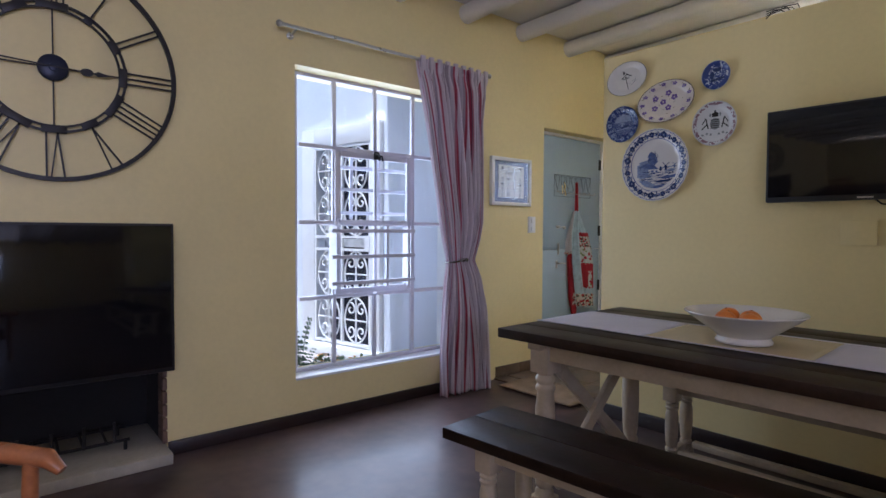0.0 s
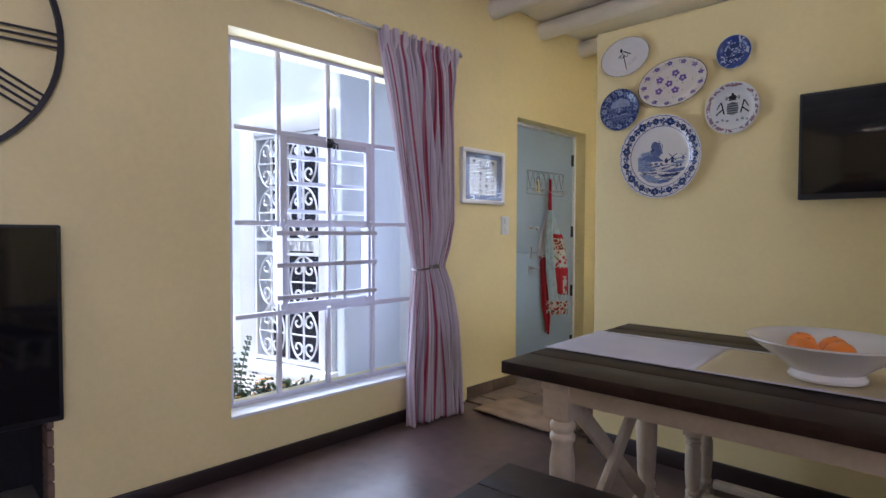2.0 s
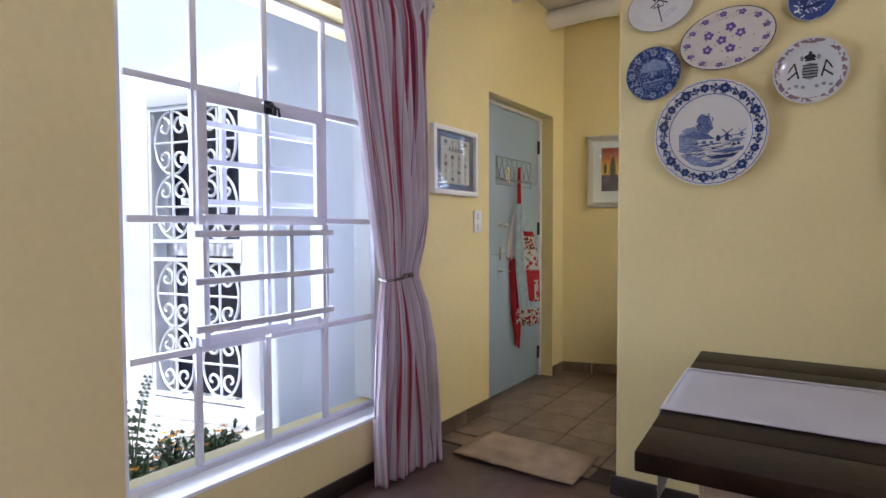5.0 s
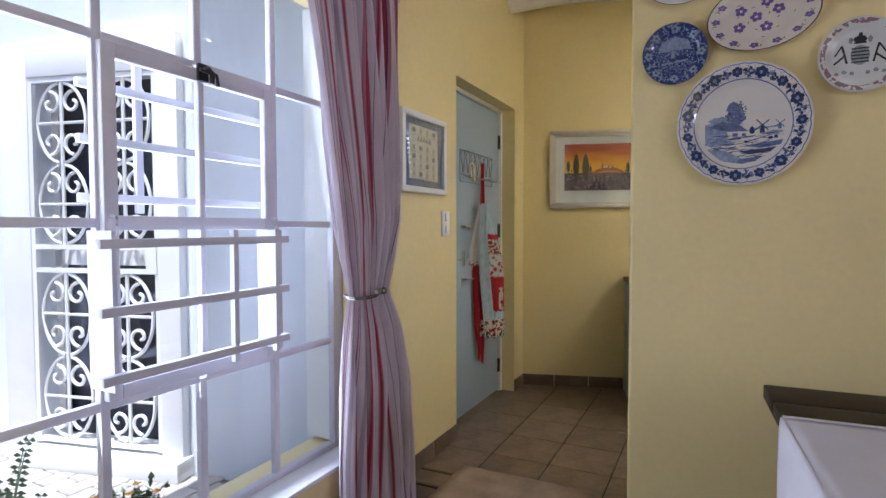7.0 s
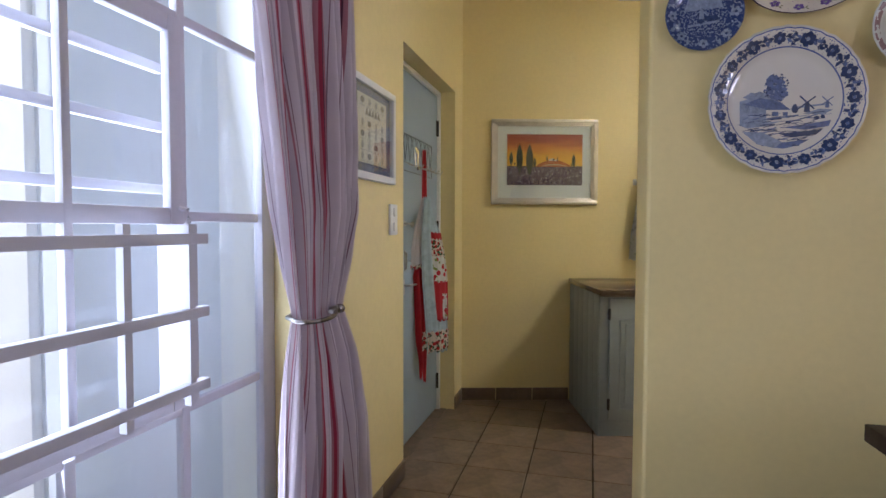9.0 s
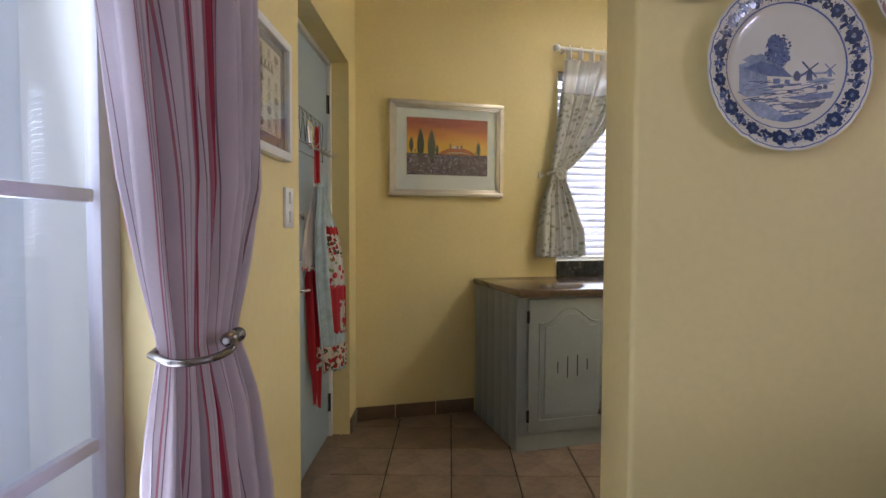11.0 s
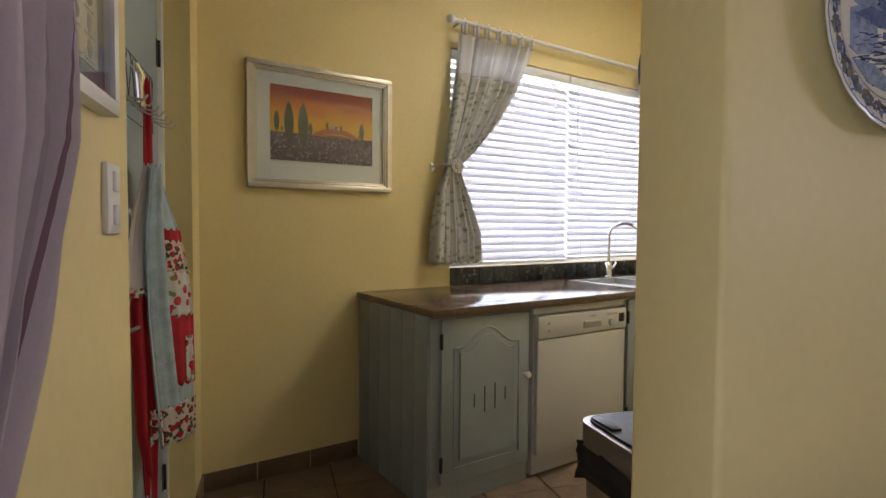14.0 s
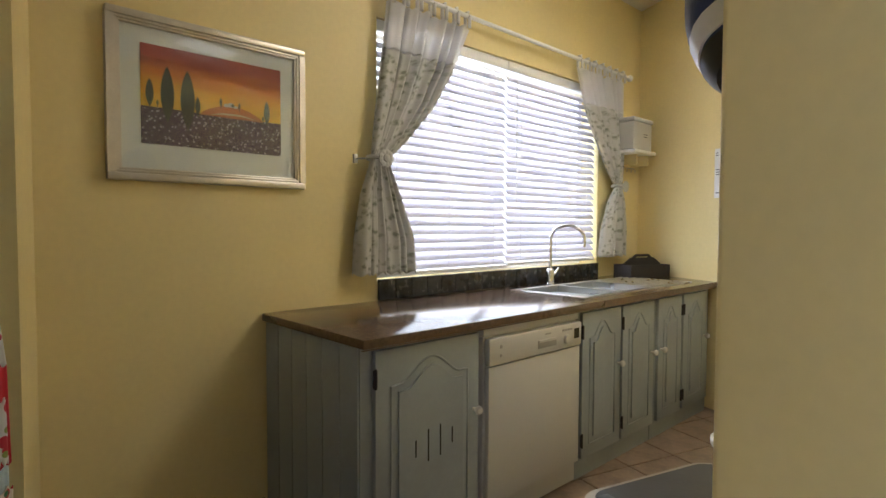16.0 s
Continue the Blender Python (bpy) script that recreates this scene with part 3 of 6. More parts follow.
cert = thing("framed_certificate", "white-framed printed certificate with a slate blue mount", "framed print")
bm = bmesh.new()
frame_ring(bm, 3.052, 3.512, 1.388, 1.774, 0.028, 3.158, 3.19)
part("frame", bm, M["white"], cert)
part("mount", boxed(3.075, 3.49, 3.176, 3.184, 1.41, 1.752), M["navy"], cert)
part("sheet", boxed(3.135, 3.43, 3.172, 3.1755, 1.452, 1.712), M["paper"], cert)
for r in range(6):
    for c in range(4):
        x, z = 3.180 + c * 0.068, 1.690 - r * 0.042
        if r == 1:
            continue
        bm = bmesh.new()
        w, h = (0.018, 0.013) if (r + c) % 3 == 0 else (0.012, 0.016)
        plate_shape(bm, [(x + w * math.cos(t), z - 0.002 + h * math.sin(t)) for t in np.linspace(0, 2 * math.pi, 10, endpoint=False)], 3.1708, 3.1716)
        part("vignette", bm, M["ink" if (r + c) % 3 == 0 else "inkpale"], cert)
        part("caption", boxed(x - 0.024, x + 0.024, 3.1708, 3.1716, z - 0.024, z - 0.021), M["inkpale"], cert)
for c in range(5):
    bm = bmesh.new()
    bar(bm, (3.215 + 0.03 * c, 1.637), (3.225 + 0.03 * c, 1.662), 0.009, 0.001, 3.1712)
    bar(bm, (3.235 + 0.03 * c, 1.637), (3.225 + 0.03 * c, 1.655), 0.006, 0.001, 3.1713)
    part("headline_mark", bm, M["ink"], cert)
p = part("glass", boxed(3.079, 3.486, 3.163, 3.165, 1.414, 1.748), M["pictureglass"], cert)
p.visible_shadow = False
switch = thing("light_switch", "white plastic double light switch on the yellow wall", "light switch")
part("plate", boxed(3.502, 3.59, 3.178, 3.19, 1.168, 1.305, 0.004), M["white"], switch)
for z in (1.205, 1.27):
    part("rocker", boxed(3.532, 3.56, 3.171, 3.179, z - 0.02, z + 0.02, 0.003), M["white"], switch)

# ---- stable door ----
door = thing("door_1", "pale blue stable door with white frame, closed", "door", kind="structure")
part("upper_leaf", boxed(3.735, 4.678, 3.302, 3.342, 1.016, 2.045, 0.003), M["door"], door)
part("lower_leaf", boxed(3.735, 4.678, 3.302, 3.342, 0.012, 1.011, 0.003), M["door"], door)
bm = bmesh.new()
box(bm, 4.680, 4.709, 3.285, 3.36, 0.0, 2.074, 0.003)
box(bm, 3.701, 3.733, 3.285, 3.36, 0.0, 2.074, 0.003)
box(bm, 3.733, 4.680, 3.285, 3.36, 2.048, 2.074, 0.003)
part("door_frame", bm, M["white"], door)
part("outer_board", boxed(3.70, 4.71, 3.36, 3.40, 0.0, 2.075), M["door"], door)
for z in (1.838, 1.192, 0.655, 0.194):
    bm = bmesh.new()
    lathe(bm, [(0.007, 0), (0.007, 0.1)], 10, pose(4.679, 3.297, z - 0.05))
    box(bm, 4.655, 4.679, 3.2995, 3.303, z - 0.05, z + 0.05)
    part("hinge", bm, M["iron"], door)
HW = pose(0.128, 0.052, 0)
bm = bmesh.new()
box(bm, 3.907, 3.927, 3.246, 3.251, 0.965, 1.075, 0.002)
tube(bm, [(3.917, 3.242, 0.975), (3.917, 3.240, 1.065)], 0.005)
part("barrel_bolt", bm, M["brushed"], door, m=HW)
bm = bmesh.new()
box(bm, 3.885, 3.935, 3.247, 3.251, 1.209, 1.236, 0.003)
tube(bm, [(3.90, 3.247, 1.222), (3.90, 3.23, 1.222), (3.98, 3.228, 1.222)], 0.005)
lathe(bm, [(0.014, 0), (0.016, 0.010), (0.010, 0.016)], 12, pose(3.985, 3.238, 1.217, 90, 0, 0))
part("lever_lock", bm, M["brushed"], door, m=HW)
bm = bmesh.new()
box(bm, 3.885, 3.91, 3.247, 3.251, 0.84, 0.915, 0.003)
tube(bm, [(3.897, 3.25, 0.89), (3.897, 3.215, 0.89), (3.915, 3.21, 0.89), (3.99, 3.21, 0.886)], 0.006)
part("door_handle", bm, M["brushed"], door, "brushed metal lever handle", m=HW)

M["wire"] = mat("grey_metal_wire", (0.16, 0.17, 0.18), 0.4, 0.6, 0.15, 20, 150, 0.03)
rack = thing("hook_rack", "wire hook rack on the blue door", "hook rack", HW)
bm = bmesh.new()
tube(bm, [(3.84, 3.238, 1.70), (4.38, 3.238, 1.70), (4.38, 3.238, 1.505), (3.84, 3.238, 1.505)], 0.0022, 6, True)
tube(bm, [(3.84, 3.236, 1.55), (4.38, 3.236, 1.55)], 0.0022, 6)
part("wire_frame", bm, M["wire"], rack)
for k in range(7):
    x = 3.88 + k * 0.077
    bm = bmesh.new()
    tube(bm, [(x + 0.030 * math.sin(a), 3.234, 1.67 + 0.027 * math.cos(a)) for a in np.linspace(-1.7, 1.7, 9)], 0.0016, 6)
    tube(bm, [(x - 0.03, 3.235, 1.66), (x, 3.235, 1.56), (x + 0.03, 3.235, 1.66)], 0.0016, 6)
    part("loop", bm, M["wire"], rack)
    bm = bmesh.new()
    tube(bm, [(x, 3.236, 1.55), (x, 3.20, 1.53), (x, 3.165, 1.525), (x, 3.155, 1.54)], 0.003, 6)
    part("hook", bm, M["brushed"], rack)
opener = thing("bottle_opener", "chrome bottle opener hung on the wire hook rack", "bottle opener", HW)
bm = bmesh.new()
tube(bm, [(3.90, 3.185, 1.63), (3.92, 3.18, 1.60), (3.91, 3.178, 1.56), (3.925, 3.176, 1.51)], [0.006, 0.012, 0.007, 0.01], 8)
tube(bm, [(3.885, 3.185, 1.60), (3.89, 3.18, 1.52)], 0.006, 8)
part("handle", bm, M["chrome"], opener)


def print_cloth(name, ground, spots, scale, thresh):
    """Cotton printed with scattered coloured spots."""
    m = mat(name, ground, 0.9, 0, 0.08, 10, 300, 0.05)
    nt = m.node_tree
    b = nt.nodes["Principled BSDF"]
    base = b.inputs["Base Color"].links[0].from_node.outputs[0]
    tc = nt.nodes.new("ShaderNodeTexCoord")
    col = base
    for k, (c, off) in enumerate(spots):
        v = node(nt, "TexVoronoi", Scale=scale * (1 + 0.35 * k))
        mp = nt.nodes.new("ShaderNodeVectorMath")
        mp.operation = "ADD"
        mp.inputs[1].default_value = (off, off * 0.7, off * 1.3)
        nt.links.new(tc.outputs["Object"], mp.inputs[0])
        nt.links.new(mp.outputs[0], v.inputs["Vector"])
        lt = nt.nodes.new("ShaderNodeMath")
        lt.operation = "LESS_THAN"
        lt.inputs[1].default_value = thresh * (1 - 0.2 * k)
        nt.links.new(v.outputs["Distance"], lt.inputs[0])
        mx = nt.nodes.new("ShaderNodeMix")
        mx.data_type = "RGBA"
        nt.links.new(lt.outputs[0], mx.inputs[0])
        nt.links.new(col, mx.inputs[6])
        mx.inputs[7].default_value = (*c, 1)
        col = mx.outputs[2]
    nt.links.new(col, b.inputs["Base Color"])
    return m


RED, TEAL = (0.42, 0.018, 0.03), (0.02, 0.09, 0.05)
M["terry"] = mat("pale_blue_terry", (0.42, 0.53, 0.60), 0.95, 0, 0.16, 30, 260, 0.25)
M["redcloth"] = mat("red_cotton", RED, 0.9, 0, 0.12, 10, 300, 0.05)
M["linen"] = mat("white_linen", (0.58, 0.55, 0.58), 0.9, 0, 0.06, 5, 260, 0.06)
M["redprint"] = print_cloth("red_floral_print", (0.62, 0.55, 0.48), ((RED, 0.0), (TEAL, 3.1), ((0.05, 0.01, 0.02), 7.7)), 36, 0.42)
M["flowerprint"] = print_cloth("white_floral_print", (0.60, 0.60, 0.58), (((0.45, 0.03, 0.05), 1.0), ((0.22, 0.28, 0.08), 5.2)), 24, 0.36)
apron = thing("apron", "pale blue and red patchwork apron hanging from the hook rack", "apron", pose(4.206, 3.255, 0, 0, 0, -34))


def hang(name, rows, y0, material, folds=1.4, label="", seed=5, steps=50):
    cloth(name, rows, y0, folds, 1, M[material], apron, label, 44, steps, None, seed, 0.0025)


hang("strap", [(1.36, 0.022, 0.058, 0.003), (1.50, 0.024, 0.052, 0.005), (1.64, 0.026, 0.050, 0.003)], 0.026, "redcloth", 1, "", 2, 14)
hang("red_lining", [(0.40, -0.005, 0.045, 0.006), (0.55, -0.035, 0.05, 0.009), (0.75, -0.045, 0.045, 0.011), (0.93, -0.055, 0.03, 0.010), (1.00, -0.035, 0.02, 0.006)], 0.012, "redcloth", 2.2, "", 4)
hang("bib", [(0.985, -0.090, 0.012, 0.005), (1.04, -0.080, 0.01, 0.006), (1.18, -0.050, 0.005, 0.005), (1.37, 0.002, 0.02, 0.003)], 0.008, "linen", 1.1, "white lining turned out", 8, 24)
hang("red_trim", [(0.968, -0.091, 0.013, 0.005), (0.990, -0.089, 0.013, 0.005)], 0.003, "redprint", 1.1, "", 8, 4)
hang("side", [(0.47, 0.05, 0.198, 0.006), (0.62, 0.06, 0.200, 0.008), (0.88, 0.04, 0.194, 0.008), (1.0, 0.03, 0.180, 0.007), (1.17, 0.02, 0.138, 0.006), (1.37, 0.015, 0.050, 0.003)], 0.004, "terry", 1.3, "", 6)
hang("body", [(0.48, 0.030, 0.130, 0.012), (0.62, 0.016, 0.098, 0.013), (0.90, -0.012, 0.066, 0.011), (1.15, -0.018, 0.048, 0.008), (1.37, 0.008, 0.046, 0.004)], -0.018, "terry", 1.0, "", 5, 60)
for nm, z0, z1, mt in (("red_band", 1.135, 1.17, "redcloth"), ("strawberry_patch", 1.03, 1.135, "redprint"), ("flower_patch", 0.885, 1.03, "flowerprint"), ("red_patch", 0.655, 0.885, "redcloth"), ("hem", 0.49, 0.60, "redprint")):
    edge_l = [float(np.interp(z, (0.47, 0.62, 0.9, 1.17), (0.07, 0.07, 0.05, 0.035))) for z in (z0, z1)]
    edge_r = [float(np.interp(z, (0.47, 0.62, 0.88, 1.0, 1.17), (0.199, 0.201, 0.195, 0.181, 0.139))) for z in (z0, z1)]
    hang(nm, [(z0, edge_l[0], edge_r[0], 0.006), (z1, edge_l[1], edge_r[1], 0.006)], -0.003, mt, 1.3, "", 6, 14)
hang("pocket", [(0.665, 0.150, 0.182, 0.002), (0.81, 0.146, 0.178, 0.002)], -0.013, "flowerprint", 1, "", 2, 10)
hang("front_hem", [(0.484, 0.028, 0.131, 0.012), (0.60, 0.020, 0.103, 0.013)], -0.0225, "redprint", 1.0, "", 5, 14)
hang("check_edge", [(0.50, 0.0, 0.032, 0.005), (0.60, 0.0, 0.03, 0.005)], -0.006, "redprint", 1.0, "", 3, 10)
hang("tie", [(0.315, 0.015, 0.032, 0.004), (0.50, 0.005, 0.04, 0.006)], 0.004, "redcloth", 1, "", 9, 14)
hang("tie", [(0.33, -0.002, 0.012, 0.004), (0.50, -0.012, 0.016, 0.006)], 0.014, "redcloth", 1, "", 10, 14)

# ---- plates on the partition ----
BLUE, NAVY, INKB, VIOLET = (0.022, 0.035, 0.15), (0.012, 0.024, 0.09), (0.07, 0.10, 0.22), (0.09, 0.05, 0.19)


def glaze(name, ground, paint, inner, outer, scale, cover, fill=False, edge=None, line=True):
    """White glaze painted round the rim (radii in shares of one) with flowers; fill paints the middle too."""
    m = mat(name, ground, 0.10, 0, 0.04, 4, 40, 0.0, 0.3, 0.04)
    nt = m.node_tree
    b = nt.nodes["Principled BSDF"]
    base = b.inputs["Base Color"].links[0].from_node.outputs[0]
    tc = nt.nodes.new("ShaderNodeUVMap")
    ln = nt.nodes.new("ShaderNodeVectorMath")
    ln.operation = "LENGTH"
    nt.links.new(tc.outputs[0], ln.inputs[0])
    v = node(nt, "TexVoronoi", Scale=scale)
    v.feature = "SMOOTH_F1"
    ns = node(nt, "TexNoise", Scale=scale * 1.3, Detail=6.0)
    for n in (v, ns):
        nt.links.new(tc.outputs[0], n.inputs["Vector"])

    def math_(op, a, b_):
        n = nt.nodes.new("ShaderNodeMath")
        n.operation = op
        for k, x in enumerate((a, b_)):
            if isinstance(x, (int, float)):
                n.inputs[k].default_value = x
            else:
                nt.links.new(x, n.inputs[k])
        return n.outputs[0]
    r = ln.outputs["Value"]
    petals = math_("LESS_THAN", math_("ADD", v.outputs["Distance"], math_("MULTIPLY", ns.outputs["Fac"], 0.6)), cover)
    band = math_("MULTIPLY", math_("GREATER_THAN", r, inner), math_("LESS_THAN", r, outer))
    mask = math_("MULTIPLY", petals, band)
    if fill:
        wash = math_("GREATER_THAN", ns.outputs["Fac"], 0.47)
        mask = math_("MAXIMUM", mask, math_("MULTIPLY", wash, math_("LESS_THAN", r, inner)))
    if line:
        for q in (inner - 0.01, outer + 0.012):
            mask = math_("MAXIMUM", mask, math_("MULTIPLY", math_("GREATER_THAN", r, q - 0.008), math_("LESS_THAN", r, q + 0.008)))
    mx = nt.nodes.new("ShaderNodeMix")
    mx.data_type = "RGBA"
    tone = nt.nodes.new("ShaderNodeMix")
    tone.data_type = "RGBA"
    tone.inputs[6].default_value, tone.inputs[7].default_value = (*paint, 1), (*[c * 2.3 for c in paint], 1)
    ns2 = node(nt, "TexNoise", Scale=scale * 2.5)
    nt.links.new(tc.outputs[0], ns2.inputs["Vector"])
    nt.links.new(ns2.outputs["Fac"], tone.inputs[0])
    nt.links.new(mask, mx.inputs[0])
    nt.links.new(base, mx.inputs[6])
    nt.links.new(tone.outputs[2], mx.inputs[7])
    col = mx.outputs[2]
    if edge:
        e = nt.nodes.new("ShaderNodeMix")
        e.data_type = "RGBA"
        nt.links.new(math_("GREATER_THAN", r, 0.975), e.inputs[0])
        nt.links.new(col, e.inputs[6])
        e.inputs[7].default_value = (*edge, 1)
        col = e.outputs[2]
    nt.links.new(col, b.inputs["Base Color"])
    return m


PLATE = [(0.0, 0.36), (0.3, 0.36), (0.6, 0.36), (0.68, 0.40), (0.74, 0.60), (0.80, 0.74), (0.90, 0.88), (0.985, 1.0), (1.0, 0.97), (0.985, 0.90), (0.80, 0.55), (0.60, 0.05), (0.45, 0.0)]


def painted(bm, outline, rx, rz, depth, off):
    """A thin painted piece that follows the dish's front."""
    a, b = [], []
    for x, y in outline:
        d = float(np.interp(math.hypot(x, y), [q for q, _ in PLATE[:8]], [h for _, h in PLATE[:8]])) * depth
        a.append(bm.verts.new((x * rx, -d - off, y * rz)))
        b.append(bm.verts.new((x * rx, -d + 0.0002, y * rz)))
    bm.faces.new(a)
    for k in range(len(a)):
        j = (k + 1) % len(a)
        bm.faces.new((a[j], a[k], b[k], b[j]))


def wall_plate(u, z, rx, rz, tilt, material, label, lobes=0, depth=0.03, shapes=()):
    """A dished plate on the partition; shapes are painted pieces (outline, colour) in shares of its radius."""
    t = thing("wall_plate", label, "plate", PARTITION @ pose(u, -0.004, z, 0, tilt, 0), "plates on the partition")
    bm = bmesh.new()
    uv = bm.loops.layers.uv.new("UVMap")
    prof = PLATE
    seg = 72
    rings_, st = [], {}
    for q, d in prof:
        line = []
        for k in range(seg):
            a = 2 * math.pi * k / seg
            lob = 1 + (0.018 * abs(math.sin(a * lobes / 2)) - 0.009 if lobes and q > 0.78 else 0)
            v = bm.verts.new((max(q, 0.002) * lob * rx * math.cos(a), -d * depth, max(q, 0.002) * lob * rz * math.sin(a)))
            st[v] = (q * math.cos(a), q * math.sin(a))
            line.append(v)
        rings_.append(line)
    for a, b in zip(rings_, rings_[1:]):
        for k in range(seg):
            f = bm.faces.new((a[k], a[(k + 1) % seg], b[(k + 1) % seg], b[k]))
            for l in f.loops:
                l[uv].uv = st[l.vert]
    part("dish", bm, material, t, smooth=50)
    done = {}
    for outline, colour in shapes:
        bm = done.setdefault(colour, bmesh.new())
        off = 0.0006 + 0.00025 * (len(bm.faces) % 5)
        painted(bm, outline, rx, rz, depth, off)
    for colour, bm in done.items():
        tagged(part("painted_motif", bm, M[colour], t), kind="stuff")
    return t


for nm, c in (("blue1", (0.025, 0.045, 0.13)), ("blue2", (0.10, 0.14, 0.29)), ("blue3", (0.22, 0.27, 0.40)), ("blackpaint", (0.03, 0.03, 0.03)), ("greypaint", (0.25, 0.27, 0.27))):
    M[nm] = mat("glaze_" + nm, c, 0.15, 0, 0.35, 90, 300, 0, 0.3, 0.04)


def blob(cx, cy, rx, ry, n=18, rough=0.18, seed=0):
    rng = random.Random(seed)
    return [(cx + rx * math.cos(2 * math.pi * k / n) * (1 + rng.uniform(-rough, rough)), cy + ry * math.sin(2 * math.pi * k / n) * (1 + rng.uniform(-rough, rough))) for k in range(n)]


def strip(x0, y0, x1, y1, w):
    dx, dy = x1 - x0, y1 - y0
    l = math.hypot(dx, dy)
    nx, ny = -dy / l * w / 2, dx / l * w / 2
    return [(x0 + nx, y0 + ny), (x0 - nx, y0 - ny), (x1 - nx, y1 - ny), (x1 + nx, y1 + ny)]


def mill(x, y, s, col):
    return [([(x - 0.03 * s, y - 0.10 * s), (x + 0.03 * s, y - 0.10 * s), (x + 0.018 * s, y), (x - 0.018 * s, y)], col), (strip(x - 0.08 * s, y - 0.06 * s, x + 0.08 * s, y + 0.06 * s, 0.014 * s), col), (strip(x - 0.07 * s, y + 0.07 * s, x + 0.07 * s, y - 0.07 * s, 0.014 * s), col)]


scene_shapes = [
    (blob(-0.30, 0.05, 0.20, 0.10, 20, 0.2, 1), "blue3"), (blob(-0.10, 0.17, 0.13, 0.17, 22, 0.2, 2), "blue2"), (blob(-0.13, 0.27, 0.09, 0.10, 18, 0.25, 3), "blue2"), (blob(-0.04, 0.10, 0.10, 0.08, 18, 0.25, 12), "blue2"),
    ([(-0.55, -0.30), (-0.20, -0.30), (-0.22, -0.08), (-0.33, 0.08), (-0.56, 0.02)], "blue3"),
    ([(-0.50, -0.02), (-0.30, 0.06), (-0.05, 0.0), (0.10, -0.12), (-0.20, -0.11)], "blue2"),
    ([(-0.47, -0.25), (-0.35, -0.25), (-0.35, -0.12), (-0.41, -0.04), (-0.47, -0.12)], "blue3"),
    (blob(0.15, -0.11, 0.04, 0.06, 12, 0.2, 6), "blue1"), (strip(-0.20, -0.235, 0.20, -0.20, 0.02), "blue2"),
    ([(-0.14, -0.20), (-0.06, -0.20), (-0.06, -0.14), (-0.14, -0.14)], "blue2"), ([(0.0, -0.20), (0.06, -0.20), (0.06, -0.15), (0.0, -0.15)], "blue2"),
    ([(-0.58, -0.30), (-0.20, -0.28), (-0.02, -0.27), (-0.20, -0.33), (-0.45, -0.36)], "blue3"),
    ([(-0.52, -0.40), (-0.25, -0.42), (0.0, -0.56), (-0.10, -0.64), (-0.32, -0.58)], "blue3"),
    ([(0.0, -0.36), (0.45, -0.30), (0.60, -0.28), (0.57, -0.36), (0.30, -0.40)], "blue2"),
    ([(-0.05, -0.44), (0.25, -0.42), (0.50, -0.40), (0.42, -0.47), (0.10, -0.50)], "blue1"),
    ([(-0.28, -0.58), (0.0, -0.565), (0.34, -0.53), (0.20, -0.61), (0.02, -0.65), (-0.14, -0.63)], "blue2"),
    ([(0.25, -0.18), (0.45, -0.12), (0.62, -0.14), (0.50, -0.20)], "blue3"), (strip(0.18, -0.09, 0.55, -0.06, 0.025), "blue3"), (blob(0.42, -0.24, 0.04, 0.025, 10, 0.2, 7), "blue1"), (blob(0.50, -0.23, 0.03, 0.03, 10, 0.2, 8), "blue1"),
    (strip(0.05, -0.30, 0.55, -0.16, 0.015), "blue2"), (blob(0.07, -0.29, 0.04, 0.02, 10, 0.2, 9), "blue1"),
] + mill(0.30, -0.03, 1.3, "blue1") + mill(0.55, -0.02, 0.9, "blue2")


def rosette(q, a, r, petals, colour, heart):
    """A painted flower on a rim at angle a."""
    cx, cy = q * math.cos(a), q * math.sin(a)
    out = [(blob(cx + 0.62 * r * math.cos(a + 2 * math.pi * j / petals), cy + 0.62 * r * math.sin(a + 2 * math.pi * j / petals), 0.40 * r, 0.40 * r, 8, 0.12, j), colour) for j in range(petals)]
    return out + [(blob(cx, cy, 0.26 * r, 0.26 * r, 8, 0, 1), heart)]


def leaf(q, a, turn, ln, w, colour):
    """A pointed painted leaf on a rim."""
    cx, cy, d = q * math.cos(a), q * math.sin(a), a + turn
    ux, uy = math.cos(d), math.sin(d)
    return ([(cx, cy), (cx + 0.5 * ln * ux - w * uy, cy + 0.5 * ln * uy + w * ux), (cx + ln * ux, cy + ln * uy), (cx + 0.5 * ln * ux + w * uy, cy + 0.5 * ln * uy - w * ux)], colour)


rng = random.Random(17)
# foliage, thatch, grass and water strokes
for k in range(95):
    a, q = rng.uniform(0, 6.283), math.sqrt(rng.random())
    scene_shapes.append((blob(-0.09 + 0.16 * q * math.cos(a), 0.19 + 0.19 * q * math.sin(a), rng.uniform(0.008, 0.020), rng.uniform(0.007, 0.015), 7, 0.3, k), rng.choice(("blue1", "blue1", "blue2", "blue3"))))
for k in range(24):
    x = -0.50 + 0.021 * k
    scene_shapes.append((strip(x, -0.02 + 0.07 * math.sin(k * 0.13), x + 0.03, -0.10, 0.005), rng.choice(("blue2", "blue3"))))
for k in range(150):
    y = rng.uniform(-0.62, -0.16)
    reach = 0.92 * math.sqrt(0.68 ** 2 - y * y)
    x, ln = rng.uniform(-reach, reach - 0.12), rng.uniform(0.04, 0.16)
    scene_shapes.append((strip(x, y, x + ln, y + rng.uniform(-0.015, 0.03), rng.uniform(0.005, 0.013)), rng.choice(("blue1", "blue1", "blue2", "blue3"))))
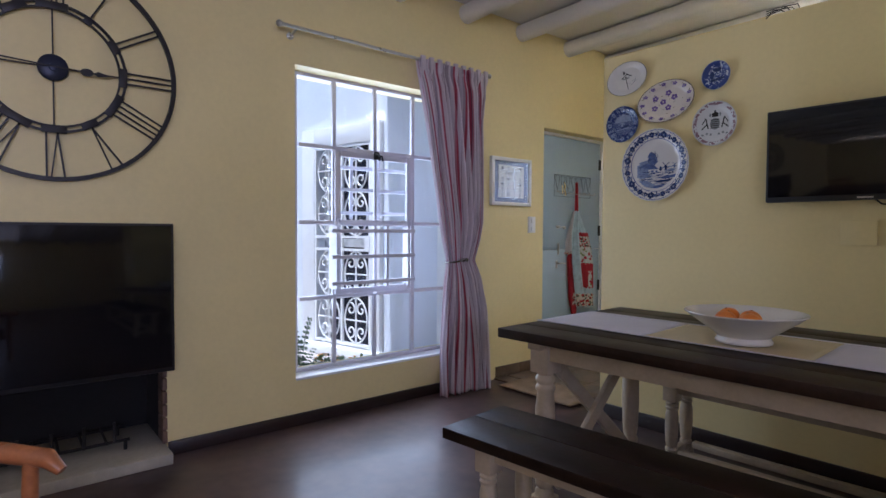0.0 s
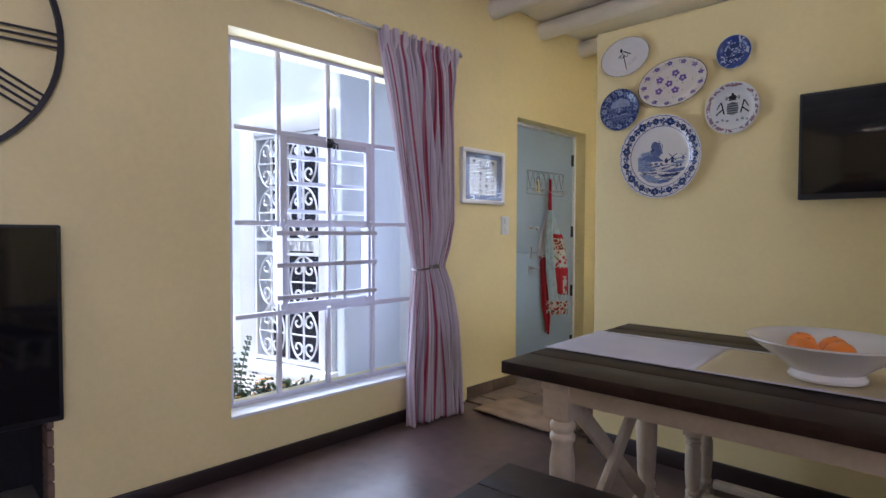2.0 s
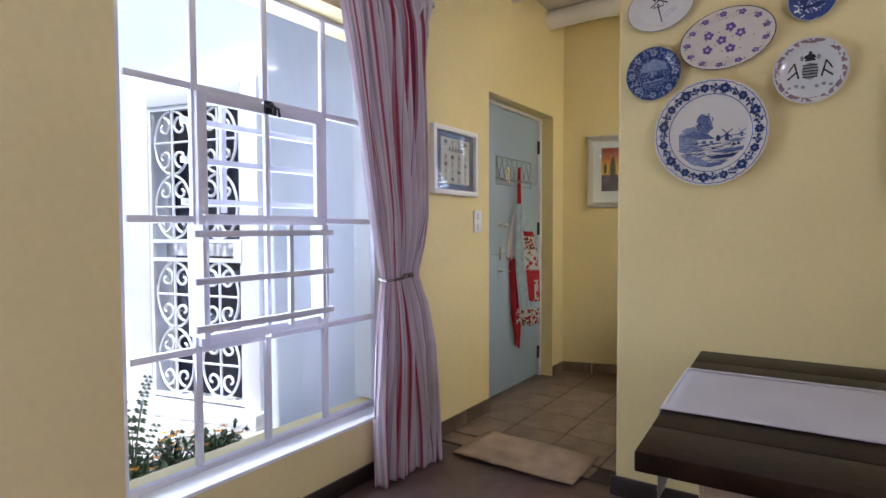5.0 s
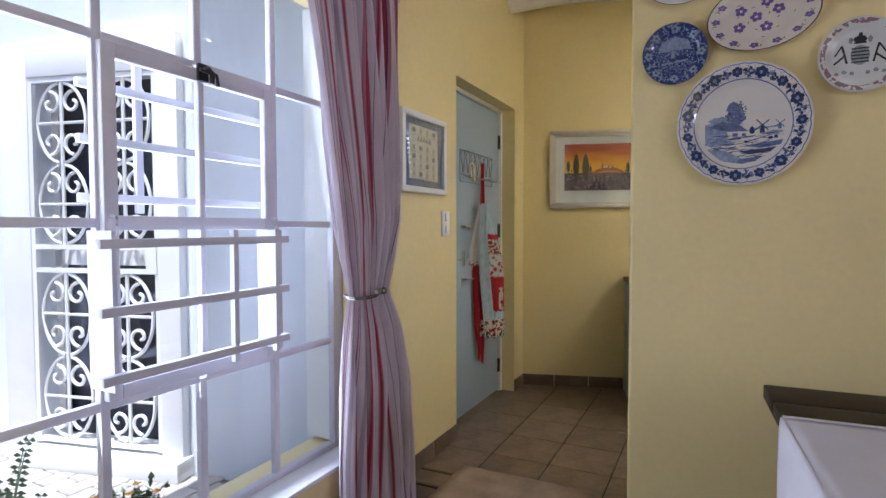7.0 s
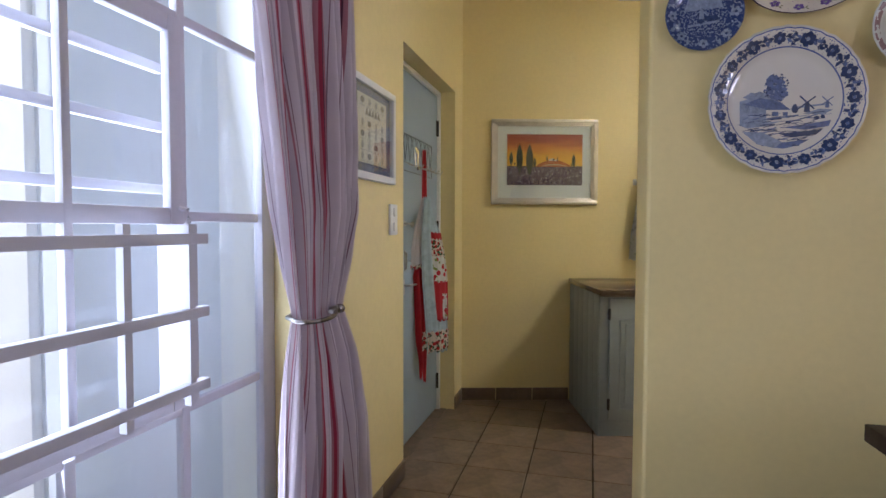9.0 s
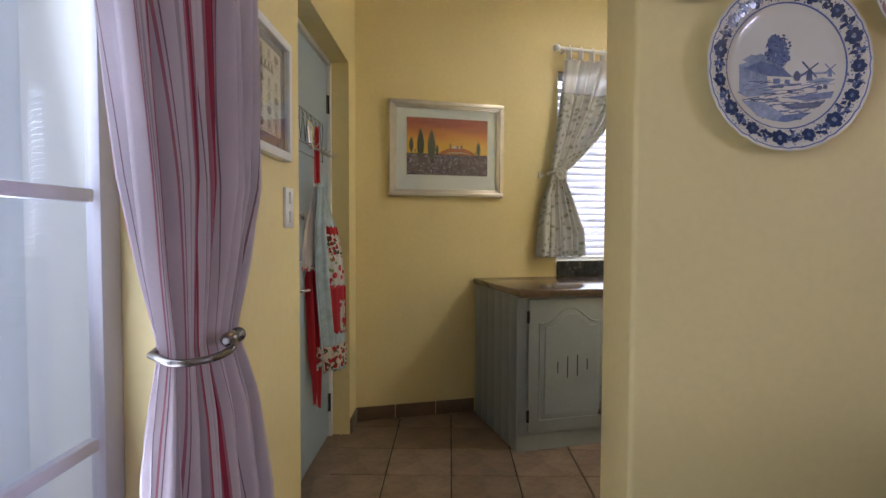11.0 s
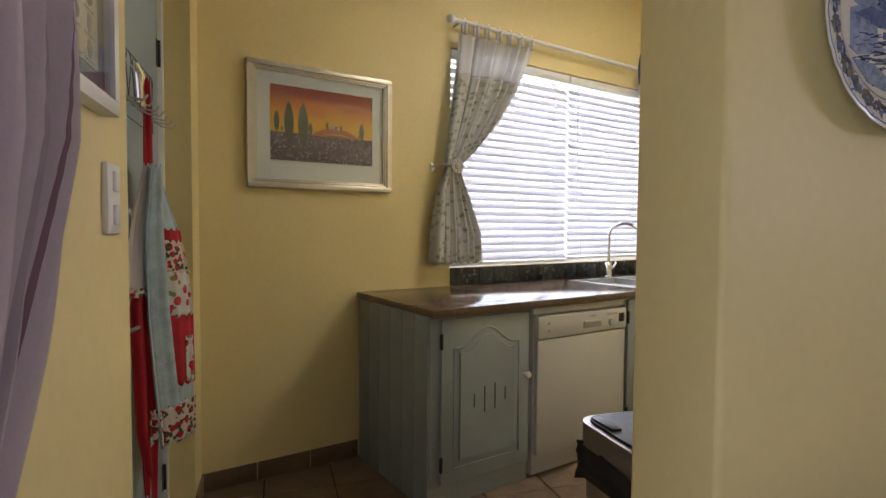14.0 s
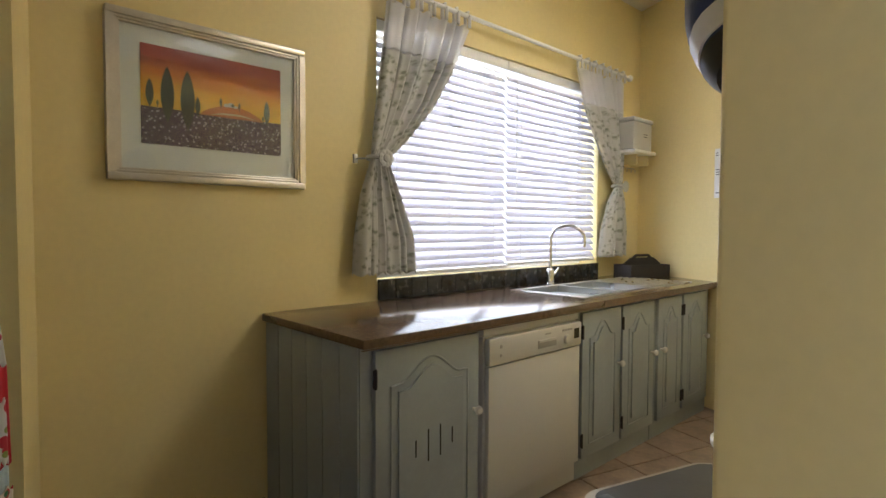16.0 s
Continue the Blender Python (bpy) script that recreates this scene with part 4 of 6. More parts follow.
for k in range(15):
    a = 2 * math.pi * k / 15
    scene_shapes += rosette(0.845, a, 0.098 if k % 2 else 0.082, 6, "blue1", "blue3" if k % 2 else "blue2")
    for turn, da in ((1.2, 0.08), (-1.2, -0.08), (2.2, 0.10), (-2.2, -0.10), (0.6, 0.16), (2.7, 0.17), (0.3, 0.20), (-2.8, 0.22), (1.6, 0.19)):
        scene_shapes.append(leaf(0.845 + rng.uniform(-0.02, 0.02), a + da, turn, rng.uniform(0.07, 0.11), 0.023, rng.choice(("blue1", "blue1", "blue2"))))
    for j in range(5):
        scene_shapes.append((blob(rng.uniform(0.80, 0.93) * math.cos(a + 0.21 + rng.uniform(-0.06, 0.06)), rng.uniform(0.80, 0.93) * math.sin(a + 0.21 + rng.uniform(-0.06, 0.06)), 0.010, 0.010, 6, 0.1, j), "blue2"))
wall_plate(0.370, 1.575, 0.208, 0.212, 0, glaze("delft_rim_glaze", (0.64, 0.62, 0.58), (0.05, 0.07, 0.19), 0.74, 0.95, 34.0, 0.52), "large blue and white plate painted with a farmhouse and windmills", 30, 0.036, scene_shapes)
dk = [(blob(-0.05, -0.05, 0.10, 0.22, 14, 0.15, 1), "blue1"), (blob(0.2, -0.12, 0.2, 0.08, 14, 0.2, 2), "blue1"), (strip(-0.4, -0.3, 0.4, -0.2, 0.06), "blue3"), ([(-0.5, 0.1), (0.5, 0.15), (0.4, 0.45), (0, 0.56), (-0.4, 0.42)], "blue3")] + mill(-0.05, 0.12, 2.4, "blue3")
for k in range(8):
    dk += rosette(0.80, 2 * math.pi * k / 8, 0.13, 5, "blue3", "blue1") + [leaf(0.80, 2 * math.pi * (k + 0.5) / 8, t, 0.11, 0.022, "blue3") for t in (0.8, 2.4, -1.6)]
wall_plate(0.150, 1.845, 0.110, 0.111, 0, glaze("dark_blue_glaze", (0.20, 0.25, 0.36), NAVY, 0.62, 0.98, 15.0, 0.86, True), "dark blue plate painted with a windmill", 0, 0.022, dk)
bird = [(strip(-0.02, -0.62, -0.08, 0.12, 0.035), "blackpaint"), (strip(-0.30, 0.10, 0.0, 0.32, 0.04), "blackpaint"), (strip(0.22, 0.10, -0.06, 0.36, 0.05), "blackpaint"), (strip(-0.22, 0.05, 0.10, 0.05, 0.04), "blackpaint"), (strip(-0.20, 0.05, -0.16, 0.22, 0.03), "greypaint"), (strip(0.08, 0.05, 0.10, 0.20, 0.03), "greypaint"), (blob(-0.06, 0.13, 0.04, 0.04, 12, 0, 1), "blackpaint"), (blob(-0.14, 0.42, 0.05, 0.12, 12, 0.1, 2), "blackpaint"), (strip(0.05, -0.35, 0.30, -0.15, 0.012), "greypaint"), (strip(0.10, -0.45, 0.45, -0.22, 0.012), "greypaint"), (strip(0.28, -0.3, 0.4, -0.1, 0.012), "greypaint")]
wall_plate(0.176, 2.120, 0.134, 0.101, -8, glaze("plain_white_glaze", (0.66, 0.63, 0.58), (0.3, 0.3, 0.3), 2.0, 2.1, 5.0, 0.1, edge=(0.16, 0.15, 0.15), line=False), "oval white plate painted with a bird house", 0, 0.022, bird)
flowers = []
for k, (x, y) in enumerate(((-0.35, 0.28), (0.12, 0.38), (0.30, 0.10), (-0.10, 0.02), (0.05, -0.32), (-0.42, -0.18))):
    for j in range(5):
        flowers.append((blob(x + 0.07 * math.cos(j * 1.256 + k), y + 0.09 * math.sin(j * 1.256 + k), 0.045, 0.06, 8, 0.1, j + k), "violet"))
for k in range(13):
    flowers += rosette(0.83, 2 * math.pi * k / 13 + 0.1, 0.085, 5, "violet", "greypaint") + [leaf(0.86, 2 * math.pi * (k + 0.45) / 13, t, 0.07, 0.012, "sprig") for t in (0.9, 2.3, -1.2)]
for k in range(16):
    a, q = k * 2.4, 0.12 + 0.033 * k
    flowers.append(leaf(min(q, 0.58), a, 1.3, 0.09, 0.013, "sprig"))
M["sprig"] = mat("glaze_olive_sprig", (0.16, 0.16, 0.08), 0.15, 0, 0.3, 60, 300, 0, 0.3)
M["violet"] = mat("glaze_violet", (0.16, 0.10, 0.30), 0.15, 0, 0.3, 60, 300, 0, 0.3)
wall_plate(0.425, 1.940, 0.172, 0.118, -8, glaze("violet_sprig_glaze", (0.64, 0.58, 0.50), VIOLET, 0.62, 0.96, 16.0, 0.36, edge=(0.05, 0.03, 0.05), line=False), "oval cream platter with violet flower sprigs", 0, 0.026, flowers)
crest = [(blob(0, 0.0, 0.22, 0.26, 22, 0, 1), "greypaint"), (blob(0, 0.42, 0.15, 0.10, 16, 0.1, 2), "blackpaint"), (blob(0, 0.55, 0.05, 0.05, 10, 0, 3), "blackpaint"), (strip(-0.14, 0.33, 0.14, 0.33, 0.05), "blackpaint")]
for k in range(5):
    crest.append((strip(-0.2, -0.18 + 0.09 * k, 0.2, -0.18 + 0.09 * k, 0.035), "blackpaint"))
for s in (-1, 1):
    crest += [(strip(s * 0.30, -0.2, s * 0.42, 0.28, 0.05), "blackpaint"), (strip(s * 0.42, 0.28, s * 0.58, 0.02, 0.04), "blackpaint"), (strip(s * 0.36, 0.0, s * 0.60, -0.2, 0.05), "blackpaint")]
    crest += [(blob(s * 0.18 * j, -0.42 - 0.05 * abs(2 - j), 0.06, 0.05, 9, 0.2, j), "greypaint") for j in (1, 2, 3)] + [(blob(s * 0.22, 0.36 + 0.03 * j, 0.05, 0.07, 9, 0.2, j), "greypaint") for j in (1, 2)]
wall_plate(0.704, 1.772, 0.118, 0.121, 0, glaze("crested_plate_glaze", (0.60, 0.61, 0.60), (0.16, 0.10, 0.11), 0.82, 0.95, 9.0, 0.75, line=False), "pale plate with a crowned crest and monogram", 0, 0.024, crest)
sm = [(blob(0.05, 0.40, 0.30, 0.16, 16, 0.25, 1), "blue1"), (blob(-0.3, 0.0, 0.15, 0.3, 16, 0.25, 2), "blue1"), (strip(-0.4, -0.35, 0.5, -0.2, 0.16), "blue1"), (strip(-0.1, 0.1, 0.55, 0.2, 0.05), "blue2"), (strip(-0.1, -0.05, 0.5, 0.02, 0.05), "blue2")]
wall_plate(0.706, 2.033, 0.076, 0.078, 0, glaze("cobalt_scene_glaze", (0.48, 0.53, 0.62), (0.02, 0.035, 0.13), 0.60, 0.97, 6.0, 0.95, True, line=False), "small cobalt blue landscape plate", 0, 0.018, sm)

# ---- television and cover plate on the partition ----
tv2 = thing("television", "black flat television on the yellow partition", "television", PARTITION)
part("case", boxed(0.985, 1.80, -0.085, -0.05, 1.328, 1.778, 0.006), M["blackplastic"], tv2)
part("screen", boxed(0.997, 1.788, -0.089, -0.084, 1.352, 1.766, 0.001), M["blackgloss"], tv2, "glossy black screen")
part("badge", boxed(1.36, 1.42, -0.0865, -0.084, 1.336, 1.343), M["brushed"], tv2)
part("wall_mount", boxed(1.25, 1.55, -0.05, -0.001, 1.45, 1.7), M["blackplastic"], tv2)
bm = bmesh.new()
tube(bm, [(1.42, -0.06, 1.332), (1.44, -0.03, 1.31), (1.50, -0.012, 1.30), (1.60, -0.008, 1.28)], 0.004, 6)
part("cable", bm, M["blackplastic"], tv2)
cover = tagged(part("cover_plate", boxed(1.285, 1.425, -0.012, 0, 1.122, 1.238, 0.003), M["yellow"], None, "", PARTITION), "square junction cover painted wall yellow", "cover plate")
wire = tagged(part("loose_wire", bmesh.new(), M["blackplastic"]), "short frayed black wire on top of the partition", "wire")
bm = bmesh.new()
for k in range(4):
    tube(bm, [(1.02 + 0.02 * k, 0.05, 2.291), (1.00 + 0.025 * k, 0.03, 2.308 + 0.01 * (k % 2)), (0.96 + 0.01 * k, 0.0, 2.289 + 0.008 * k), (0.945, -0.012, 2.268 + 0.012 * k)], 0.0025, 5)
wire.data = mesh_from("loose_wire", bm, M["blackplastic"], 40)
wire.matrix_basis = PARTITION

# ---- dining table, benches ----
TABLE = pose(1.645, 1.686, 0, 0, 0, 3.2 - 90) @ Matrix.Diagonal((1, 1.05, 0.96, 1))
LEG = [(0.034, 0.0), (0.034, 0.10), (0.026, 0.115), (0.034, 0.13), (0.034, 0.15), (0.027, 0.165), (0.032, 0.20), (0.037, 0.36), (0.036, 0.50), (0.029, 0.57), (0.036, 0.585), (0.036, 0.60), (0.028, 0.612), (0.036, 0.627), (0.036, 0.642), (0.028, 0.655), (0.034, 0.667)]


def turned_leg(h, scale=1.0, block=0.115):
    """A turned leg with a square block at the top and a square foot."""
    bm = bmesh.new()
    k = (h - block - 0.02) / 0.667
    lathe(bm, [(r * scale, 0.02 + z * k) for r, z in LEG], 18)
    w = 0.040 * scale
    box(bm, -w, w, -w, w, h - block, h, 0.004)
    box(bm, -w * 0.95, w * 0.95, -w * 0.95, w * 0.95, 0, 0.075 * k + 0.02, 0.004)
    return mesh_from("leg", bm, M["cream"], 40)


def leg(parent, me, x, y):
    ob = new("leg", me)
    ob.parent = parent
    ob.location = (x, y, 0)
    return ob


def planks(parent, x0, x1, widths, y0, z0, z1, edge=0.008):
    y = y0
    for w in widths:
        part("plank", boxed(x0, x1, y + 0.002, y + w - 0.002, z0, z1, edge), M["darkwood"], parent)
        y += w


table = thing("dining_table", "farmhouse dining table with a dark plank top and cream turned legs", "table", TABLE @ pose(0, 0, LIVING_Z))
planks(table, 0, 1.95, (0.155, 0.16, 0.155, 0.16, 0.155, 0.16), 0, 0.778, 0.819, 0.004)
big_leg = turned_leg(0.77, 1.12, 0.14)
for x in (0.145, 1.80):
    for y in (0.135, 0.81):
        leg(table, big_leg, x, y)
bm = bmesh.new()
for y in (0.10, 0.82):
    box(bm, 0.19, 1.755, y, y + 0.025, 0.69, 0.771, 0.003)
part("side_rail", bm, M["cream"], table)
for x in (0.13, 1.79):
    part("end_rail", boxed(x, x + 0.025, 0.185, 0.76, 0.69, 0.771, 0.003), M["cream"], table)
    part("corner_bracket", boxed(x - 0.02, x + 0.045, 0.06, 0.095, 0.735, 0.771, 0.006), M["cream"], table)
for s in (0, 1):
    ang = math.degrees(math.atan2(0.56, 0.60))
    bm = boxed(-0.41, 0.41, -0.013, 0.013, -0.028, 0.028, 0.004)
    part("cross_brace", bm, M["cream"], table, m=pose(0.145 + 0.028 * s, 0.4725, 0.40, 0, 0, 90) @ pose(0, 0, 0, 0, -ang if s else ang, 0))


def bench(m, label, length=1.75, w=0.365, h=0.49):
    b = thing("bench", label, "bench", m, "benches at the table")
    planks(b, 0, length, (w / 2, w / 2), 0, h - 0.042, h, 0.004)
    me = BENCH_LEG
    for x in (0.16, length - 0.16):
        for y in (0.075, w - 0.075):
            leg(b, me, x, y)
    for y in (0.065, w - 0.085):
        part("side_rail", boxed(0.19, length - 0.19, y, y + 0.02, h - 0.10, h - 0.043, 0.003), M["cream"], b)
    for x in (0.15, length - 0.17):
        part("end_rail", boxed(x, x + 0.02, 0.11, w - 0.11, h - 0.10, h - 0.043, 0.003), M["cream"], b)
    for y in (0.055, w - 0.095):
        part("stretcher", boxed(0.20, length - 0.20, y, y + 0.04, 0.06, 0.095, 0.004), M["cream"], b)
    for x in (0.145, length - 0.18):
        part("foot_rail", boxed(x, x + 0.035, 0.115, w - 0.115, 0.055, 0.09, 0.004), M["cream"], b)
    return b


LOWER = Matrix.Diagonal((1, 1, 0.96, 1))
BENCH_LEG = turned_leg(0.448, 0.88, 0.10)
bench(pose(1.282, 1.605, LIVING_Z, 0, 0, 7.0 - 90) @ LOWER, "dark plank bench with cream turned legs in front of the table")
bench(pose(2.60, 1.62, LIVING_Z, 0, 0, 3.5 - 90) @ LOWER, "dark plank bench with cream turned legs between table and partition", 1.75, 0.32)

M["gold"] = mat("pale_gold_linen", (0.55, 0.45, 0.26), 0.75, 0, 0.14, 5, 200, 0.06)
runner = thing("table_runner", "white and pale gold cloth table runner on the table", "table runner", TABLE @ pose(0, 0, 0.8075))


def sheet(x0, x1, y0, y1, seed, z=0.0015, amp=0.0016, t=0.0015):
    """A cloth lying nearly flat."""
    bm = bmesh.new()
    nx, ny = max(4, int((x1 - x0) / 0.03)), 14
    rows_ = []
    for i in range(nx + 1):
        rows_.append([bm.verts.new((x0 + (x1 - x0) * i / nx, y0 + (y1 - y0) * j / ny, z + amp * (1 + noise.noise(Vector((i * 0.5 + seed, j * 0.5, 0)))))) for j in range(ny + 1)])
    for a, b in zip(rows_, rows_[1:]):
        for j in range(ny):
            bm.faces.new((a[j], b[j], b[j + 1], a[j + 1]))
    return bm


for nm, x0, x1, mt, sd in (("white_panel", 0.0, 0.50, "linen", 1), ("gold_panel", 0.50, 1.06, "gold", 2), ("white_panel", 1.06, 1.9, "linen", 3)):
    ob = part(nm, sheet(x0, x1, 0.262, 0.655, sd), M[mt], runner, smooth=180)
    ob.modifiers.new("solidify", "SOLIDIFY").thickness = 0.0018
bm = bmesh.new()
for i, (x, z) in enumerate(((0.004, 0.004), (-0.004, 0.002), (-0.0065, -0.02), (-0.008, -0.12), (-0.007, -0.23))):
    for j in range(15):
        bm.verts.new((x - 0.003 * abs(math.sin(j * 0.9)) * (i > 2), 0.262 + 0.393 * j / 14, z - 0.004 * math.sin(j * 0.7) * (i == 4)))
bm.verts.ensure_lookup_table()
for i in range(4):
    for j in range(14):
        bm.faces.new([bm.verts[q] for q in (i * 15 + j, i * 15 + j + 1, (i + 1) * 15 + j + 1, (i + 1) * 15 + j)])
ob = part("hanging_end", bm, M["linen"], runner, smooth=180)
ob.modifiers.new("solidify", "SOLIDIFY").thickness = 0.0018
for y in (0.256, 0.649):
    part("braid", boxed(0.0, 1.9, y, y + 0.012, 0.0035, 0.0065, 0.001), M["linen"], runner)

M["china"] = mat("white_china", (0.66, 0.63, 0.58), 0.2, 0, 0.04, 5, 60, 0.0, 0.2)
bowl = tagged(part("fruit_bowl", bmesh.new(), M["china"], None, "", pose(2.112, 0.900, 0.7835)), "wide white china pedestal bowl on the table runner", "bowl")
bm = bmesh.new()
lathe(bm, [(0.002, 0.0), (0.092, 0.0), (0.094, 0.006), (0.088, 0.014), (0.086, 0.020), (0.096, 0.028), (0.132, 0.052), (0.168, 0.075), (0.192, 0.092), (0.199, 0.096), (0.199, 0.100), (0.189, 0.099), (0.158, 0.085), (0.11, 0.065), (0.06, 0.051), (0.002, 0.048)], 56)
for v in bm.verts:
    v.co.z *= 1.10
bowl.data = mesh_from("fruit_bowl", bm, M["china"], 50)
M["orange"] = mat("orange_peel", (0.68, 0.19, 0.015), 0.42, 0, 0.12, 25, 260, 0.2)
fruit = bmesh.new()
bmesh.ops.create_uvsphere(fruit, u_segments=28, v_segments=18, radius=0.038)
for v in fruit.verts:
    v.co.z *= 0.92
    if v.co.z > 0.034:
        v.co.z -= 0.35 * (v.co.z - 0.033)
FRUIT = mesh_from("orange", fruit, M["orange"], 180)
CALYX = mesh_from("stalk_end", boxed(-0.004, 0.004, -0.004, 0.004, 0.0345, 0.0375, 0.001), M["oak"])
for x, y, z, r in ((2.067, 0.945, 0.860, 10), (2.142, 0.890, 0.860, 60), (2.067, 0.863, 0.860, 120), (2.152, 0.970, 0.861, 200)):
    ob = new("orange", FRUIT)
    ob.matrix_basis = pose(x, y, z, 15, 10, r)
    tagged(ob, "ripe orange in the white bowl", "orange", "oranges in the bowl")
    st = new("stalk_end", CALYX)
    st.parent = ob

# ---- doormat, armchair ----
M["jute"] = mat("worn_tan_mat", (0.33, 0.24, 0.165), 0.95, 0, 0.3, 7, 160, 0.25)
ob = tagged(part("doormat", sheet(2.995, 3.37, 2.34, 3.0, 7, -0.004, 0.004), M["jute"], None, "", pose(0, 0, 0.004), 180), "worn tan woven doormat at the edge of the tiles", "doormat")
ob.modifiers.new("solidify", "SOLIDIFY").thickness = 0.007
chair = thing("armchair", "orange-varnished wooden armchair with a brown cushion", "chair", pose(-0.25, 1.665, LIVING_Z, 0, 0, -129))
for s in (-1, 1):
    bm = bmesh.new()
    tube(bm, [(s * 0.28, -0.36, 0.66), (s * 0.285, -0.15, 0.635), (s * 0.29, 0.12, 0.63), (s * 0.29, 0.24, 0.615), (s * 0.288, 0.275, 0.585)], [0.018, 0.022, 0.026, 0.024, 0.014], 12)
    part("armrest", bm, M["oak"], chair)
    for y, h in ((0.20, 0.61), (-0.30, 0.65)):
        bm = bmesh.new()
        tube(bm, [(s * 0.285, y, 0.0), (s * 0.285, y - 0.01, 0.3), (s * 0.285, y, h)], [0.017, 0.021, 0.018], 10)
        part("leg", bm, M["oak"], chair)
part("seat_frame", boxed(-0.27, 0.27, -0.30, 0.20, 0.30, 0.345, 0.008), M["oak"], chair)
M["cushion"] = mat("brown_cushion_cloth", (0.10, 0.055, 0.04), 0.9, 0, 0.15, 8, 200, 0.1)
part("cushion", boxed(-0.255, 0.255, -0.28, 0.19, 0.346, 0.43, 0.03), M["cushion"], chair)
bm = bmesh.new()
for k in range(5):
    box(bm, -0.22 + 0.1 * k, -0.18 + 0.1 * k, -0.34, -0.32, 0.35, 0.84, 0.006)
box(bm, -0.27, 0.27, -0.35, -0.31, 0.84, 0.90, 0.01)
part("backrest", bm, M["oak"], chair)

# ---- kitchen: worktop and cabinets ----
top = thing("worktop", "brown stone worktop along the kitchen wall", "worktop", KITCHEN)
Z0, Z1 = 0.818, 0.850
part("slab", boxed(0.585, 1.99, -0.725, 0, Z0, Z1, 0.005), M["counter"], top)
part("slab", boxed(1.99, 2.76, -0.725, -0.60, Z0, Z1), M["counter"], top)
part("slab", boxed(1.99, 2.76, -0.17, 0, Z0, Z1), M["counter"], top)
bm = bmesh.new()
prism(bm, [(2.76, -0.725), (3.366, -0.725), (3.678, 0), (2.76, 0)], Z0, Z1)
part("slab", bm, M["counter"], top)
part("edge_strip", boxed(0.577, 3.37, -0.7235, -0.7225, Z0 - 0.004, Z0), M["counter"], top)
for k in range(19):
    u = 1.163 + k * 0.1015
    part("splash_tile", boxed(u, u + 0.0995, -0.016, 0.0, Z1 + 0.001, 0.952, 0.002), M["granite"], top)


def arch(x0, x1, z0, z1, rise, n=17):
    """A panel outline with a cathedral arch at the top."""
    pts = [(x0, z0), (x1, z0), (x1, z1 - rise)]
    for k in range(1, n):
        t = 1 - k / n
        b = 0 if t < 0.12 or t > 0.88 else 0.5 - 0.5 * math.cos(2 * math.pi * (t - 0.12) / 0.76)
        pts.append((x0 + (x1 - x0) * t, z1 - rise + rise * b ** 0.8))
    return pts + [(x0, z1 - rise)]


def cabinet_door(parent, x0, x1, z0, z1, knob_left=False, rise=0.075, inset=0.062):
    d = part("door", boxed(x0, x1, -0.704, -0.684, z0, z1, 0.004), M["cab"], parent)
    bm = bmesh.new()
    o = arch(x0 + inset, x1 - inset, z0 + inset, z1 - inset * 0.8, rise)
    tube(bm, [(x, -0.704, z) for x, z in o], 0.005, 6, True)
    o2 = arch(x0 + inset + 0.03, x1 - inset - 0.03, z0 + inset + 0.03, z1 - inset * 0.8 - 0.03, rise * 0.9)
    plate_shape(bm, o2, -0.711, -0.703)
    part("raised_panel", bm, M["cab"], d)
    bm = bmesh.new()
    kx = x0 + 0.028 if knob_left else x1 - 0.028
    lathe(bm, [(0.007, 0), (0.007, 0.012), (0.016, 0.02), (0.018, 0.028), (0.013, 0.036), (0.001, 0.038)], 16, pose(kx, -0.704, 0.515, 90, 0, 0))
    part("knob", bm, M["china"], d, "white china knob")
    hx = x1 + 0.002 if knob_left else x0 - 0.002
    for z in (z0 + 0.09, z1 - 0.09):
        bm = boxed(hx - 0.008, hx + 0.008, -0.708, -0.702, z - 0.03, z + 0.03, 0.002)
        lathe(bm, [(0.005, 0), (0.005, 0.066)], 8, pose(hx, -0.708, z - 0.033))
        part("hinge", bm, M["iron"], d)
    return d


def cabinet(x0, x1, doors, label, end=False):
    c = thing("kitchen_cabinet", label, "cabinet", KITCHEN, "cabinets under the worktop")
    bm = bmesh.new()
    box(bm, x0, x1, -0.684, -0.02, 0.09, 0.817, 0.002)
    part("carcass", bm, M["cab"], c)
    part("plinth", boxed(x0 + 0.002, x1 - 0.002, -0.675, -0.05, 0.0, 0.09), M["cab"], c)
    for d in doors:
        cabinet_door(c, *d)
    return c


c1 = cabinet(0.598, 1.148, [(0.645, 1.128, 0.105, 0.802)], "sage green cabinet with an arched panel door and vent slots")
# no slits are cut: raised black strips carry the slots' inner shade
for u, a, b in ((0.809, 0.413, 0.471), (0.866, 0.384, 0.497), (0.923, 0.390, 0.503), (0.981, 0.420, 0.478)):
    part("slot_shade", boxed(u - 0.0025, u + 0.0025, -0.7125, -0.7105, a, b), M["soot"], c1, "narrow black strip standing in for a vent slot's shade")
for k in range(6):
    part("end_board", boxed(0.591, 0.597, -0.68 + 0.11 * k, -0.574 + 0.11 * k, 0.0, 0.815, 0.002), M["cab"], c1)
cabinet(1.815, 2.56, [(1.835, 2.185, 0.105, 0.802), (2.205, 2.545, 0.105, 0.802)], "sage green double cabinet with arched panel doors")
cabinet(2.562, 3.33, [(2.60, 2.895, 0.105, 0.802, True), (2.925, 3.25, 0.105, 0.802)], "sage green cabinet with arched panel doors at the wall's end")

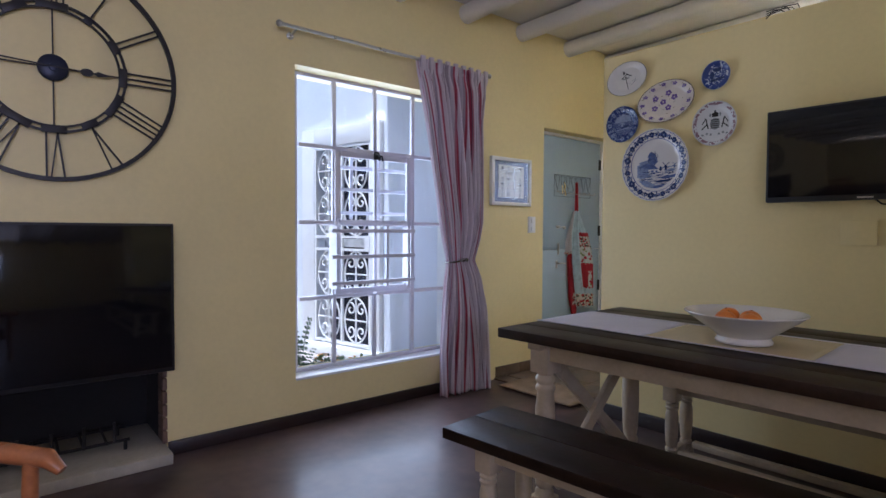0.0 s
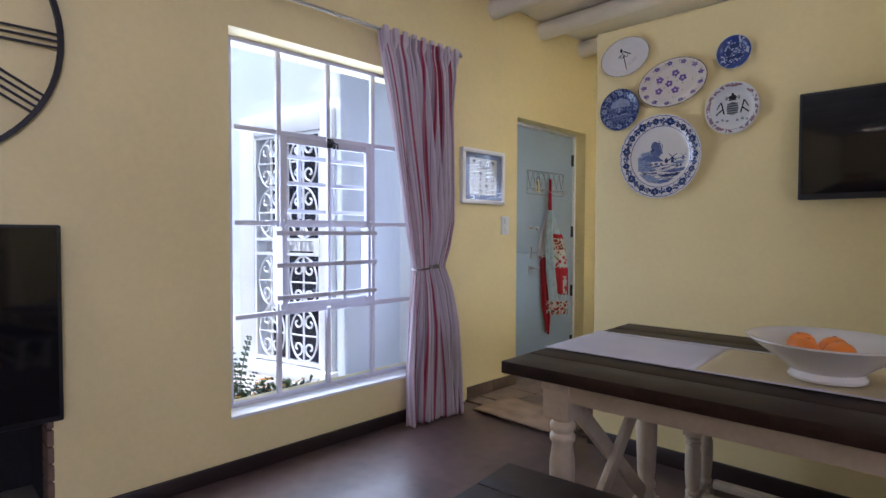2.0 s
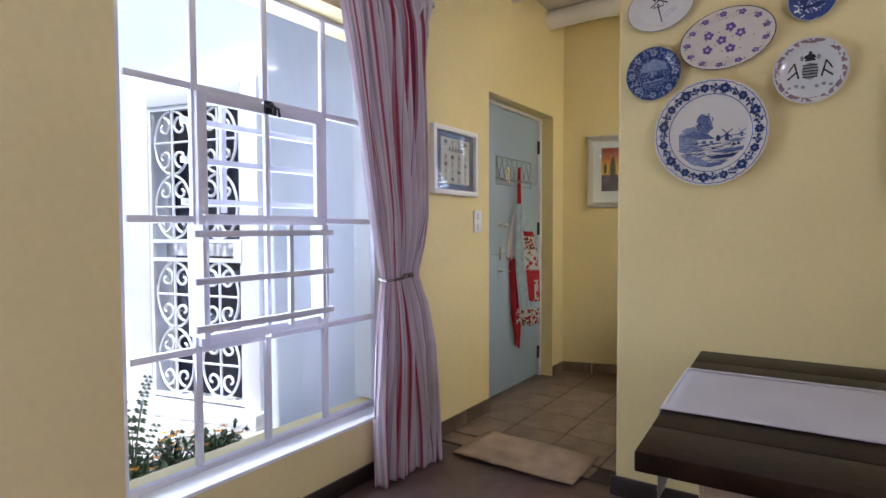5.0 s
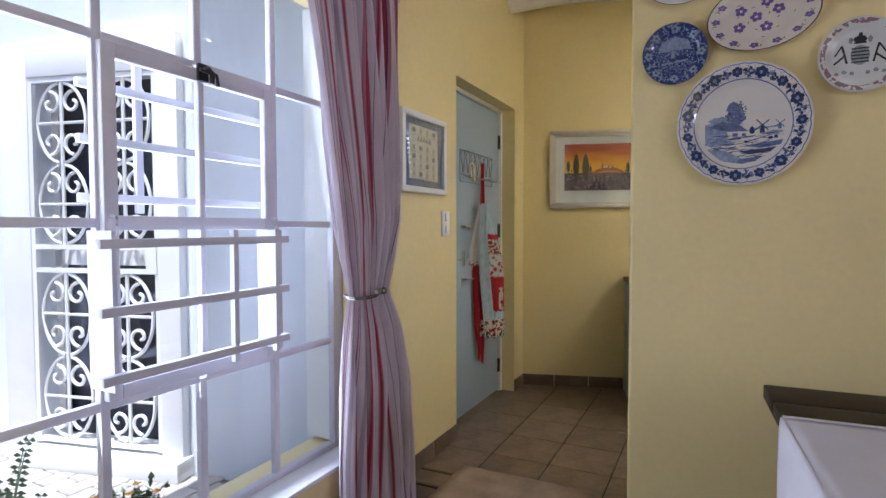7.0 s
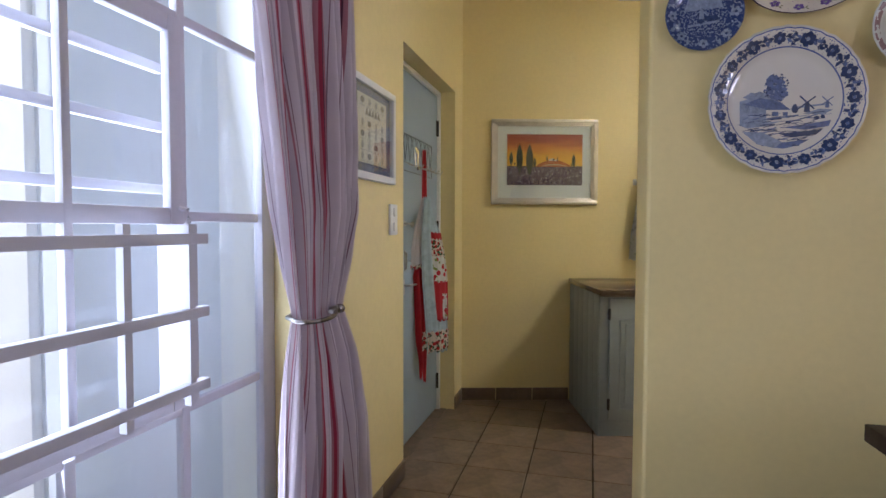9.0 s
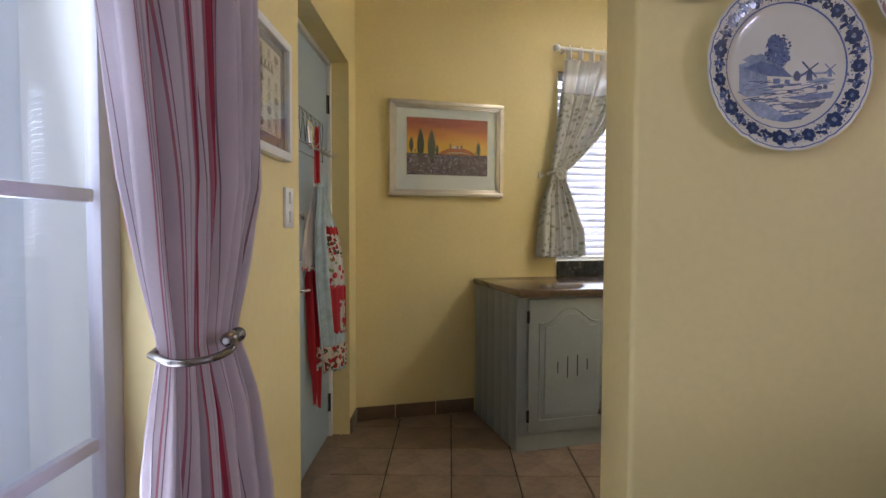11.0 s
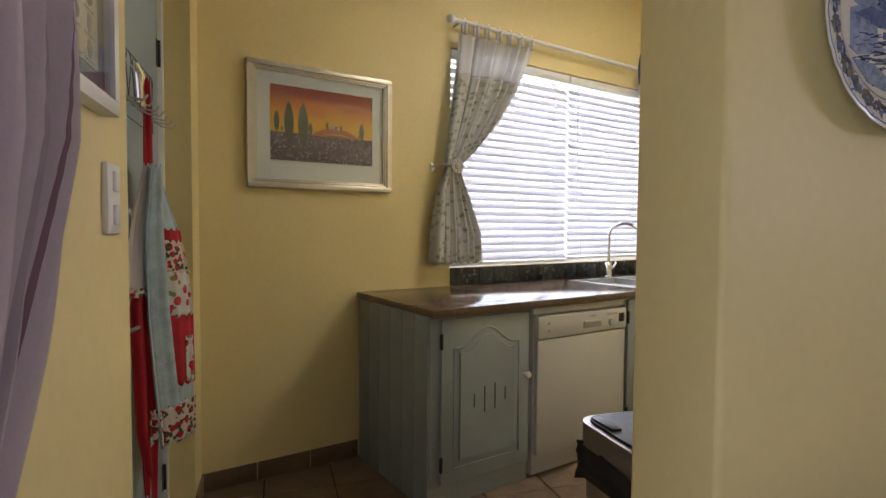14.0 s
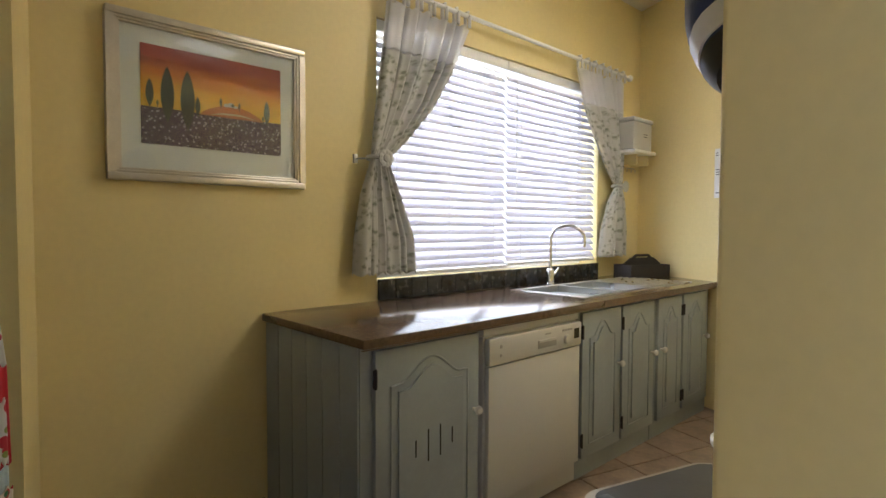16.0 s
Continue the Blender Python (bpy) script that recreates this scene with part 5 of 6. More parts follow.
dw = thing("dishwasher", "white freestanding dishwasher under the worktop", "dishwasher", KITCHEN)
part("body", boxed(1.165, 1.80, -0.69, -0.06, 0.015, 0.775, 0.006), M["appliance"], dw)
part("lid", boxed(1.158, 1.806, -0.70, -0.05, 0.777, 0.812, 0.008), M["appliance"], dw)
part("door", boxed(1.172, 1.794, -0.716, -0.691, 0.115, 0.66, 0.006), M["appliance"], dw)
panel = part("control_panel", boxed(1.170, 1.796, -0.722, -0.691, 0.664, 0.772, 0.007), M["appliance"], dw)
part("kick_plate", boxed(1.19, 1.78, -0.69, -0.67, 0.02, 0.11), M["appliance"], dw)
M["shade"] = mat("grey_plastic_and_recess_shade", (0.30, 0.29, 0.27), 0.5, 0, 0.05, 5, 60, 0)
# flat grey patch: the grip hollow's shade is put into its colour
bm = boxed(1.47, 1.60, -0.7235, -0.7215, 0.69, 0.725, 0.0008)
part("grip_shade", bm, M["shade"], panel, "grey patch standing in for the grip's shaded recess")
part("grip", boxed(1.472, 1.598, -0.728, -0.7215, 0.715, 0.727, 0.002), M["appliance"], panel)
part("display", boxed(1.735, 1.775, -0.7235, -0.7215, 0.70, 0.745), M["blackgloss"], panel, "small black display")
bm = bmesh.new()
lathe(bm, [(0.022, 0), (0.021, 0.010), (0.017, 0.014)], 18, pose(1.675, -0.7215, 0.705, 90, 0, 0))
part("dial", bm, M["appliance"], panel)
bm = bmesh.new()
for k in range(4):
    box(bm, 1.645 + 0.02 * k, 1.657 + 0.02 * k, -0.7235, -0.7215, 0.742, 0.752)
box(bm, 1.52, 1.56, -0.7228, -0.7215, 0.744, 0.750)
for x in (1.235,):
    lathe(bm, [(0.008, 0), (0.007, 0.003)], 12, pose(x, -0.7215, 0.735, 90, 0, 0))
    lathe(bm, [(0.006, 0), (0.005, 0.003)], 12, pose(x, -0.7215, 0.700, 90, 0, 0))
part("button", bm, M["shade"], panel)

sink = thing("kitchen_sink", "stainless steel double-bowl sink with a drainer in the worktop", "sink", KITCHEN)
bm = bmesh.new()
for a, b, c_, d_ in ((1.97, 2.775, -0.625, -0.585), (1.97, 2.775, -0.185, -0.145), (1.97, 2.015, -0.585, -0.185), (2.36, 2.40, -0.585, -0.185), (2.735, 3.22, -0.585, -0.185), (2.775, 3.22, -0.625, -0.585), (2.775, 3.22, -0.185, -0.145)):
    box(bm, a, b, c_, d_, 0.8505, 0.855)
part("rim", bm, M["brushed"], sink)
for a, b in ((2.005, 2.37), (2.39, 2.745)):
    bm = bmesh.new()
    c_, d_, z0 = -0.59, -0.18, 0.70
    box(bm, a, b, c_, d_, z0 - 0.003, z0)
    for q in ((a, a + 0.003, c_, d_), (b - 0.003, b, c_, d_), (a, b, c_, c_ + 0.003), (a, b, d_ - 0.003, d_)):
        box(bm, *q, z0, 0.852)
    lathe(bm, [(0.04, 0), (0.035, 0.003)], 16, pose((a + b) / 2, -0.385, z0))
    part("bowl", bm, M["brushed"], sink)
bm = bmesh.new()
for k in range(9):
    tube(bm, [(2.80, -0.56 + 0.043 * k, 0.857), (3.17, -0.56 + 0.043 * k, 0.858)], 0.004, 6)
part("drainer_ribs", bm, M["brushed"], sink)
tap = thing("kitchen_tap", "chrome swan-neck mixer tap behind the sink", "tap", KITCHEN @ pose(2.40, -0.10, 0.851))
bm = bmesh.new()
lathe(bm, [(0.030, 0), (0.030, 0.006), (0.024, 0.012), (0.024, 0.085), (0.020, 0.095), (0.013, 0.10)], 20)
part("tap_body", bm, M["chrome"], tap)
bm = bmesh.new()
tube(bm, [(0, 0, 0.09), (0, 0, 0.28)] + [(0.025 + 0.0 - 0.025 * math.cos(a) + 0.045 * (1 - math.cos(a)) / 2, -0.09 * (1 - math.cos(a)) / 1.0, 0.28 + 0.085 * math.sin(a)) for a in np.linspace(0.2, 2.9, 14)] + [(0.095, -0.178, 0.235)], 0.011, 12)
part("spout", bm, M["chrome"], tap)
bm = bmesh.new()
tube(bm, [(0.02, 0, 0.06), (0.05, 0, 0.065), (0.075, -0.01, 0.10)], [0.012, 0.009, 0.006], 10)
part("lever", bm, M["chrome"], tap)

# ---- kitchen window, blinds, curtains ----
win2 = thing("window_2", "wide white kitchen window behind slatted blinds", "window", KITCHEN, kind="structure")
bm = bmesh.new()
frame_ring(bm, 1.162, 3.088, 0.942, 2.188, 0.045, 0.14, 0.19)
box(bm, 2.10, 2.15, 0.142, 0.188, 0.987, 2.143)
part("window_frame", bm, M["white"], win2)
for a, b in ((1.207, 2.10), (2.15, 3.043)):
    p = part("pane", boxed(a, b, 0.163, 0.167, 0.987, 2.143), M["glass"], win2)
    p.visible_shadow = False
M["slat"] = translucent("white_blind_slat", (0.66, 0.66, 0.74), 0.10)


def blind(x0, x1, zb, label):
    b = thing("venetian_blind", label, "blind", KITCHEN, "blinds of the kitchen window")
    part("headrail", boxed(x0, x1, 0.008, 0.058, 2.13, 2.186, 0.004), M["white"], b)
    n = int((2.125 - zb) / 0.0445)
    bm = bmesh.new()
    L = x1 - x0 - 0.006
    prof = [(-0.025, -0.0012), (-0.012, 0.0014), (0.0, 0.0022), (0.012, 0.0014), (0.025, -0.0012)]
    va = [[bm.verts.new((s * L / 2, y, z)) for y, z in prof] + [bm.verts.new((s * L / 2, y, z - 0.0024)) for y, z in reversed(prof)] for s in (-1, 1)]
    for k in range(10):
        bm.faces.new((va[0][k], va[0][(k + 1) % 10], va[1][(k + 1) % 10], va[1][k]))
    bm.faces.new(va[0][::-1])
    bm.faces.new(va[1])
    me = mesh_from("slat", bm, M["slat"], 60)
    for k in range(n):
        ob = new("slat", me)
        ob.parent = b
        ob.matrix_basis = pose((x0 + x1) / 2, 0.034, zb + 0.035 + k * 0.0445, 52, random.Random(k).uniform(-0.12, 0.12), 0)
    part("bottom_rail", boxed(x0, x1, 0.010, 0.058, zb - 0.012, zb + 0.008, 0.004), M["white"], b)
    for x in (x0 + 0.12, (x0 + x1) / 2, x1 - 0.12):
        for y in (0.009, 0.059):
            bm = bmesh.new()
            tube(bm, [(x, y, zb), (x, y, 2.13)], 0.0011, 5)
            part("ladder_cord", bm, M["white"], b)
    bm = bmesh.new()
    tube(bm, [(x0 + 0.06, -0.004, 2.12), (x0 + 0.06, -0.006, 1.35)], 0.0035, 6)
    part("tilt_wand", bm, M["white"], b)
    return b


blind(1.168, 2.118, 0.972, "white slatted venetian blind, lowered")
blind(2.126, 3.082, 0.985, "white slatted venetian blind, lowered above the sink")

M["sheer"] = translucent("white_voile", (0.80, 0.79, 0.79), 0.55)


def toile():
    """White cotton printed with grey-green flowers."""
    m = translucent("grey_green_floral_cotton", (0.66, 0.65, 0.60), 0.3)
    nt = m.node_tree
    b = nt.nodes["Principled BSDF"]
    tc = nt.nodes.new("ShaderNodeUVMap")
    mp = nt.nodes.new("ShaderNodeMapping")
    mp.inputs["Scale"].default_value = (11, 19, 1)
    v, n = node(nt, "TexVoronoi", Scale=1.6), node(nt, "TexNoise", Scale=3.5, Detail=6.0)
    nt.links.new(tc.outputs[0], mp.inputs[0])
    for q in (v, n):
        nt.links.new(mp.outputs[0], q.inputs["Vector"])
    ad = nt.nodes.new("ShaderNodeMath")
    ad.operation = "ADD"
    nt.links.new(v.outputs["Distance"], ad.inputs[0])
    nt.links.new(n.outputs["Fac"], ad.inputs[1])
    ramp = nt.nodes.new("ShaderNodeValToRGB")
    e = ramp.color_ramp.elements
    e[0].position, e[0].color = 0.62, (0.30, 0.31, 0.26, 1)
    e[1].position, e[1].color = 1.05, (0.64, 0.63, 0.60, 1)
    e.new(0.80).color = (0.50, 0.50, 0.44, 1)
    nt.links.new(ad.outputs[0], ramp.inputs[0])
    nt.links.new(ramp.outputs[0], b.inputs["Base Color"])
    for q in nt.nodes:
        if q.bl_idname == "ShaderNodeBsdfTranslucent":
            nt.links.new(ramp.outputs[0], q.inputs[0])
    return m


M["toile"] = toile()
rod2 = thing("curtain_rod", "white curtain rod with ball finials over the kitchen window", "curtain rod", KITCHEN)
bm = bmesh.new()
tube(bm, [(1.14, -0.07, 2.315), (3.36, -0.07, 2.30)], 0.012, 12)
part("pole", bm, M["white"], rod2)
for x, s, z in ((1.14, -1, 2.315), (3.36, 1, 2.30)):
    bm = bmesh.new()
    finial(bm, x, -0.07, z, 0.024, s)
    part("finial", bm, M["white"], rod2)
for x, z in ((1.18, 2.315), (3.32, 2.30)):
    bm = bmesh.new()
    tube(bm, [(x, -0.07, z), (x, -0.03, z - 0.005), (x, 0, z - 0.01)], 0.008)
    part("bracket", bm, M["white"], rod2)


def cafe_curtain(rows, split, ties, label, seed, tie_at, flip):
    c = thing("kitchen_curtain", label, "curtain", KITCHEN, "curtains of the kitchen window")
    zs = [r[0] for r in rows]
    at = [split] + [float(np.interp(split, zs, [r[k] for r in rows])) for k in (1, 2, 3)]
    lo = [r for r in rows if r[0] < split] + [tuple(at)]
    hi = [tuple(at)] + [r for r in rows if r[0] > split]
    cloth("floral_drape", lo, -0.065, 6.2, 1, M["toile"], c, "grey-green floral cotton", 120, 60, None, seed, 0.0015)
    cloth("sheer_heading", hi, -0.065, 6.2, 1, M["sheer"], c, "sheer white voile", 120, 30, None, seed, 0.0012)
    a, b = hi[-1][1], hi[-1][2]
    for k in range(7):
        x = a + 0.025 + (b - a - 0.05) * k / 6
        bm = bmesh.new()
        tube(bm, [(x, -0.085, 2.245), (x, -0.086, 2.30), (x, -0.075, 2.328), (x, -0.058, 2.328), (x, -0.054, 2.30), (x, -0.055, 2.245)], [0.010] * 6, 6)
        part("tab", bm, M["sheer"], c)
    x, z = tie_at
    bm = bmesh.new()
    for k in range(9):
        a_ = 2 * math.pi * k / 9
        lathe(bm, [(0.001, 0), (0.014, 0.004), (0.015, 0.010), (0.001, 0.014)], 8, pose(x + 0.028 * math.cos(a_), -0.115, z + 0.028 * math.sin(a_), 90, 0, 0))
    lathe(bm, [(0.001, 0), (0.022, 0.004), (0.018, 0.018), (0.001, 0.022)], 12, pose(x, -0.113, z, 90, 0, 0))
    part("rosette", bm, M["toile"], c)
    bm = bmesh.new()
    tube(bm, [(x + 0.055 * math.cos(t), -0.068 + 0.045 * math.sin(t), z - 0.006 * math.cos(t)) for t in np.linspace(0, 2 * math.pi, 20, endpoint=False)], 0.011, 8, True)
    part("sash", bm, M["toile"], c)
    bm = boxed(x - flip * 0.10, x - flip * 0.078, -0.012, 0, z - 0.02, z + 0.02, 0.002)
    tube(bm, [(x - flip * 0.089, -0.012, z), (x - flip * 0.06, -0.05, z)], 0.004, 6)
    part("tie_hook", bm, M["brushed"], c)
    return c


cafe_curtain([(0.985, 0.985, 1.345, 0.030), (1.15, 0.995, 1.33, 0.030), (1.35, 1.03, 1.245, 0.024), (1.515, 1.085, 1.175, 0.012), (1.62, 1.095, 1.30, 0.018), (1.80, 1.12, 1.47, 0.024), (2.0, 1.15, 1.60, 0.026), (2.25, 1.175, 1.72, 0.018)], 2.03, 7, "sheer and grey floral cotton curtain held by a rosette", 4, (1.125, 1.515), 1)
cafe_curtain([(1.0, 3.02, 3.36, 0.030), (1.2, 3.06, 3.36, 0.028), (1.38, 3.13, 3.34, 0.022), (1.50, 3.22, 3.30, 0.012), (1.62, 3.10, 3.32, 0.018), (1.80, 2.96, 3.32, 0.024), (2.0, 2.82, 3.32, 0.026), (2.25, 2.72, 3.32, 0.018)], 2.03, 7, "sheer and grey floral cotton curtain beside the shelf", 7, (3.265, 1.50), -1)

# ---- framed print ----
pic = thing("framed_picture", "silver-framed print of cypresses and a sunset over lavender", "picture", KITCHEN)
M["silver"] = mat("champagne_silver_frame", (0.62, 0.58, 0.52), 0.36, 0.75, 0.1, 12, 160, 0.03)
M["mountgrey"] = mat("pale_grey_mount", (0.76, 0.76, 0.72), 0.8, 0, 0.03, 6, 120, 0.01)
bm = bmesh.new()
frame_ring(bm, 0.042, 0.770, 1.360, 1.938, 0.026, -0.034, 0.0, 0.006)
frame_ring(bm, 0.068, 0.744, 1.386, 1.912, 0.010, -0.028, -0.004, 0.004)
frame_ring(bm, 0.078, 0.734, 1.396, 1.902, 0.008, -0.022, -0.004, 0.003)
part("frame", bm, M["silver"], pic)
part("mount", boxed(0.083, 0.729, -0.010, -0.004, 1.401, 1.897), M["mountgrey"], pic)


def sunset():
    m = mat("sunset_print", (0.5, 0.3, 0.1), 0.5, 0, 0.08, 20, 160, 0)
    nt = m.node_tree
    b = nt.nodes["Principled BSDF"]
    tc, sep = nt.nodes.new("ShaderNodeTexCoord"), nt.nodes.new("ShaderNodeSeparateXYZ")
    ns = node(nt, "TexNoise", Scale=9.0, Detail=4.0)
    mp = nt.nodes.new("ShaderNodeMapping")
    mp.inputs["Scale"].default_value = (0.6, 1, 3)
    nt.links.new(tc.outputs["Object"], mp.inputs[0])
    nt.links.new(mp.outputs[0], ns.inputs["Vector"])
    nt.links.new(tc.outputs["Object"], sep.inputs[0])
    mr = nt.nodes.new("ShaderNodeMapRange")
    mr.inputs[1].default_value, mr.inputs[2].default_value = 1.62, 1.838
    nt.links.new(sep.outputs[2], mr.inputs[0])
    ad = nt.nodes.new("ShaderNodeMath")
    ad.operation = "MULTIPLY_ADD"
    ad.inputs[1].default_value = 0.35
    nt.links.new(ns.outputs["Fac"], ad.inputs[0])
    nt.links.new(mr.outputs[0], ad.inputs[2])
    ramp = nt.nodes.new("ShaderNodeValToRGB")
    e = ramp.color_ramp.elements
    e[0].position, e[0].color = 0.12, (0.80, 0.50, 0.05, 1)
    e[1].position, e[1].color = 1.2, (0.36, 0.05, 0.015, 1)
    e.new(0.45).color = (0.84, 0.42, 0.02, 1)
    e.new(0.75).color = (0.66, 0.19, 0.012, 1)
    nt.links.new(ad.outputs[0], ramp.inputs[0])
    nt.links.new(ramp.outputs[0], b.inputs["Base Color"])
    return m


M["sunset"] = sunset()
M["lavender"] = print_cloth("lavender_field_print", (0.12, 0.078, 0.115), (((0.06, 0.035, 0.06), 4.0), ((0.52, 0.47, 0.52), 0.0)), 58, 0.36)
M["cypress"] = mat("cypress_print", (0.038, 0.050, 0.030), 0.6, 0, 0.3, 60, 200, 0)
M["hill"] = mat("orange_hill_print", (0.45, 0.12, 0.02), 0.6, 0, 0.25, 25, 120, 0)
part("printed_sky", boxed(0.150, 0.668, -0.013, -0.0105, 1.620, 1.838), M["sunset"], pic)
part("printed_field", boxed(0.150, 0.668, -0.0132, -0.0104, 1.492, 1.622), M["lavender"], pic)
bm = bmesh.new()
plate_shape(bm, [(0.345 + 0.25 * t, 1.618 + 0.046 * math.sin(math.pi * t) ** 0.75) for t in np.linspace(0, 1, 15)], -0.0138, -0.0128)
part("printed_hill", bm, M["hill"], pic)
bm = bmesh.new()
plate_shape(bm, [(0.385, 1.622), (0.43, 1.634), (0.50, 1.636), (0.57, 1.622), (0.50, 1.629), (0.43, 1.627)], -0.0141, -0.0136)
part("printed_track", bm, M["gold"], pic)
for x, z, w, h in ((0.178, 1.622, 0.013, 0.098), (0.236, 1.572, 0.0225, 0.200), (0.305, 1.552, 0.025, 0.218), (0.340, 1.610, 0.0095, 0.070), (0.203, 1.628, 0.004, 0.02), (0.608, 1.612, 0.0125, 0.092), (0.592, 1.622, 0.004, 0.02), (0.425, 1.655, 0.005, 0.036), (0.496, 1.652, 0.004, 0.030), (0.470, 1.660, 0.006, 0.014)):
    bm = bmesh.new()
    plate_shape(bm, [(x + w * math.sin(math.pi * t) ** 0.8 * s_, z + h * t) for s_, ts in ((1, np.linspace(0, 1, 12)), (-1, np.linspace(1, 0, 12)[1:-1])) for t in ts], -0.0146, -0.0136)
    box(bm, x - 0.0012, x + 0.0012, -0.0144, -0.0136, z - 0.007, z + 0.01)
    part("printed_cypress", bm, M["cypress"], pic)
for x, z, w, h in ((0.436, 1.658, 0.016, 0.014), (0.452, 1.659, 0.024, 0.018), (0.476, 1.657, 0.014, 0.011)):
    bm = bmesh.new()
    plate_shape(bm, [(x, z), (x + w, z), (x + w, z + h * 0.7), (x + w / 2, z + h), (x, z + h * 0.7)], -0.0144, -0.0136)
    part("printed_farmhouse", bm, M["paper"], pic)
p = part("glass", boxed(0.086, 0.726, -0.019, -0.017, 1.404, 1.894), M["printglass"], pic)
p.visible_shadow = False

# ---- shelf, boxes and loose things ----
shelf = thing("wall_shelf", "small white wall shelf with a row of cup hooks", "shelf", KITCHEN @ pose(-0.06, 0, 0.10))
part("board", boxed(3.30, 3.62, -0.20, 0, 1.640, 1.662, 0.004), M["white"], shelf)
for x in (3.42, 3.58):
    part("bracket", boxed(x, x + 0.018, -0.15, 0, 1.565, 1.640, 0.003), M["yellow"], shelf)
part("hook_rail", boxed(3.33, 3.64, -0.014, 0, 1.535, 1.575, 0.003), M["yellow"], shelf)
for k in range(5):
    bm = bmesh.new()
    x = 3.36 + k * 0.058
    tube(bm, [(x, -0.014, 1.555), (x, -0.04, 1.55), (x, -0.05, 1.535), (x, -0.045, 1.52)], 0.003, 6)
    part("cup_hook", bm, M["brushed"], shelf)
tin = thing("storage_tin", "white enamelled lidded storage tin on the shelf", "storage tin", KITCHEN @ pose(3.39, -0.105, 1.7625))
part("body", boxed(-0.15, 0.12, -0.085, 0.085, 0, 0.2, 0.012), M["appliance"], tin)
part("lid", boxed(-0.157, 0.127, -0.092, 0.092, 0.195, 0.228, 0.010), M["appliance"], tin)
part("lid_handle", boxed(-0.02, 0.03, -0.02, 0.02, 0.228, 0.240, 0.004), M["appliance"], tin)
bm = bmesh.new()
for k, w in enumerate((0.06, 0.05)):
    box(bm, 0.02 - w / 2, 0.02 + w / 2, -0.0865, -0.0845, 0.11 - 0.018 * k, 0.116 - 0.018 * k)
part("lettering", bm, M["ink"], tin)
crate = thing("cutlery_caddy", "dark brown caddy with a carrying handle on the worktop", "caddy", KITCHEN @ pose(3.33, -0.22, 0.851, 0, 0, -20) @ Matrix.Diagonal((1.1, 1, 0.8, 1)))
M["wicker"] = mat("dark_brown_moulded_wood", (0.022, 0.016, 0.013), 0.6, 0, 0.3, 30, 120, 0.2)
bm = bmesh.new()
box(bm, -0.16, 0.16, -0.09, 0.09, 0, 0.012)
for a in ((-0.16, 0.16, -0.09, -0.078), (-0.16, 0.16, 0.078, 0.09), (-0.16, -0.148, -0.078, 0.078), (0.148, 0.16, -0.078, 0.078)):
    box(bm, *a, 0.012, 0.115, 0.003)
part("tray", bm, M["wicker"], crate)
bm = bmesh.new()
plate_shape(bm, [(-0.15, 0.012), (0.15, 0.012), (0.15, 0.12), (0.09, 0.175), (-0.09, 0.175), (-0.15, 0.12)], -0.008, 0.008)
part("divider", bm, M["wicker"], crate)
bm = bmesh.new()
tube(bm, [(-0.07, 0, 0.17), (-0.05, 0, 0.195), (0.05, 0, 0.195), (0.07, 0, 0.17)], 0.012, 8)
part("carrying_handle", bm, M["wicker"], crate)

notice = thing("notice_sheet", "white sheet of handwritten notes on the kitchen wall", "notice", KITCHEN_END)
part("sheet", boxed(0.75, 0.95, -0.003, -0.001, 1.40, 1.72), M["white"], notice)
bm = bmesh.new()
for z in (1.69, 1.675, 1.58, 1.565, 1.55, 1.43):
    for k in range(4):
        x = 0.762 + k * 0.042
        box(bm, x, x + random.Random(int(z * 1000) + k).uniform(0.015, 0.034), -0.0042, -0.0028, z, z + 0.006)
part("handwriting", bm, M["ink"], notice)

bin1 = thing("pedal_bin", "brushed steel rectangular bin with a black lid and bin liner", "bin", pose(3.525, 1.86, 0, 0, 0, 0))
M["steeltan"] = mat("brushed_bin_steel", (0.42, 0.38, 0.34), 0.35, 0.9, 0.08, 12, 160, 0.02)


def rounded(w, d, r, n=6):
    pts = []
    for cx, cy, a0 in ((w - r, d - r, 0), (-w + r, d - r, 90), (-w + r, -d + r, 180), (w - r, -d + r, 270)):
        pts += [(cx + r * math.cos(radians(a0 + 90 * k / n)), cy + r * math.sin(radians(a0 + 90 * k / n))) for k in range(n + 1)]
    return pts


bm = bmesh.new()
prism(bm, rounded(0.150, 0.195, 0.05), 0.0, 0.585)
part("body", bm, M["steeltan"], bin1)
bm = bmesh.new()
prism(bm, rounded(0.162, 0.206, 0.06), 0.585, 0.648)
part("rim", bm, M["steeltan"], bin1)
bm = bmesh.new()
prism(bm, rounded(0.145, 0.188, 0.05), 0.640, 0.654)
part("lid", bm, M["blackplastic"], bin1, "black plastic lid")
part("lid_catch", boxed(0.02, 0.12, 0.150, 0.180, 0.654, 0.660, 0.002), M["blackplastic"], bin1)
bm = bmesh.new()
pl = rounded(0.166, 0.210, 0.06)
for k in range(5):
    z = 0.586 - 0.022 * k
    for i in range(len(pl)):
        x, y = pl[i]
        s_ = 1 + 0.05 * math.sin(i * 1.9 + k * 1.3) + 0.03 * k / 4
        bm.verts.new((x * s_, y * s_, z - 0.012 * math.sin(i * 0.9 + k)))
bm.verts.ensure_lookup_table()
n_ = len(pl)
for k in range(4):
    for i in range(n_):
        bm.faces.new((bm.verts[k * n_ + i], bm.verts[k * n_ + (i + 1) % n_], bm.verts[(k + 1) * n_ + (i + 1) % n_], bm.verts[(k + 1) * n_ + i]))
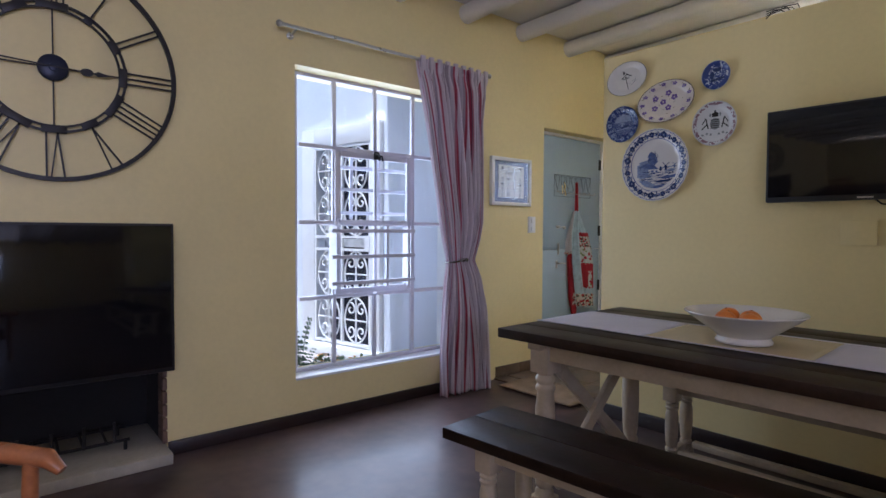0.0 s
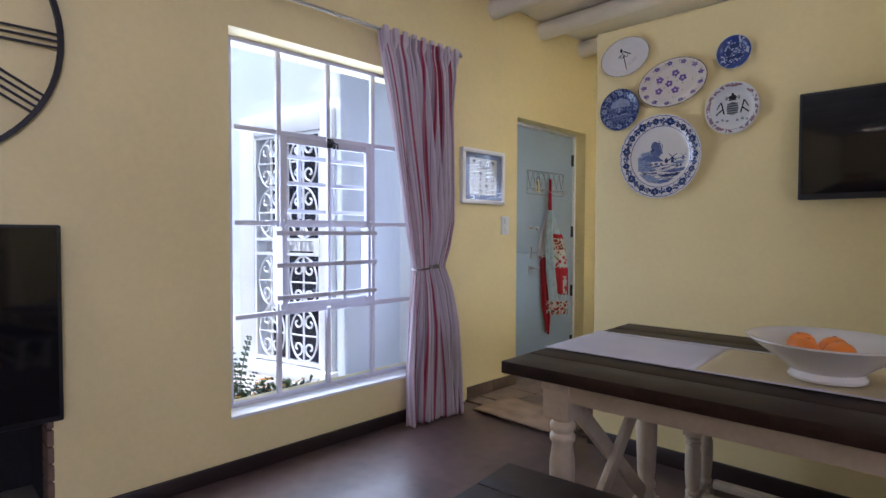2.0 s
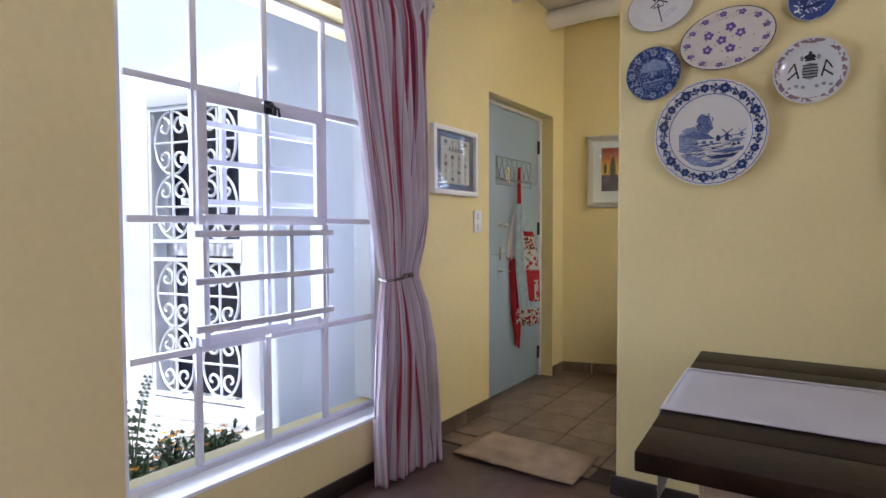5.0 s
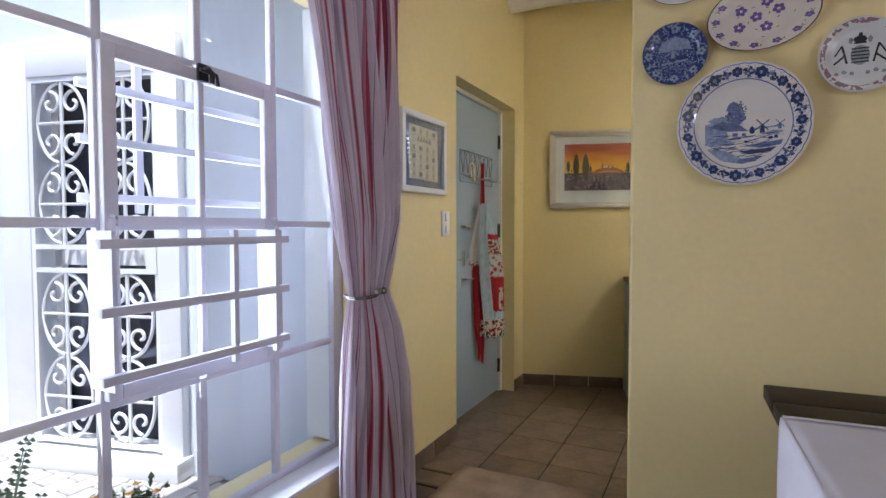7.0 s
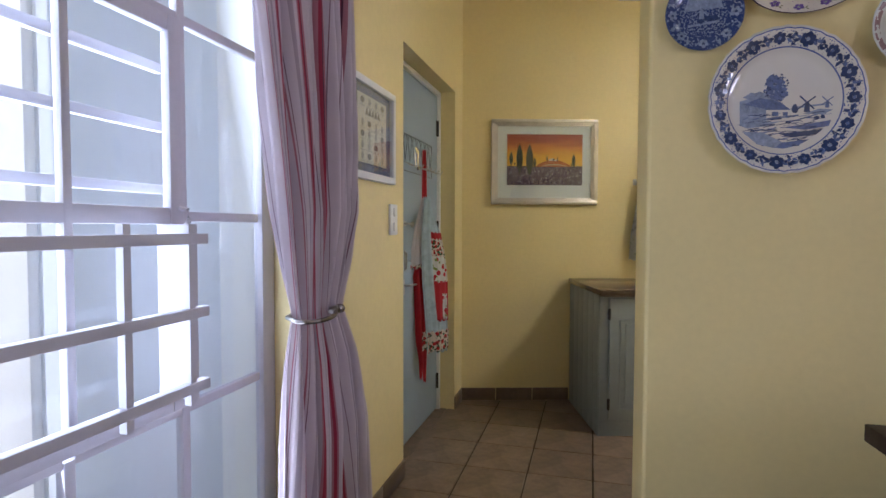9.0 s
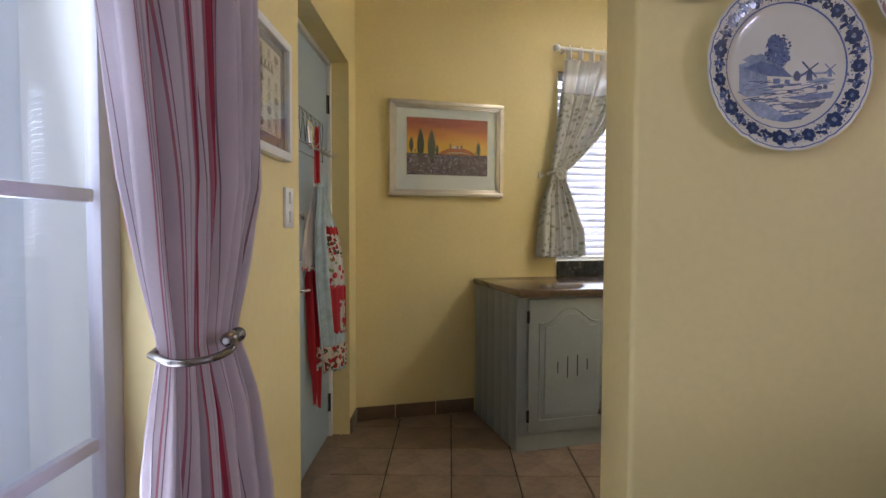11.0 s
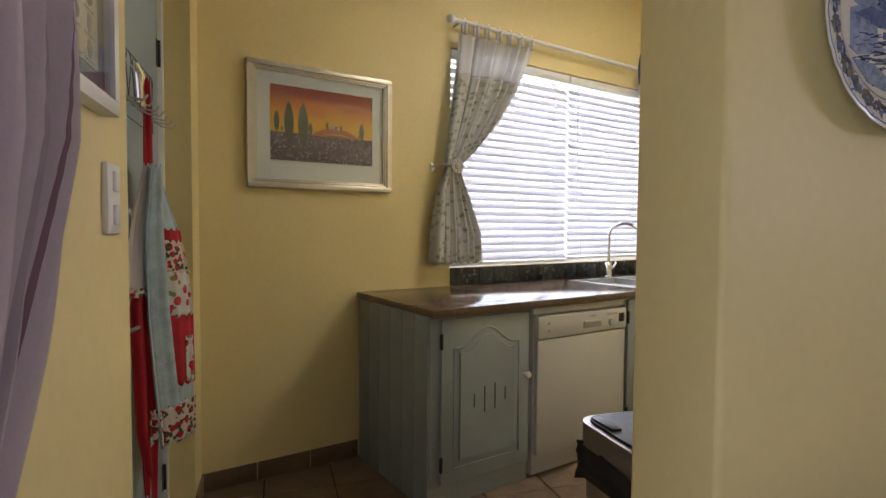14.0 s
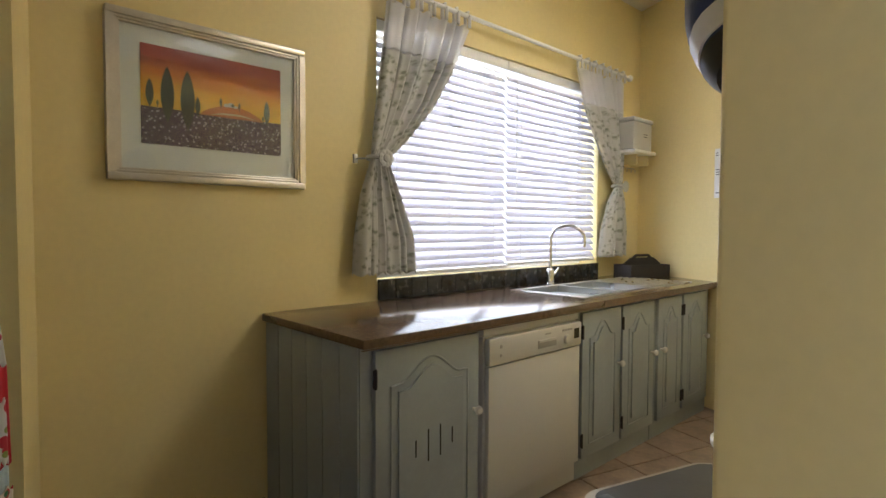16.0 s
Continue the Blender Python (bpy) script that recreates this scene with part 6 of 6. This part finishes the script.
part("bin_liner", bm, M["blackplastic"], bin1, "black bin liner folded over the rim", smooth=180)
bin2 = thing("small_bin", "small round white-rimmed bin on the tiles", "bin", pose(4.02, 0.97, 0))
bm = bmesh.new()
lathe(bm, [(0.001, 0), (0.11, 0), (0.135, 0.43), (0.13, 0.43), (0.105, 0.01), (0.001, 0.01)], 28)
part("body", bm, M["shade"], bin2)
bm = bmesh.new()
lathe(bm, [(0.126, 0.425), (0.146, 0.425), (0.148, 0.445), (0.140, 0.452), (0.126, 0.448), (0.126, 0.425)], 28, None, False)
part("rim", bm, M["white"], bin2, "white rim")

M["capblue"] = mat("dark_blue_nylon", (0.015, 0.035, 0.11), 0.5, 0, 0.2, 14, 160, 0.08)
helmet = thing("sports_helmet", "black and blue helmet with white bands hanging behind the partition", "helmet", pose(3.37, 1.985, 1.545, 25, 10, 20))


def dome(r, z0, z1, n=24, k=8):
    bm = bmesh.new()
    rings_ = []
    for i in range(k + 1):
        t = z0 + (z1 - z0) * i / k
        rr = math.sqrt(max(0.0, 1 - t * t))
        rings_.append([bm.verts.new((0.098 * r * rr * math.cos(2 * math.pi * j / n), 0.115 * r * rr * math.sin(2 * math.pi * j / n), 0.155 * r * t)) for j in range(n)])
    for a, b in zip(rings_, rings_[1:]):
        for j in range(n):
            bm.faces.new((a[j], a[(j + 1) % n], b[(j + 1) % n], b[j]))
    bm.faces.new(rings_[0][::-1])
    bm.faces.new(rings_[-1])
    return bm


part("shell", dome(1.0, -0.75, 0.98), M["capblue"], helmet)
part("band", dome(1.015, -0.62, -0.42, k=3), M["white"], helmet, "white band")
part("crown", dome(1.02, 0.25, 0.96), M["blackplastic"], helmet, "black crown")
part("lower_edge", dome(1.03, -0.85, -0.66, k=3), M["blackplastic"], helmet)
bm = bmesh.new()
tube(bm, [(0, 0, 0.15), (-0.03, 0, 0.20), (-0.09, 0.0, 0.22)], 0.006, 6)
part("hanging_strap", bm, M["blackplastic"], helmet)

# ---- lamps of the rooms ----
M["added_fill"] = glow("white_light_diffuser", (1.0, 0.97, 0.92), 1.6)
M["kitchenlight"] = glow("warm_white_light_diffuser", (1.0, 0.95, 0.82), 10.5)
M["bulb"] = glow("warm_bulb", (1.0, 0.78, 0.52), 60.0)
# made-up glowing panel out of view, weak fill over the table
lamp = thing("ceiling_light", "unseen glowing fill panel added between the beams", "ceiling light")
bm = bmesh.new()
frame_ring(bm, 2.24, 2.68, -0.3, 0.3, 0.03, 0, 0.05)
part("frame", bm, M["white"], lamp, m=pose(0, 0.72, 2.878, -90, 0, 0))
part("diffuser", boxed(2.27, 2.65, 0.45, 0.99, 2.835, 2.845, 0.003), M["added_fill"], lamp)
lamp2 = thing("ceiling_light", "rectangular white kitchen ceiling light under the beams, lit", "ceiling light")
bm = bmesh.new()
frame_ring(bm, 3.80, 4.68, -0.90, -0.30, 0.03, 2.690, 2.720, 0.004)
part("rim", bm, M["white"], lamp2, m=Matrix(((1, 0, 0, 0), (0, 0, -1, 0), (0, 1, 0, 0), (0, 0, 0, 1))))
for x in (3.95, 4.53):
    part("hanger", boxed(x - 0.01, x + 0.01, 0.59, 0.61, 2.711, 2.885), M["white"], lamp2)
part("diffuser", boxed(3.83, 4.65, 0.33, 0.87, 2.650, 2.711, 0.004), M["kitchenlight"], lamp2)
spots = thing("spotlight_bar", "bronze ceiling spotlight bar with small warm bulbs", "ceiling light", pose(-1.494, 1.5, 2.741))
part("bar", boxed(-0.02, 0.02, -0.5, 0.5, -0.03, 0.0, 0.004), M["iron"], spots)
for k in range(5):
    bm = bmesh.new()
    lathe(bm, [(0.012, 0), (0.030, -0.05), (0.034, -0.085), (0.030, -0.085), (0.01, -0.03)], 16, pose(0, -0.44 + 0.22 * k, -0.03))
    s_ = part("spot_shade", bm, M["iron"], spots)
    bm = bmesh.new()
    bmesh.ops.create_uvsphere(bm, u_segments=12, v_segments=8, radius=0.022, matrix=pose(0, -0.44 + 0.22 * k, -0.105))
    part("bulb", bm, M["bulb"], s_)

# made-up window round the south fill lamp, kept out of view
fill_window = thing("fill_window_south", "unseen white window added in the rear wall for fill light", "window", kind="structure")
bm = bmesh.new()
box(bm, -2.1, 0.0, -3.25, -3.2, 1.25, 1.31)
box(bm, -2.1, 0.0, -3.25, -3.2, 2.24, 2.3)
for x in (-2.1, -1.08, -0.06):
    box(bm, x, x + 0.06, -3.25, -3.2, 1.31, 2.24)
part("window_frame", bm, M["white"], fill_window)
p = part("pane", boxed(-2.04, -0.06, -3.23, -3.225, 1.31, 2.24), M["glass"], fill_window)
p.visible_shadow = False

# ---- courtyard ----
# added self-lit panel that whitens the gaps between the blind slats
M["backdrop_glow"] = glow("glowing_backdrop_white", (0.93, 0.96, 1.0), 1.3)
setting("backdrop", boxed(-3.0, 14.0, 2.6, 2.62, -0.12, 9.0), M["backdrop_glow"], "added glowing white panel outside the kitchen window", "backdrop", KITCHEN)
# unseen slab; its eave is set to put the shadow edge beside the gate
setting("roof", boxed(-3.8, 7.2, -3.6, 4.17, 2.99, 3.12), M["whiteplaster"], "unseen flat roof slab added to shade the near courtyard wall", "roof")
M["earth"] = mat("courtyard_ground", (0.26, 0.22, 0.18), 0.95, 0, 0.2, 0.6, 20, 0.1)
setting("ground", boxed(-400, 400, -400, 400, -0.30, -0.13), M["earth"], "bare ground round the house", "ground")
pave = setting("pavement", boxed(-3.0, 2.95, 3.48, 8.2, -0.12, -0.024), M["sand"], "pale brick paving of the courtyard", "pavement")
GATE = pose(2.72, 4.20, 0, 0, 0, 90 + 14)
# x runs outwards along the wall, y towards the courtyard
U0, U1, HEAD = 0.12, 0.88, 1.985
bm = bmesh.new()
box(bm, -0.72, U0, -0.3, 0, -0.13, 3.4)
box(bm, U1, 4.4, -0.3, 0, -0.13, 3.4)
box(bm, U0, U1, -0.3, 0, HEAD + 0.01, 3.4)
box(bm, U0, U1, -0.3, 0, -0.13, 0.08)
setting("wall_courtyard", bm, M["plaster"], "pale blue-grey plastered courtyard wall with a gated door", "wall", GATE)
setting("wall_courtyard_far", boxed(-3.4, 2.2, 8.2, 8.4, -0.13, 3.2), M["whiteplaster"], "white plastered courtyard wall", "wall")
setting("wall_courtyard_west", boxed(-3.6, -3.4, 3.48, 8.4, -0.13, 2.6), M["whiteplaster"], "low white courtyard wall", "wall")
gate_door = thing("door_2", "dark glazed courtyard door behind a white scrolled security gate", "door", GATE, kind="structure")
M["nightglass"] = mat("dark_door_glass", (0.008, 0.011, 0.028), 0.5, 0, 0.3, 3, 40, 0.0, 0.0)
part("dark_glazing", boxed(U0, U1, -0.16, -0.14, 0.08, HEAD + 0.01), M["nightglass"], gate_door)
bm = bmesh.new()
box(bm, 0.0, U0, -0.004, 0.05, -0.01, 2.16, 0.006)
box(bm, U1, U1 + 0.18, -0.004, 0.05, -0.01, 2.16, 0.006)
box(bm, U0, U1, -0.004, 0.05, HEAD, 2.16, 0.006)
part("surround", bm, M["white"], gate_door)
part("door_step", boxed(-0.02, U1 + 0.1, -0.16, 0.12, -0.012, 0.085, 0.008), M["whiteplaster"], gate_door)
bm = bmesh.new()
box(bm, U0, U0 + 0.04, -0.13, -0.09, 0.085, HEAD)
box(bm, U1 - 0.04, U1, -0.13, -0.09, 0.085, HEAD)
box(bm, U0, U1, -0.13, -0.09, 1.02, 1.10)
part("door_stiles", bm, M["white"], gate_door)

gate = thing("security_gate", "white wrought-iron scrolled security gate in the courtyard", "gate", GATE @ pose(0, 0.03, 0))
GW = M["white"]


def scroll(bm, cx, cz, r, a0, turns, flip=1, tr=0.009):
    pts = []
    for t in np.linspace(0, 1, 20):
        a = a0 + flip * turns * 2 * math.pi * t
        q = r * (1 - 0.82 * t)
        pts.append((cx + q * math.cos(a), 0, cz + q * math.sin(a)))
    tube(bm, pts, tr, 5)


bm = bmesh.new()
for z in (0.115, 1.00, 1.12, 1.97):
    box(bm, U0 + 0.005, U1 - 0.005, -0.012, 0.012, z - 0.012, z + 0.012)
for x in (U0 + 0.012, (U0 + U1) / 2, U1 - 0.012):
    box(bm, x - 0.012, x + 0.012, -0.0125, 0.0125, 0.10, 1.98)
part("gate_frame", bm, GW, gate)
part("lock_plate", boxed(U0 + 0.01, U0 + 0.07, -0.02, 0.02, 0.99, 1.13), GW, gate)
for x0, x1 in ((U0 + 0.025, (U0 + U1) / 2 - 0.012), ((U0 + U1) / 2 + 0.012, U1 - 0.025)):
    c, h = (x0 + x1) / 2, (x1 - x0) / 2
    for z0, z1 in ((0.127, 0.988), (1.132, 1.958)):
        m_ = (z1 - z0) / 2
        bm = bmesh.new()
        tube(bm, [(c, 0, z0), (c, 0, z1)], 0.009, 6)
        for half in (0, 1):
            zc = z0 + m_ * (0.5 + half)
            for s in (-1, 1):
                tube(bm, [(c + s * h * 0.86 * math.sin(a), 0, zc + m_ * 0.49 * math.cos(a)) for a in np.linspace(0.12, math.pi - 0.12, 15)], 0.009, 5)
                for v in (-1, 1):
                    scroll(bm, c + s * h * 0.40, zc + v * m_ * 0.24, h * 0.36, math.pi / 2 * v, 0.95, s * v)
            tube(bm, [(c - h * 0.85, 0, zc), (c + h * 0.85, 0, zc)], 0.008, 5)
        part("scrollwork", bm, GW, gate)

PAVER = mesh_from("paver", boxed(-0.097, 0.097, -0.047, 0.047, -0.05, 0.0, 0.006, seg=1), M["paver"], 40)
rng = random.Random(21)
row_ = 0
y = 3.56
while y < 6.35:
    x = 1.42 + (0.1 if row_ % 2 else 0)
    while x < 2.78:
        ob = new("paver", PAVER)
        ob.parent = pave
        ob.matrix_basis = pose(x, y, -0.010 + rng.uniform(-0.002, 0.002), rng.uniform(-0.5, 0.5), rng.uniform(-0.5, 0.5), rng.uniform(-0.6, 0.6))
        x += 0.2
    y += 0.1
    row_ += 1

# ---- courtyard plants ----
M["leafgreen"] = mat("mid_green_leaf", (0.12, 0.19, 0.08), 0.5, 0, 0.25, 10, 60, 0.05, 0, 0.1, 0.35)
M["aloegreen"] = mat("grey_green_succulent", (0.16, 0.24, 0.14), 0.5, 0, 0.2, 8, 60, 0.05)
M["petal"] = mat("orange_yellow_petal", (0.75, 0.36, 0.05), 0.6, 0, 0.2, 20, 90, 0.02, 0, 0.1, 0.3)
M["stem"] = mat("green_brown_stem", (0.07, 0.07, 0.03), 0.8, 0, 0.2, 15, 90, 0.05)


def bush(m, seed, spread, height, label, blooms, n=420):
    t = thing("flowering_shrub", label, "shrub", m, "courtyard plants")
    rng = random.Random(seed)
    stems, leaves, flowers_ = bmesh.new(), bmesh.new(), bmesh.new()
    tips = []
    for k in range(26):
        a, q = rng.uniform(0, 6.283), rng.uniform(0.15, 1)
        tip = Vector((spread * q * math.cos(a), spread * q * math.sin(a), height * rng.uniform(0.55, 1.0) * (1.1 - 0.4 * q)))
        tube(stems, [(0.02 * math.cos(a), 0.02 * math.sin(a), 0), tip * 0.55 + Vector((0, 0, 0.05)), tip], [0.005, 0.004, 0.002], 5)
        tips.append(tip)
    for k in range(n):
        tip = rng.choice(tips)
        p_ = tip * rng.uniform(0.35, 1.0) + Vector((rng.uniform(-1, 1), rng.uniform(-1, 1), rng.uniform(-0.6, 0.8))) * 0.045
        d = Vector((rng.uniform(-1, 1), rng.uniform(-1, 1), rng.uniform(-0.3, 0.9))).normalized()
        s_ = d.cross(Vector((0.2, 0.3, 1))).normalized()
        u_ = d.cross(s_)
        l, w = rng.uniform(0.03, 0.06), rng.uniform(0.009, 0.017)
        vs = [leaves.verts.new(p_ + q_) for q_ in (Vector((0, 0, 0)), d * l * 0.45 + s_ * w + u_ * 0.004, d * l, d * l * 0.45 - s_ * w + u_ * 0.004)]
        leaves.faces.new(vs)
    for k in range(blooms):
        tip = tips[k % len(tips)] + Vector((rng.uniform(-0.03, 0.03), rng.uniform(-0.03, 0.03), 0.025))
        for j in range(6):
            a = j * 1.047 + rng.uniform(-0.2, 0.2)
            d = Vector((math.cos(a), math.sin(a), 0.35)) * rng.uniform(0.018, 0.026)
            s_ = Vector((-math.sin(a), math.cos(a), 0)) * 0.008
            flowers_.faces.new([flowers_.verts.new(tip + q_) for q_ in (Vector((0, 0, 0)), d * 0.6 + s_, d, d * 0.6 - s_)])
    part("stems", stems, M["stem"], t)
    part("leaves", leaves, M["leafgreen"], t, smooth=None)
    if blooms:
        part("blossoms", flowers_, M["petal"], t, "orange-yellow blossoms", smooth=None)
    else:
        flowers_.free()
    return t


bush(pose(1.98, 3.93, -0.009), 1, 0.20, 0.22, "leafy shrub with orange-yellow blossoms on the paving", 16)
bush(pose(2.26, 4.02, -0.009), 2, 0.15, 0.16, "low green shrub with a few orange blossoms", 5, 320)
bush(pose(1.70, 3.80, -0.009), 3, 0.16, 0.24, "low green shrub beside the window", 6, 320)
aloe = thing("spiky_fern", "tall spiky fern with narrow arching fronds", "fern", pose(1.80, 3.92, -0.009), "courtyard plants")
rng = random.Random(8)
for k in range(9):
    a, ln, out = rng.uniform(0, 6.283), rng.uniform(0.22, 0.42) if k > 2 else 0.56, rng.uniform(0.08, 0.25)
    bm = bmesh.new()
    pts = [Vector((out * t * t * math.cos(a), out * t * t * math.sin(a), ln * (t - 0.12 * t ** 3))) for t in np.linspace(0, 1, 14)]
    tube(bm, pts, [0.006 * (1 - 0.8 * i / 13) for i in range(14)], 5)
    for i in range(1, 14):
        for s in (-1, 1):
            side = Vector((-math.sin(a), math.cos(a), 0.15)) * s * 0.055 * (1 - 0.6 * i / 13)
            q = pts[i]
            bm.faces.new([bm.verts.new(v) for v in (q, q + side * 0.5 + Vector((0, 0, 0.012)), q + side, q + side * 0.5 - Vector((0, 0, 0.006)))])
    part("frond", bm, M["aloegreen"], aloe, smooth=None)

# ---- kitchen floor tiles and tile skirting, last ----
floor_k = bpy.data.objects["floor_kitchen"]
TILE = mesh_from("tile", boxed(-0.1525, 0.1525, -0.1525, 0.1525, -0.012, 0.0, 0.003, seg=1), M["tile"], 40)
rng = random.Random(4)
for i in range(-5, 7):
    for j in range(-13, 2):
        x, y = 4.52 + 0.3115 * (i + 0.5), 2.929 + 0.3115 * (j + 0.5)
        if x < 3.28 or (x < 3.42 and y < 2.0):
            continue
        ob = new("tile", TILE)
        ob.parent = floor_k
        ob.matrix_basis = pose(x, y, rng.uniform(-0.0006, 0.0004), rng.uniform(-0.08, 0.08), rng.uniform(-0.08, 0.08), 0)
HALF = mesh_from("tile", boxed(-0.065, 0.065, -0.1525, 0.1525, -0.012, 0.0, 0.003, seg=1), M["tile"], 40)
for j in range(-2, 2):
    ob = new("tile", HALF)
    ob.parent = floor_k
    ob.matrix_basis = pose(3.192, 2.929 + 0.3115 * (j + 0.5), 0.0)
for k in range(2):
    part("skirting_tile", boxed(3.135 + 0.283 * k, 3.414 + 0.283 * k, WALL_Y - 0.010, WALL_Y, 0.001, 0.085, 0.002), M["skirttile"], floor_k)
part("skirting_tile", boxed(4.712, 4.90, WALL_Y - 0.010, WALL_Y, 0.001, 0.085, 0.002), M["skirttile"], floor_k)
for k in range(3):
    part("skirting_tile", boxed(-0.17 + 0.255 * k, 0.08 + 0.255 * k, -0.010, 0, 0.001, 0.085, 0.002), M["skirttile"], floor_k, m=KITCHEN)
part("skirting_tile", boxed(0.82, 1.1, -0.010, 0, 0.001, 0.085, 0.002), M["skirttile"], floor_k, m=KITCHEN_END)
part("threshold_tile", boxed(3.705, 4.70, 3.19, 3.36, -0.012, -0.001), M["tile"], floor_k)
